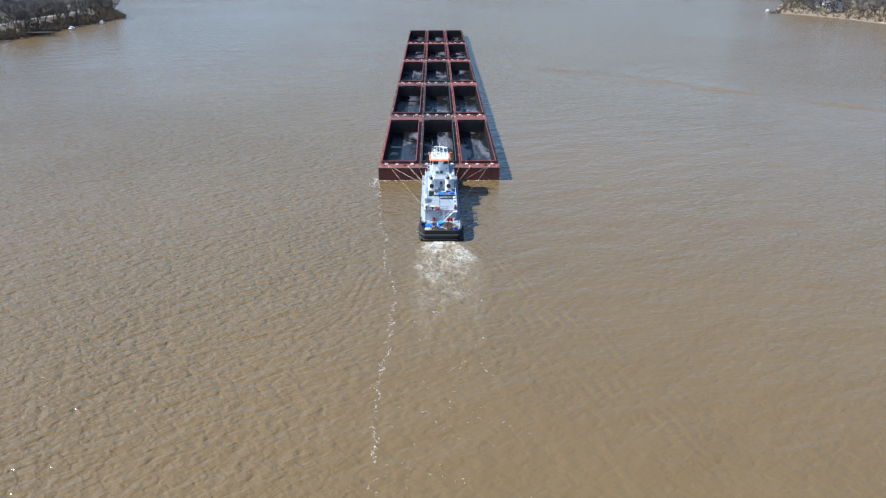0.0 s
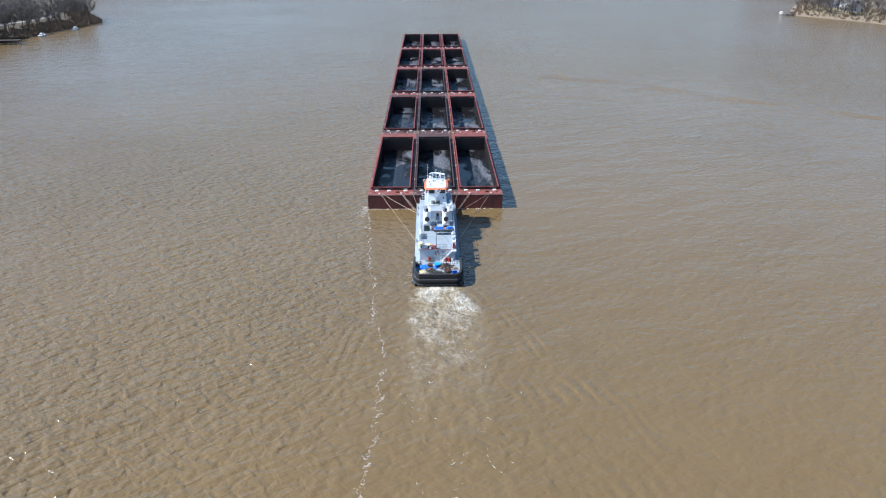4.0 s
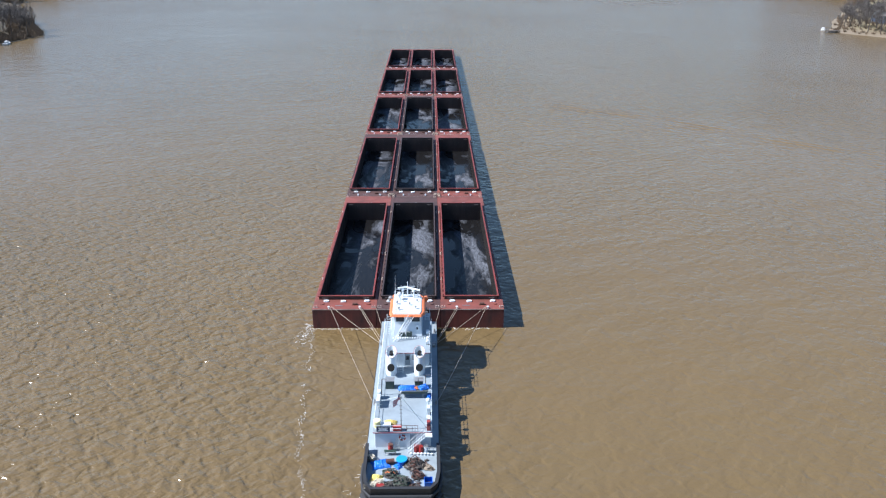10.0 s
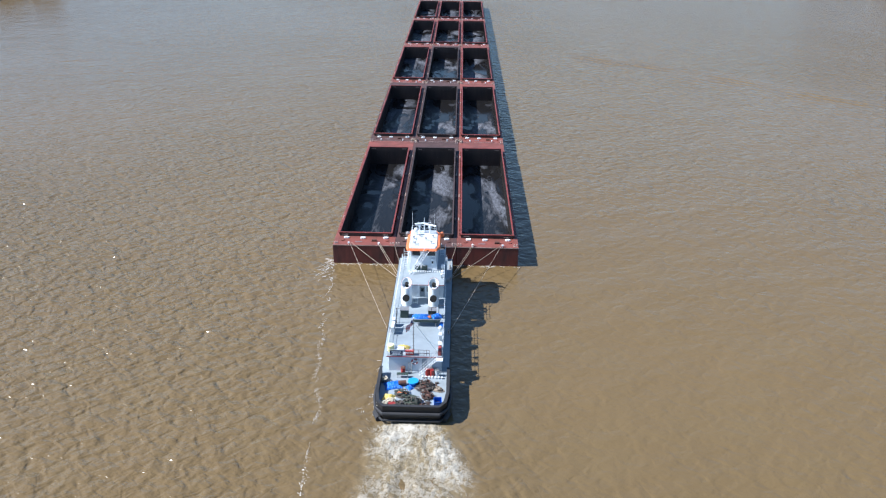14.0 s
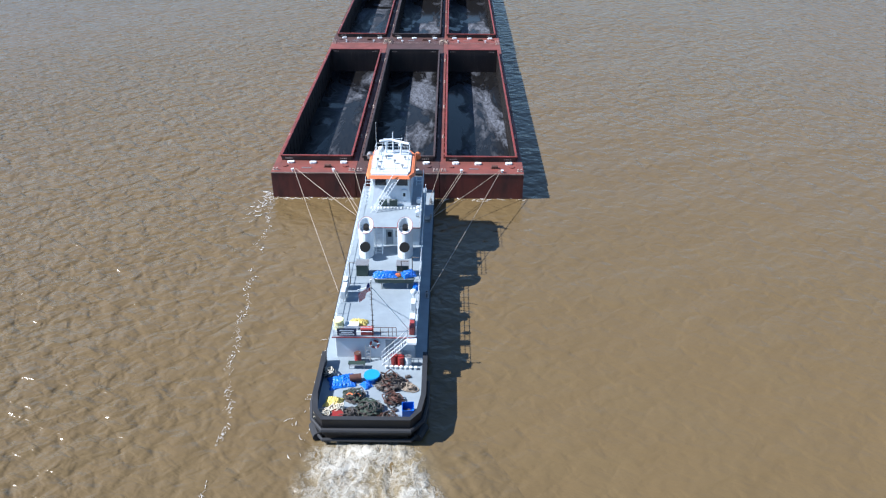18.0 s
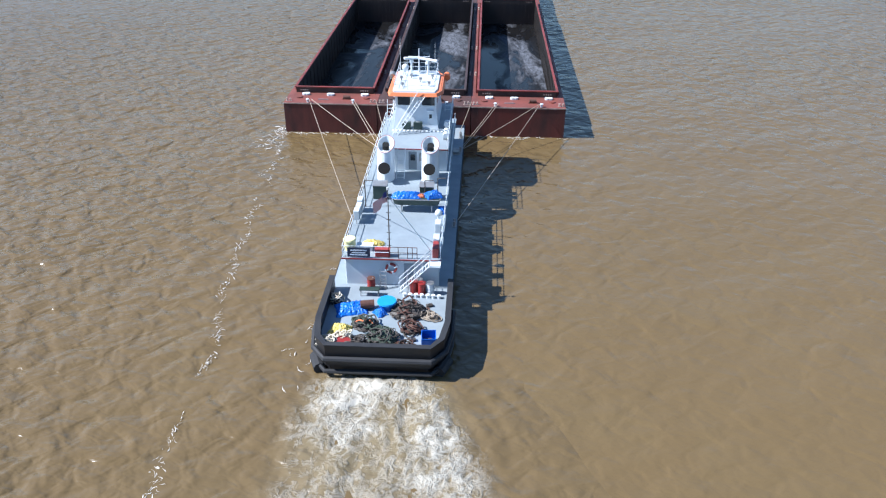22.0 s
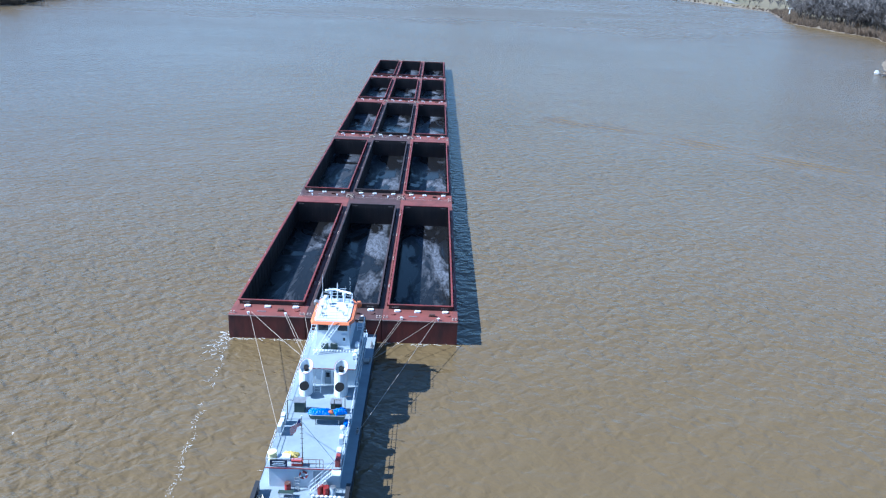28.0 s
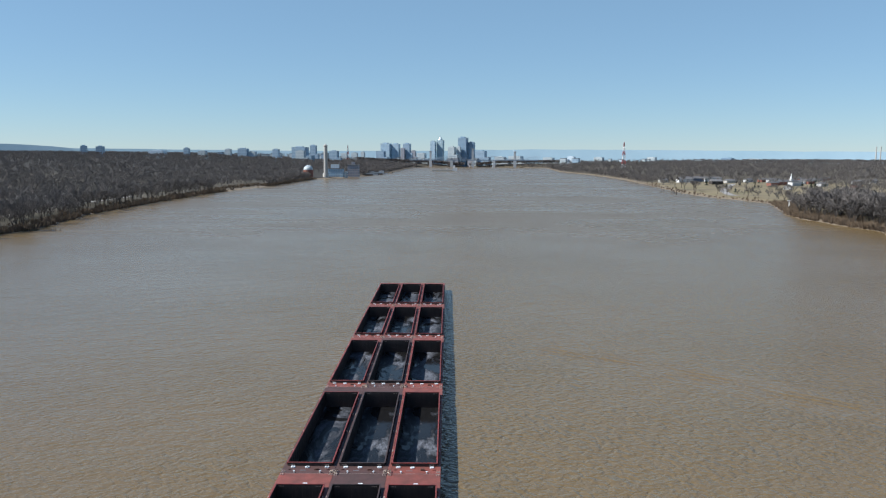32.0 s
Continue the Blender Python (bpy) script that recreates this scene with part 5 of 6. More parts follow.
def bush(seed, n):
    rng = random.Random(seed)
    out = []
    for _ in range(n):
        a = rng.uniform(0, 6.283)
        p = Vector((math.cos(a), math.sin(a), 0)) * rng.uniform(0, 0.35)
        d = (Vector((math.cos(a), math.sin(a), 0)) * rng.uniform(0, 0.7) + Vector((0, 0, 1))).normalized()
        out += list(blade(p, d, rng.uniform(0.5, 1.05), rng.uniform(0.03, 0.09), rng))
    return np.array([tuple(p) for p in out])


WOOD = [template(300 + i, 150, 2.6) for i in range(7)]
BUSH = [bush(400 + i, 46) for i in range(5)]


def clear(side, out, y):
    """True where the land is open: road, lawns and the sand bar."""
    if side < 0:
        return (28 < out < 42 and y < 480) or (1050 < y < 1180 and 60 < out < 95) or (1430 < y < 1690 and out < 26) or (820 < y < 960 and 55 < out < 75) or (2140 < y < 2580 and out < 130) or (700 < y < 1900 and out > 50 and noise.noise(Vector((out * 0.016, y * 0.007, 8))) > 0.3)
    return (y > 1130 and y < 1960 and out < 330 and out > 6 and noise.noise(Vector((out * 0.02, y * 0.006, 3))) < 0.36) or (y < 600 and out < 14)


def wood_spots(side, y0, y1, step, near, width, lo, hi, seed):
    rng = random.Random(seed)
    spots, y = [], y0
    while y < y1:
        o = near
        far = width(y)
        while o < far:
            oo, yy = o + rng.uniform(-step, step) * 0.5, y + rng.uniform(-step, step) * 0.5
            if not clear(side, oo, yy):
                spots.append((side, max(near * 0.6, oo), yy, rng.uniform(lo, hi)))
            o += step
        y += step
    return spots


wl = wood_spots(-1, 215, 480, 8.5, 34, lambda y: 150, 9, 15, 1) + wood_spots(-1, 600, 1060, 9.5, 24, lambda y: max(70, 0.66 * y - 300), 15, 24, 2) + wood_spots(-1, 1060, 1800, 18, 20, lambda y: 0.64 * y - 330, 16, 26, 3) + wood_spots(-1, 1800, 4740, 29, 10, lambda y: 0.63 * y - 250, 20, 33, 4)
wr = wood_spots(1, 330, 530, 8.5, 40, lambda y: 150, 9, 15, 5) + wood_spots(1, 610, 960, 9, 30, lambda y: max(70, 0.68 * y - 300), 17, 29, 6) + wood_spots(1, 960, 1700, 18, 26, lambda y: 0.66 * y - 380, 13, 21, 7) + wood_spots(1, 1700, 4740, 32, 12, lambda y: 0.64 * y - 420, 19, 31, 8)
bank = random.Random(31)
wl += [(-1, bank.uniform(1, 22), y, bank.uniform(14, 26)) for y in (bank.uniform(1700, 4660) for _ in range(800)) if not 2170 < y < 2560]
wr += [(1, bank.uniform(1, 30), bank.uniform(1900, 4660), bank.uniform(12, 22)) for _ in range(560)]
wr += [(1, bank.uniform(8, 75), bank.uniform(690, 930), bank.uniform(26, 40)) for _ in range(190)]
far_trees = [(bank.uniform(-520, 680), bank.uniform(4688, 4735)) for _ in range(1100)]
wl += [(-1, 120 - x, y, bank.uniform(18, 32)) for x, y in far_trees if x < 110]
wr += [(1, x - 132, y, bank.uniform(18, 32)) for x, y in far_trees if x > 140]
scatter("woods", "leafless brown winter woods on flat river land", wl, WOOD, TWIG, 1)
scatter("woods", "leafless brown woods behind the lawns and houses", wr, WOOD, TWIG, 2)
rng = random.Random(9)
br = [(-1, abs(rng.gauss(3, 4)) + 0.8, rng.uniform(205, 500), rng.uniform(1.2, 3.4)) for _ in range(900)] + [(1, abs(rng.gauss(5, 7)) + 2, rng.uniform(330, 560), rng.uniform(0.8, 2.2)) for _ in range(260)]
br += [(-1, abs(rng.gauss(4, 7)) + 1, 600 + 850 * rng.random() ** 1.15, rng.uniform(3, 7)) for _ in range(1200)] + [(-1, abs(rng.gauss(24, 8)), rng.uniform(1420, 1720), rng.uniform(3, 6)) for _ in range(160)] + [(-1, abs(rng.gauss(4, 6)) + 1, rng.uniform(1690, 2200), rng.uniform(4, 8)) for _ in range(260)] + [(1, abs(rng.gauss(6, 9)) + 1.5, rng.uniform(610, 960), rng.uniform(3, 8)) for _ in range(800)] + [(1, abs(rng.gauss(8, 9)) + 2, rng.uniform(930, 1160), rng.uniform(3, 6)) for _ in range(240)] + [(1, abs(rng.gauss(6, 6)) + 2, rng.uniform(1160, 1950), rng.uniform(2, 4.5)) for _ in range(150)]
br += [(-1, rng.uniform(1, 20) if rng.random() < 0.75 else rng.uniform(38, 70), rng.uniform(205, 500), rng.uniform(1.5, 3.8)) for _ in range(1000)] + [(1, rng.uniform(2, 60), rng.uniform(325, 540), rng.uniform(1.0, 3.0)) for _ in range(500)]
scatter("brush", "dry reddish-brown brush along the waterline", br, BUSH, BRUSH, 3)
ev = [(1, rng.uniform(80, 380), rng.uniform(1400, 1980), rng.uniform(10, 19)) for _ in range(22)] + [(-1, rng.uniform(40, 140), rng.uniform(230, 480), rng.uniform(7, 11)) for _ in range(14)] + [(1, rng.uniform(30, 90), rng.uniform(350, 540), rng.uniform(6, 10)) for _ in range(5)]
cone = []
rr = random.Random(4)
for _ in range(160):
    z = rr.uniform(0.06, 1.0)
    a = rr.uniform(0, 6.283)
    d = Vector((math.cos(a), math.sin(a), -0.25))
    cone += list(blade(Vector((0, 0, z)), d, 0.3 * (1.05 - z), 0.09 * (1.1 - z), rr))
scatter("evergreens", "few dark evergreen trees between the houses", ev, [np.array([tuple(p) for p in cone])], EVERGREEN, 5)


# ---- houses, docks and roads ----
def strip(name, rows, half, lift, mat, label):
    """A road laid on the land along rows of (side, out, y)."""
    bm = mesh()
    last = None
    for side, out, y in rows:
        a, b = land_at(side, out - half, y), land_at(side, out + half, y)
        z = max(a.z, b.z, land_at(side, out, y).z) + lift
        q = (bm.verts.new((a.x, a.y, z)), bm.verts.new((b.x, b.y, z)))
        if last:
            bm.faces.new((last[0], last[1], q[1], q[0]))
        last = q
    ob = part(name, bm, mat)
    return tagged(ob, label, "road", kind="structure")


strip("road", [(-1, 34 + 2 * math.sin(y * 0.02), y) for y in range(190, 470, 6)], 3.2, 0.15, ASPHALT, "pale asphalt road behind the bank trees")
strip("road", [(1, 30 + 190 * ((y - 1290) / 640) ** 1.1, y) for y in range(1300, 1930, 16)], 7, 0.3, ASPHALT, "pale road across the lawns")
strip("road", [(-1, 66 + 4 * math.sin(y * 0.02), y) for y in range(760, 1200, 10)], 4, 0.3, ASPHALT, "pale park road among the trees")


def make_house(w, d, h, wall, roof, label, storeys=1, porch=False):
    t = thing("house", label, "house", "river houses")
    walls = part("wall", box(mesh(), -w / 2, w / 2, -d / 2, d / 2, -0.6, h), wall, t)
    bm = mesh()
    rise = d * 0.3
    pts = [(-w / 2 - 0.5, -d / 2 - 0.5, h), (w / 2 + 0.5, -d / 2 - 0.5, h), (w / 2 + 0.5, d / 2 + 0.5, h), (-w / 2 - 0.5, d / 2 + 0.5, h), (-w / 2 - 0.5, 0, h + rise), (w / 2 + 0.5, 0, h + rise)]
    v = [bm.verts.new(p) for p in pts]
    for q in ((0, 1, 5, 4), (2, 3, 4, 5), (1, 2, 5), (3, 0, 4), (3, 2, 1, 0)):
        bm.faces.new([v[i] for i in q])
    r = part("roof", bm, roof, t)
    part("chimney", box(mesh(), w * 0.2, w * 0.2 + 0.9, 0.4, 1.3, h, h + rise + 0.9), BRICK, r)
    n = max(2, int(w // 3.2))
    for s in range(storeys):
        z = 0.9 + s * 2.8
        for k in range(n):
            x = -w / 2 + (k + 0.5) * w / n
            for y in (-d / 2, d / 2):
                if s == 0 and k == n // 2 and y < 0:
                    part("door", box(mesh(), x - 0.5, x + 0.5, y - 0.05, y + 0.03, 0, 2.1), TIMBER, t)
                else:
                    wd = part("window", box(mesh(), x - 0.6, x + 0.6, y - 0.06, y + 0.06, z, z + 1.3), GLASS, t)
                    part("sill", box(mesh(), x - 0.7, x + 0.7, y - 0.12, y + 0.12, z - 0.12, z), SIDING, wd)
        for x in (-w / 2, w / 2):
            part("window", box(mesh(), x - 0.06, x + 0.06, -0.6, 0.6, z, z + 1.3), GLASS, t)
    if porch:
        part("porch_roof", box(mesh(), -w / 2, w / 2, -d / 2 - 2.4, -d / 2 - 0.02, 2.5, 2.65), roof, t)
        for k in range(4):
            x = -w / 2 + 0.2 + k * (w - 0.4) / 3
            part("porch_post", box(mesh(), x - 0.08, x + 0.08, -d / 2 - 2.3, -d / 2 - 2.14, -0.4, 2.5), SIDING, t)
    return t


def settle(ob, side, out, y, turn):
    ob.matrix_basis = Matrix.Translation(land_at(side, out, y)) @ pose(0, 0, 0, 0, 0, turn)
    return ob


H1 = make_house(13, 9, 5.6, SIDING, SHINGLE, "white sided house with a grey gable roof", 2, True)
settle(H1, 1, 46, 505, -80)
H2 = make_house(12, 9, 5.2, SIDING_BLUE, SHINGLE, "blue sided house with a grey roof", 2)
settle(H2, 1, 34, 455, -75)
H3 = make_house(11, 8, 3.0, BRICK, SHINGLE, "low brick house with a grey roof")
settle(H3, 1, 52, 402, -70)
copy_thing(H1, Matrix.Translation(land_at(1, 34, 428)) @ pose(0, 0, 0, 0, 0, -85))
copy_thing(H3, Matrix.Translation(land_at(1, 36, 530)) @ pose(0, 0, 0, 0, 0, -80))
rng = random.Random(31)
BIG1 = make_house(44, 14, 8.4, SIDING, SHINGLE, "long two-storey white apartment house by the river", 3)
settle(BIG1, 1, 133, 2029, 12)
copy_thing(BIG1, Matrix.Translation(land_at(1, 181, 2004)) @ pose(0, 0, 0, 0, 0, 6))
BIG2 = make_house(26, 17, 7.5, TIMBER, SHINGLE, "dark square house on the lawn", 2)
settle(BIG2, 1, 150, 1833, 10)
BIG3 = make_house(24, 14, 6.0, BRICK, SHINGLE, "red brick house beside the lawn", 2)
settle(BIG3, 1, 256, 1755, 20)
BIG4 = make_house(24, 13, 6.0, SIDING, SHINGLE, "white house in a row along the lawn", 2)
settle(BIG4, 1, 340, 1852, 15)


def place_at(ob, x, y, turn):
    """Stands a thing of the eastern bank at a spot of the plan."""
    settle(ob, 1, x - shore(1, y), y, turn)


place_at(make_house(38, 15, 8.2, SIDING, SHINGLE, "two-storey house with white gable ends by the lawn", 3), 598, 1960, 14)
place_at(make_house(34, 15, 8.2, SIDING_BLUE, SHINGLE, "two-storey blue-grey house by the lawn", 3), 642, 2004, 14)
place_at(make_house(20, 14, 6.5, CONCRETE, SHINGLE, "pale house among bare trees near the water", 2), 541, 1941, 25)
place_at(make_house(46, 18, 7.0, BRICK, SHINGLE, "long low red brick school building", 2), 771, 1789, 18)
for k, (x, y) in enumerate(((817, 1833), (861, 1891), (900, 1944), (939, 1991), (974, 2029), (699, 1929), (810, 1695), (856, 1642))):
    place_at(make_house(22 + 3 * (k % 3), 13, 5.5, (SIDING, BRICK, CONCRETE)[k % 3], SHINGLE, ("white", "brick", "pale")[k % 3] + " house with a grey roof beyond the lawn", 2), x, y, 10 + 9 * (k % 4))
church = make_house(26, 14, 8.0, SIDING, SHINGLE, "white church with a pointed steeple beyond the lawn", 2)
part("steeple_base", box(mesh(), -13.2, -8.2, -2.5, 2.5, 7.8, 15), SIDING, church)
part("steeple", rod(mesh(), (-10.7, 0, 15), (-10.7, 0, 27), 2.6, 8, 0.15), SIDING, church)
place_at(church, 767, 1728, 20)
for k in range(13):
    copy_thing(rng.choice((BIG3, BIG4, BIG4)), Matrix.Translation(land_at(1, 400 + rng.uniform(-150, 170), 1897 + rng.uniform(-110, 130))) @ pose(0, 0, 0, 0, 0, rng.uniform(0, 40)))
for out, y in ((110, 1080), (230, 1560), (90, 330), (75, 262)):
    side = -1 if y < 1500 and y < 400 else (1 if y > 1500 else -1)
    copy_thing(H3 if y < 400 else BIG4, Matrix.Translation(land_at(side, out, y)) @ pose(0, 0, 0, 0, 0, rng.uniform(0, 90)))

tower = thing("lookout_post", "slender white post with a flat lamp head", "post")
part("shaft", rod(mesh(), (0, 0, -1), (0, 0, 9), 0.9, 10, 0.6), SIDING, tower)
part("head", box(mesh(), -2.6, 2.6, -0.8, 0.8, 9, 9.6, 0.1), SIDING, tower)
settle(tower, 1, 15, 1034, 0)


def make_dock(n, length, label, group="docks"):
    t = thing("dock", label, "dock", group)
    part("platform", box(mesh(), -length / 2, length / 2, -2, 2, 2.2, 2.5, 0.03), TIMBER, t)
    for k in range(n):
        for y in (-1.8, 1.8):
            x = -length / 2 + 0.4 + k * (length - 0.8) / (n - 1)
            part("pile", rod(mesh(), (x, y, -2), (x, y, 2.2), 0.2, 7), TIMBER, t)
    return t


dk = make_dock(6, 16, "old dark timber dock on piles at the bank")
dk.matrix_basis = pose(shore(-1, 300) + 4, 300, 0, 0, 0, 4)
dk2 = make_dock(5, 26, "weathered timber dock on piles")
dk2.matrix_basis = pose(shore(1, 1470) - 12, 1480, 0.4, 0, 0, 75)
rng = random.Random(8)
for k in range(9):
    p = thing("mooring_pile", "dark timber pile standing in the water", "pile", "mooring piles")
    part("post", rod(mesh(), (0, 0, -2), (rng.gauss(0, 0.1), 0, rng.uniform(4, 8)), 0.5, 7, 0.42), TIMBER, p)
    part("cap", rod(mesh(), (0, 0, -0.3), (0, 0, 0.5), 0.62, 8), TIMBER, p)
    p.matrix_basis = pose(shore(1, 1470) - 8 - rng.uniform(0, 24), 1410 + k * 11, 0)
for k in range(8):
    p = thing("mooring_pile", "short black pile in a row in shallow water", "pile", "row of piles")
    part("post", rod(mesh(), (0, 0, -2), (0, 0, rng.uniform(1.6, 2.8)), 0.28, 7, 0.24), TIMBER, p)
    part("cap", rod(mesh(), (0, 0, -0.2), (0, 0, 0.3), 0.36, 8), TIMBER, p)
    p.matrix_basis = pose(-332 + k * 1.8 + rng.uniform(-0.4, 0.4), 687 + rng.uniform(-3, 6), 0)


def make_boat(mat, label):
    t = thing("moored_boat", label, "boat", "moored boats")
    bm = mesh()
    o = [(-1.3, -4), (1.3, -4), (1.4, 2), (0, 5), (-1.4, 2)]
    prism(bm, [(x * 0.7, y * 0.9) for x, y in o], -0.2, 0.8, o)
    part("hull", bm, mat, t)
    part("cabin", box(mesh(), -0.9, 0.9, -2, 1, 0.8, 1.9, 0.1), SIDING, t)
    part("windscreen", box(mesh(), -0.8, 0.8, 1.0, 1.08, 1.1, 1.7), GLASS, t)
    return t


mb = make_boat(SIDING, "small white motor boat moored at the bank")
mb.matrix_basis = pose(shore(-1, 368) + 4, 368, 0, 0, 0, 10)
copy_thing(mb, pose(shore(1, 446) - 4, 446, 0, 0, 0, -30))
copy_thing(mb, pose(shore(-1, 336) + 3.5, 336, 0, 0, 0, 6))
pr = make_dock(4, 9, "short pale pier at the house bank")
pr.matrix_basis = pose(shore(1, 436) - 3, 436, -1.3, 0, 0, 20)

# fallen trunks along the waterline
rng = random.Random(14)
for k in range(26):
    t = thing("driftwood_log", "pale stripped log lying on the bank", "log", "driftwood")
    L = rng.uniform(3, 9) * (1 if k < 12 else 1.8)
    part("stem", rod(mesh(), (-L / 2, 0, 0.2), (L / 2, 0, 0.35), 0.22, 7, 0.12), CONCRETE if k % 3 else TIMBER, t)
    part("branch", rod(mesh(), (L * 0.1, 0, 0.3), (L * 0.3, L * 0.15, 0.7), 0.09, 6, 0.04), CONCRETE if k % 3 else TIMBER, t)
    side = rng.choice((-1, 1))
    y = rng.uniform(240, 480) if k < 12 else rng.uniform(660, 1080)
    t.matrix_basis = Matrix.Translation(land_at(side, rng.uniform(1.5, 5), y)) @ pose(0, 0, 0, 0, 0, rng.uniform(50, 130))

# ---- city and distance ----
EYE = Vector((16.7, 7.6, 0))


def far_place(bearing, d):
    a = radians(bearing)
    return EYE + Vector((math.sin(a) * d, math.cos(a) * d, 0))


def storey_material(name, wall, glass, across=3.6):
    """Facade with rows of windows at real storey height, for buildings a long way off."""
    m = material(name, wall, 0.6)
    geo, sep = node(m, "NewGeometry"), node(m, "SeparateXYZ")
    join(m, geo.outputs["Position"], sep.inputs[0])
    level = maths(m, "FRACT", maths(m, "DIVIDE", sep.outputs["Z"], 7.5))
    bay = maths(m, "FRACT", maths(m, "DIVIDE", sep.outputs["X"], across * 2.0))
    mask = maths(m, "MULTIPLY", maths(m, "GREATER_THAN", level, 0.42), maths(m, "GREATER_THAN", bay, 0.3))
    join(m, blend(m, mask, wall, glass), bsdf(m).inputs["Base Color"])
    join(m, maths(m, "SUBTRACT", 0.7, maths(m, "MULTIPLY", mask, 0.45)), bsdf(m).inputs["Roughness"])
    return m


# Wall and window colours carry aerial haze: paler and bluer than the real facades.
HAZY_FACADES = {"g": storey_material("hazy_glass_facade", (0.396, 0.503, 0.577), (0.264, 0.37, 0.452)), "b": storey_material("hazy_blue_grey_facade", (0.317, 0.414, 0.499), (0.211, 0.296, 0.374)),
           "d": storey_material("hazy_dark_glass_facade", (0.238, 0.326, 0.413), (0.158, 0.244, 0.328)), "r": storey_material("hazy_brown_facade", (0.304, 0.296, 0.312), (0.211, 0.229, 0.265)),
           "c": storey_material("hazy_stone_facade", (0.475, 0.518, 0.515), (0.33, 0.392, 0.429)), "p": storey_material("hazy_green_glass_facade", (0.383, 0.488, 0.53), (0.251, 0.355, 0.406)), "w": storey_material("hazy_white_facade", (0.561, 0.636, 0.679), (0.462, 0.54, 0.593))}
KIND_WORDS = {"g": "glass office tower", "b": "blue-grey office block", "d": "dark glass skyscraper", "r": "brown brick tower", "c": "pale stone building", "p": "tall tower with a pointed dome", "w": "white industrial building"}
SKYLINE = [(-4.42, 4400, 59, 129, "g"), (-3.72, 4380, 47, 126, "g"), (-2.93, 4350, 43, 128, "b"), (-3.22, 4250, 24, 102, "r"), (-2.45, 4250, 27, 90, "r"), (-1.05, 4300, 31, 140, "g"), (-0.53, 4350, 40, 153, "p"), (0.3, 4250, 42, 111, "c"), (0.79, 4260, 24, 111, "c"), (1.1, 4400, 54, 163, "d"), (1.7, 4420, 38, 138, "d"), (2.39, 4200, 59, 90, "b"), (-4.8, 4150, 48, 86, "b"), (-6.08, 4150, 21, 83, "c"), (-1.87, 4200, 48, 77, "c")]
UPTOWN = [(-15.41, 4200, 33, 92, "c"), (-14.4, 4100, 53, 95, "b"), (-13.78, 4100, 41, 80, "c"), (-12.17, 4100, 35, 92, "b"), (-10.49, 4050, 81, 103, "b"), (-10.46, 3980, 48, 86, "c"), (-9.57, 4150, 35, 113, "b"), (-8.12, 4150, 48, 86, "b"), (-7.39, 4150, 35, 74, "c"), (-6.67, 4180, 35, 77, "c"), (-24.58, 3600, 25, 98, "b"), (-23.59, 3600, 33, 96, "b"), (-20.03, 3700, 74, 81, "w"), (-18.15, 3700, 26, 92, "b"), (-17.12, 3800, 41, 81, "c")]
EAST_SIDE = [(8.35, 4300, 53, 50, "w"), (8.82, 4300, 43, 63, "w"), (9.3, 4250, 42, 47, "w"), (10.74, 4350, 53, 59, "c"), (14.35, 4000, 44, 61, "c"), (19.32, 3900, 56, 60, "d"), (21.1, 3900, 56, 56, "c"), (24.08, 3900, 33, 54, "c"), (3.78, 4500, 64, 59, "c"), (4.89, 4520, 81, 63, "c"), (7.22, 4500, 64, 56, "c")]
for bearing, d, w, h, k in SKYLINE + UPTOWN + EAST_SIDE:
    w *= 0.88
    if bearing > -8:   # the towers stand behind the far bank
        stretch = (4770 + (d - 4200) * 0.2) / d
        d, w, h = d * stretch, w * stretch, 68 + (h - 68) * stretch
    t = thing("city_building", KIND_WORDS[k] + " in the distant skyline, tinted pale by haze", "building", "skyline")
    t.matrix_basis = Matrix.Translation(far_place(bearing, d)) @ pose(0, 0, 2, 0, 0, -bearing - 22)
    dep = max(18, w * 0.7)
    part("wall", box(mesh(), -w / 2, w / 2, -dep / 2, dep / 2, -4, h * 0.97 if k == "p" else h), HAZY_FACADES[k], t)
    if k == "p":
        bm = mesh()
        rod(bm, (0, 0, h * 0.97), (0, 0, h * 1.07), w * 0.36, 12, w * 0.12)
        rod(bm, (0, 0, h * 1.07), (0, 0, h * 1.13), w * 0.12, 8, 0.5)
        part("dome", bm, HAZY_FACADES[k], t)
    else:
        part("roof_plant", box(mesh(), -w * 0.28, w * 0.22, -dep * 0.25, dep * 0.3, h, h + max(2.5, h * 0.035)), HAZY_FACADES["b" if k == "g" else k], t)
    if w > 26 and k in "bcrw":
        part("side_wing", box(mesh(), w / 2 + 0.05, w / 2 + w * 0.45, -dep / 2, dep / 2 - 2, -4, h * 0.6), HAZY_FACADES[k], t)

# low houses and sheds between the towers
rng = random.Random(21)
for k in range(64):
    if k < 38:
        px, d, h = rng.uniform(-18.3, -8.7), rng.uniform(4300, 4660), rng.uniform(60, 78)
    elif k < 52:
        px, d, h = rng.uniform(-8.4, 5.3), rng.uniform(4745, 4770), rng.uniform(36, 54)
    else:
        px, d, h = rng.uniform(7.6, 27), rng.uniform(4250, 4650), rng.uniform(42, 54)
    w = rng.uniform(12, 44)
    kk = rng.choice("ccwbrc")
    t = thing("town_building", "low " + KIND_WORDS[kk].split(" ")[0] + " building among far trees, tinted pale by haze", "building", "far town")
    t.matrix_basis = Matrix.Translation(far_place(px, d)) @ pose(0, 0, 0, 0, 0, -px - 20)
    part("wall", box(mesh(), -w / 2, w / 2, -12, 12, -4, h), HAZY_FACADES[kk], t)
    part("roof", box(mesh(), -w / 2 - 0.6, w / 2 + 0.6, -12.6, 12.6, h, h + 2), SHINGLE, t)

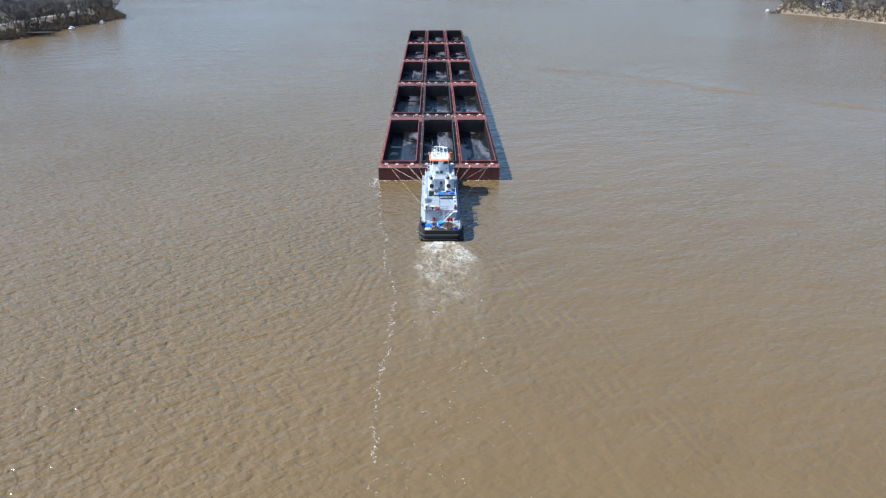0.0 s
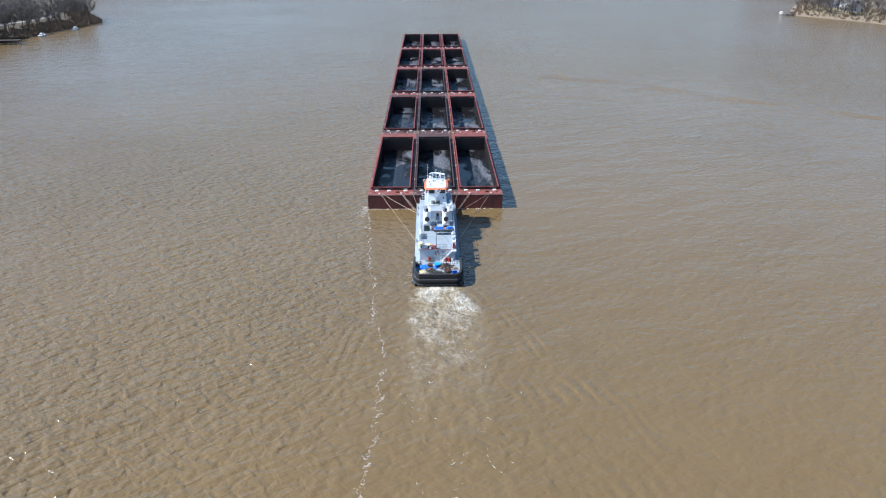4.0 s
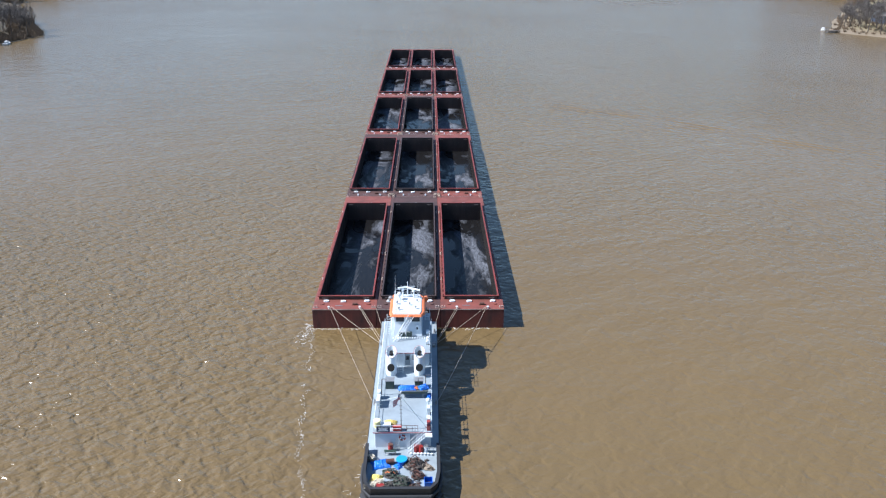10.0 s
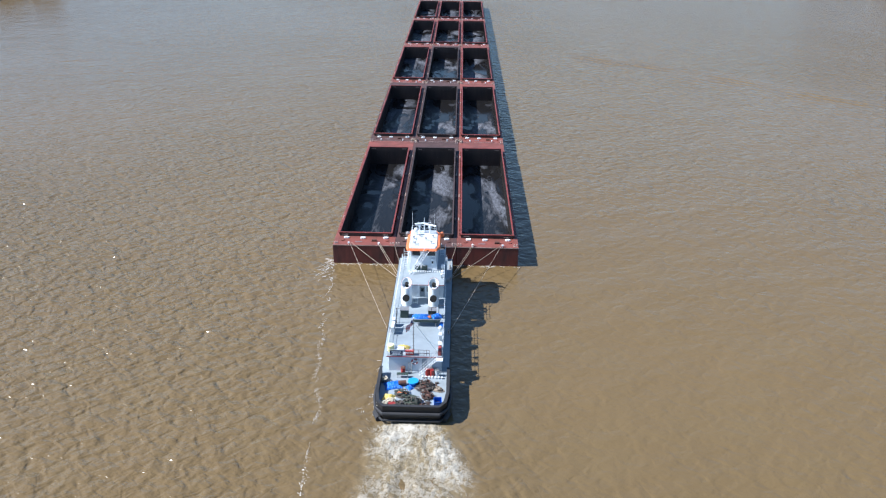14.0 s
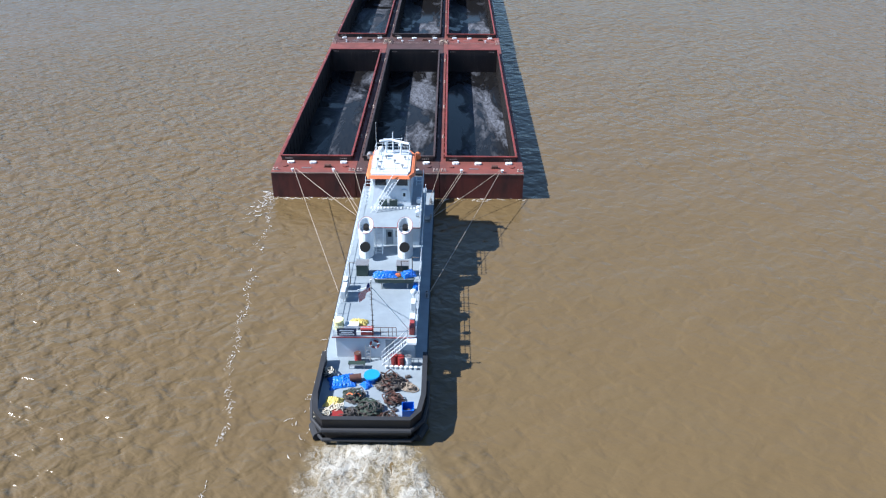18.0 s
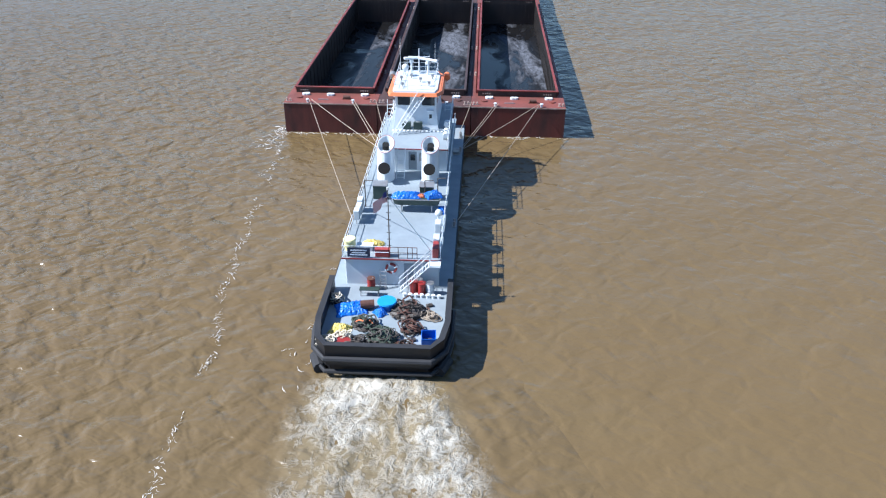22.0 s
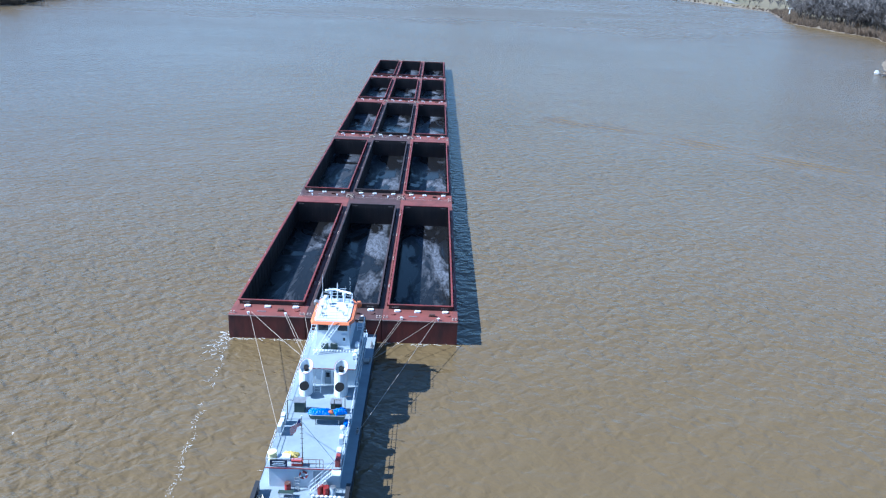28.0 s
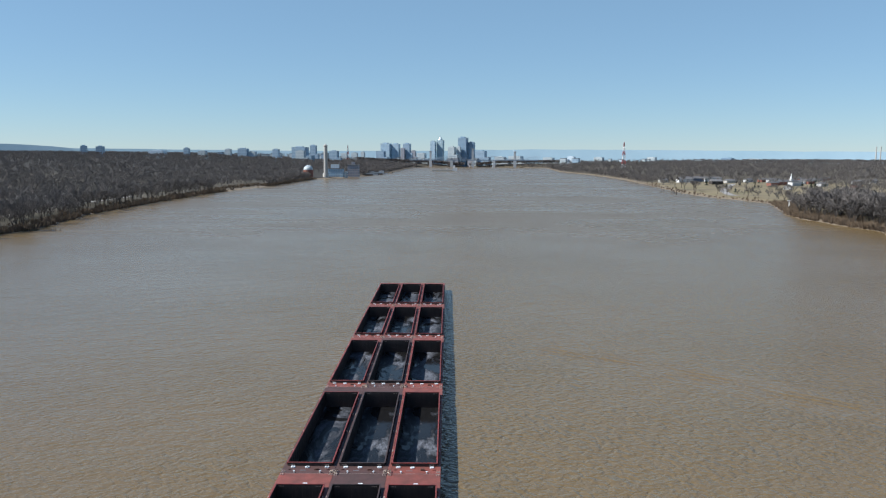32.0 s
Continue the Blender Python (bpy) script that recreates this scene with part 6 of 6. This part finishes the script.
STEELWORK = plain_noise("blue_grey_bridge_paint", (0.3, 0.36, 0.42), (0.24, 0.29, 0.34), 0.02, 0.6)
br = thing("truss_bridge", "long grey steel bridge with four towers over the river", "bridge")
br.matrix_basis = Matrix.Translation(far_place(2.51, 4600)) @ Matrix.Scale(1.28, 4)
part("deck", box(mesh(), -330, 250, -8, 8, 30, 34), STEELWORK, br)
for x in (-235, -140, -45, 50, 145):
    tall = 81 if x == -45 else 70 if x in (-235, 145) else 0
    part("pier", box(mesh(), x - 6, x + 6, -10, 10, -5, 30), SIDING, br)
    if tall:
        for dy in (-8, 6):
            part("pylon", box(mesh(), x - 4.5, x + 4.5, dy, dy + 2.5, 34, tall), SIDING, br)
        part("pylon_cap", box(mesh(), x - 5.5, x + 5.5, -9, 9.5, tall, tall + 3), SIDING, br)
for x in range(-320, 250, 20):
    z = 42 + 7 * math.cos((x + 140) * math.pi / 95)
    z2 = 42 + 7 * math.cos((x + 160) * math.pi / 95)
    part("truss_chord", rod(mesh(), (x, -7, z), (x + 20, -7, z2), 0.9, 5), STEELWORK, br)
    part("truss_web", rod(mesh(), (x, -7, 34), (x, -7, z), 0.6, 5), STEELWORK, br)
    part("truss_diagonal", rod(mesh(), (x, -7, 34), (x + 20, -7, z2), 0.5, 5), STEELWORK, br)

sp = thing("standpipe_tower", "tall pale round water tower on the shore", "tower")
part("shaft", rod(mesh(), (0, 0, -4), (0, 0, 92), 6.2, 18, 5.2), CONCRETE, sp)
part("gallery", rod(mesh(), (0, 0, 92), (0, 0, 94), 6.4, 18, 6.2), CONCRETE, sp)
part("cap", rod(mesh(), (0, 0, 94), (0, 0, 98), 5.2, 18, 1.4), CONCRETE, sp)
part("plinth", rod(mesh(), (0, 0, -4), (0, 0, 14), 9, 18, 8.4), CONCRETE, sp)
sp.matrix_basis = Matrix.Translation(far_place(-8.71, 2310))
dm = thing("domed_hall", "pale dome above the waterside trees", "hall")
bm = mesh()
bmesh.ops.create_uvsphere(bm, u_segments=20, v_segments=10, radius=14)
part("dome", bm, HAZY_FACADES["c"], dm)
part("drum", rod(mesh(), (0, 0, -40), (0, 0, 1), 14, 20), BRICK, dm)
dm.matrix_basis = Matrix.Translation(far_place(-9.94, 2290)) @ pose(0, 0, 24)
bh = thing("waterworks", "dark brick waterworks at the river edge", "building")
part("wall", box(mesh(), -17, 17, -12, 12, -4, 36), HAZY_FACADES["r"], bh)
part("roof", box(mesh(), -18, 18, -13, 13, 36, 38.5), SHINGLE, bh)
part("turret", box(mesh(), -6, 4, -5, 5, 38.5, 46), HAZY_FACADES["r"], bh)
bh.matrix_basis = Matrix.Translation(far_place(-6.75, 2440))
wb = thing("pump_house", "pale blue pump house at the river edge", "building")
part("wall", box(mesh(), -22, 22, -12, 12, -4, 26), HAZY_FACADES["g"], wb)
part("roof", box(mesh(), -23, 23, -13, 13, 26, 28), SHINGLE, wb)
part("upper_storey", box(mesh(), -14, 10, -8, 8, 28, 39), HAZY_FACADES["w"], wb)
part("annex", box(mesh(), 23, 34, -8, 8, -4, 18), HAZY_FACADES["c"], wb)
wb.matrix_basis = Matrix.Translation(far_place(-8.0, 2390))
for k in range(4):
    t = thing("far_dock", "white moored barge by the far shore", "barge", "far moored barges")
    part("hull", box(mesh(), -18, 18, -4, 4, -1, 4), SIDING if k % 2 else TIMBER, t)
    part("house", box(mesh(), -12, 6, -3, 3, 4, 8 + 4 * (k % 2)), SIDING, t)
    t.matrix_basis = Matrix.Translation(far_place(-5.75 + k * 0.35, 2640 + k * 60)) @ pose(0, 0, 0.5, 0, 0, 3 * k)
ft = thing("distant_tow", "small pale tow of barges far up the river", "barge")
part("barges", box(mesh(), -62, 24, -9, 9, -1, 8), CONCRETE, ft)
part("pushboat", box(mesh(), 26, 44, -6, 6, -1, 16), SIDING, ft)
part("wheelhouse", box(mesh(), 28, 36, -4, 4, 16, 26), SIDING, ft)
ft.matrix_basis = Matrix.Translation(far_place(-0.07, 3400))

# red and white lattice mast and two far chimneys
lm = thing("lattice_mast", "tall red and white lattice radio mast", "mast")
H, N = 120, 7
for k in range(N):
    z0, z1 = H * k / N, H * (k + 1) / N
    a0, a1 = 8 * (1 - k / N) + 1.2, 8 * (1 - (k + 1) / N) + 1.2
    bm = mesh()
    c0 = [(-a0, -a0), (a0, -a0), (a0, a0), (-a0, a0)]
    c1 = [(-a1, -a1), (a1, -a1), (a1, a1), (-a1, a1)]
    for i in range(4):
        rod(bm, (*c0[i], z0), (*c1[i], z1), 0.7, 5)
        rod(bm, (*c0[i], z0), (*c1[(i + 1) % 4], z1), 0.45, 4)
        rod(bm, (*c0[(i + 1) % 4], z0), (*c1[i], z1), 0.45, 4)
    part("mast_section", bm, (RED_TRIM, SIDING)[k % 2], lm, ("red section", "white section")[k % 2])
lm.matrix_basis = Matrix.Translation(far_place(12.44, 3250)) @ pose(0, 0, 2)
copy_thing(lm, Matrix.Translation(far_place(-7.15, 4560)) @ pose(0, 0, 2))
for b in (28.17, 28.42):
    t = thing("far_chimney", "pale slender power station chimney", "chimney", "far chimneys")
    part("shaft", rod(mesh(), (0, 0, -4), (0, 0, 116), 3.6, 12, 2.4), CONCRETE, t)
    part("rim", rod(mesh(), (0, 0, 116), (0, 0, 119), 2.9, 12), CONCRETE, t)
    t.matrix_basis = Matrix.Translation(far_place(b, 4450))


def make_hills():
    """Low wooded ridge along the horizon, all round."""
    bm = mesh()
    last = None
    n = 300
    for i in range(n + 1):
        a = i / n * 360 - 180
        p = far_place(a, 4930)
        h = 96 + 8 * noise.noise(Vector((a * 0.05, 0, 0))) + 5 * noise.noise(Vector((a * 0.4, 1, 0)))
        if -36 < a < -25:
            h += 24 * max(0, 1 - abs(a + 30.8) / 5.0) ** 0.4
        if 0 < a < 36:
            h += 6
        q = (bm.verts.new((p.x * 0.985, p.y * 0.985, -6)), bm.verts.new((p.x, p.y, h)))
        if last:
            bm.faces.new((last[0], q[0], q[1], last[1]))
        last = q
    ob = part("backdrop", bm, HAZY_HILL)
    tagged(ob, "wooded ridge along the horizon, haze-blue and faintly glowing", "hills", kind="structure")


# Distance haze is put into the ridge as blue colour and a faint glow.
HAZY_HILL = plain_noise("hazy_far_ridge", (0.2, 0.29, 0.34), (0.23, 0.32, 0.37), 0.004, 0.95)
bsdf(HAZY_HILL).inputs["Emission Color"].default_value = (0.33, 0.46, 0.56, 1)
bsdf(HAZY_HILL).inputs["Emission Strength"].default_value = 0.12
make_hills()

# ---- wake ----
def wake_height(x, y):
    """Height and froth of the stirred water astern, at x across and y along the tow."""
    s = -44.3 - y
    if s < -8:
        return -0.2, 0.0
    half = 3.8 + 2.4 * (1 - math.exp(-max(s, 0) / 8)) + 0.045 * max(s, 0)
    ax = abs(x - 0.3 - min(1.0, max(s, 0) * 0.1))
    core = math.exp(-((ax / half) ** 4))
    start = min(1, max(0, (s + 0.6) / 1.2))
    fade = math.exp(-max(s, 0) / 24)
    boil = noise.fractal(Vector((x * 0.55, y * 0.4, 1.7)), 0.7, 2.2, 4)
    h = core * start * (0.24 * fade + 0.1 * math.exp(-s / 60)) * (0.5 + boil)
    wob = 2.4 * noise.noise(Vector((x * 0.05, y * 0.06, 4.0))) + 0.9 * noise.noise(Vector((x * 0.18, y * 0.16, 7.0)))
    far = max(s, 0)
    for side in (1, -1):   # crests that spread from both quarters of the stern
        xs = side * (x - 0.3)
        win = math.exp(-((xs - half - 2 - 0.3 * far) / (3.5 + 0.17 * far)) ** 2) * min(1, max(0, s + 3) / 10)
        ph = (xs - half - 0.26 * s + wob + 0.004 * (xs - half) ** 2) * 2 * math.pi / (1.9 + 0.012 * far)
        patchy = min(1.2, max(0.0, 0.2 + 2.0 * noise.noise(Vector((x * 0.17, y * 0.13, 12.0 + side)))))
        h += 0.053 * (1 + min(far, 60) / 45) * win * patchy * math.exp(-far / 80) * (math.sin(ph) + 0.3 * math.sin(2 * ph + 1))
    h += 0.05 * noise.noise(Vector((x * 0.35, y * 0.3, 9.0))) * math.exp(-((ax / (half * 1.8)) ** 2))
    froth = core * start * (0.56 * math.exp(-(max(s, 0) / 13) ** 1.2) + 0.42 * math.exp(-max(s, 0) / 22)) + 1.2 * max(0, h - 0.03) * (1 - core) * math.exp(-max(s, 0) / 30)
    return h, froth


def make_wake():
    ys = np.concatenate([np.arange(-44, -85, -0.42), np.arange(-85, -150, -0.8), np.arange(-150, -215, -1.6)])
    us = np.linspace(-1, 1, 191)
    verts, froth, faces = [], [], []
    for y in ys:
        wide = 11 + 0.5 * (-44 - y)
        for u in us:
            x = 0.3 + u * wide
            h, f = wake_height(x, y)
            edge = min(1, (1 - abs(u)) * 4, (y + 215) / 40)
            verts.append((x, y, 0.05 * edge + h * edge - 0.06 * (1 - edge)))
            froth.append(f * edge)
    n = len(us)
    for i in range(len(ys) - 1):
        for j in range(n - 1):
            a = i * n + j
            faces.append((a, a + n, a + n + 1, a + 1))
    me = bpy.data.meshes.new("wake")
    me.from_pydata(verts, [], faces)
    me.attributes.new("froth", "FLOAT", "POINT").data.foreach_set("value", froth)
    me.materials.append(CHURNED)
    me.shade_smooth()
    ob = tagged(new("wake", me), "churned brown water with white propeller froth", "wake", kind="stuff")
    TOW.append(ob)


make_wake()


def make_flecks():
    """The thin broken line of foam trailing from the port barge corner, and froth along the hulls."""
    rng = random.Random(5)
    line = [(-16.0, 0), (-15.2, -10), (-14.5, -21), (-13.5, -32), (-11.6, -44), (-11.8, -52), (-11.2, -58), (-9.0, -66), (-8.4, -72), (-9.0, -80), (-8.6, -90), (-9.6, -98), (-9.8, -108), (-9.0, -118), (-8.6, -128)]
    bm = mesh()

    def fleck(x, y, r):
        n = rng.randint(5, 8)
        z = 0.06 + rng.random() * 0.05
        turn, long = rng.random() * 6.28, 0.5 + 1.6 * rng.random()
        ring = []
        for i in range(n):
            a = i * 6.283 / n
            q = r * (0.55 + 0.75 * rng.random())
            px, py = math.cos(a) * q * long, math.sin(a) * q
            ring.append(bm.verts.new((x + px * math.cos(turn) - py * math.sin(turn), y + px * math.sin(turn) + py * math.cos(turn), z)))
        top = bm.verts.new((x, y, z + r * 0.3))
        for i in range(n):
            bm.faces.new((ring[i], ring[(i + 1) % n], top))
    def strand(x, y, length, wide, heading):
        """A thin meandering thread of foam lying on the water."""
        last = None
        n = max(3, int(length / 0.14))
        z = 0.05 + 0.03 * rng.random()
        for i in range(n + 1):
            heading += rng.gauss(0, 0.45)
            w = wide * (0.25 + rng.random()) * math.sin(math.pi * (i + 0.4) / (n + 0.8))
            sx, sy = -math.sin(heading) * w, math.cos(heading) * w
            q = (bm.verts.new((x - sx, y - sy, z)), bm.verts.new((x, y, z + w * 0.4)), bm.verts.new((x + sx, y + sy, z)))
            if last:
                bm.faces.new((last[0], q[0], q[1], last[1]))
                bm.faces.new((last[1], q[1], q[2], last[2]))
            last = q
            x, y = x + math.cos(heading) * 0.14, y + math.sin(heading) * 0.14

    for (x0, y0), (x1, y1) in zip(line, line[1:]):
        d = math.hypot(x1 - x0, y1 - y0)
        for _ in range(int(d * 5)):
            k = rng.random()
            y = y0 + (y1 - y0) * k
            x = x0 + (x1 - x0) * k + 0.9 * noise.noise(Vector((0, y * 0.3, 0))) + 0.9 * noise.noise(Vector((0, y * 0.8, 2)))
            gap = noise.noise(Vector((5, y * 0.16, 0)))
            if gap > -0.28:
                w = 0.1 + 0.35 * max(0, gap)
                strand(x + rng.gauss(0, w * 0.6), y + rng.gauss(0, 0.3), rng.uniform(0.14, 0.5), 0.01 + 0.028 * rng.random() ** 2, rng.choice((1.57, -1.57)) + rng.gauss(0, 0.5))
                if rng.random() < 0.5:
                    fleck(x + rng.gauss(0, w), y + rng.gauss(0, 0.3), 0.02 + 0.06 * rng.random() ** 2)
    for _ in range(420):   # last streaks of froth drifting far astern
        s = 22 + 95 * rng.random() ** 1.6
        strand(rng.gauss(1.0, 3.0 + 0.03 * s), -44.3 - s, rng.uniform(0.3, 1.4), 0.012 + 0.03 * rng.random() ** 2, rng.choice((1.57, -1.57)) + rng.gauss(0, 0.8))
    for _ in range(70):   # broken water at the port corner of the barges
        k = rng.random() ** 1.5
        strand(-16.2 - k * 1.6 + rng.gauss(0, 0.5), 1.5 - k * 7 + rng.gauss(0, 0.8), rng.uniform(0.3, 1.3), 0.015 + 0.06 * rng.random() ** 2, rng.gauss(-2.2, 0.7))
    for _ in range(150):   # along the barge sterns
        x = rng.uniform(-16, 16)
        if abs(x) > 4.9:
            strand(x, -0.12 - abs(rng.gauss(0, 0.25)), rng.uniform(0.3, 1.2), 0.015 + 0.04 * rng.random(), rng.choice((0, 3.14)) + rng.gauss(0, 0.25))
    for _ in range(24):   # along the towboat's port side
        y = rng.uniform(-46, -30)
        strand(-4.7 - abs(rng.gauss(0, 0.7)) * (-y - 28) / 14, y, rng.uniform(0.3, 1.1), 0.01 + 0.03 * rng.random(), -1.57 + rng.gauss(0, 0.5))
    ob = part("foam_flecks", bm, FOAM)
    tagged(ob, "thin broken line of white foam on brown water", "foam", kind="stuff")
    TOW.append(ob)


FOAM = material("foam", (0.62, 0.6, 0.55), 0.7)
make_flecks()


def make_bow_wave():
    """Long low crests that run out from the starboard bow of the tow."""
    a, b = Vector((44, 188)), Vector((180, 66))
    along = (b - a).normalized()
    out = Vector((-along.y, along.x))
    us, ws = np.linspace(0, (b - a).length, 190), np.linspace(-13, 13, 61)
    verts, faces, n = [], [], len(ws)
    for i, u in enumerate(us):
        for w in ws:
            p = a + along * float(u) + out * float(w)
            bend = 2.5 * noise.noise(Vector((u * 0.02, 0, 3.0))) + 0.7 * noise.noise(Vector((u * 0.1, w * 0.1, 8.0)))
            patchy = min(1.0, max(0.1, 0.5 + 1.5 * noise.noise(Vector((u * 0.045, w * 0.12, 5.0)))))
            edge = min(1.0, (13 - abs(w)) / 3, u / 20, (us[-1] - u) / 25)
            q = w + bend
            h = 0.15 * patchy * math.exp(-(q / 6.5) ** 2) * (math.sin(q * 2 * math.pi / 3.6) + 0.3 * math.sin(q * 4 * math.pi / 3.6 + 0.8))
            verts.append((p.x, p.y, (0.05 + h) * edge - 0.06 * (1 - edge)))
    for i in range(len(us) - 1):
        for j in range(n - 1):
            k = i * n + j
            faces.append((k, k + n, k + n + 1, k + 1))
    me = bpy.data.meshes.new("bow_wave")
    me.from_pydata(verts, [], faces)
    me.materials.append(WATER)
    me.shade_smooth()
    if me.polygons[0].normal.z < 0:
        me.flip_normals()
    TOW.append(tagged(new("bow_wave", me), "long low wave crests on brown water", "waves", kind="stuff"))


make_bow_wave()


def motions():
    for ob in TOW:
        m = ob.matrix_basis.copy()
        walk(ob, [(t, tow_pose(t, m)) for t in (0, 8, 16, 24, 32)])


motions()
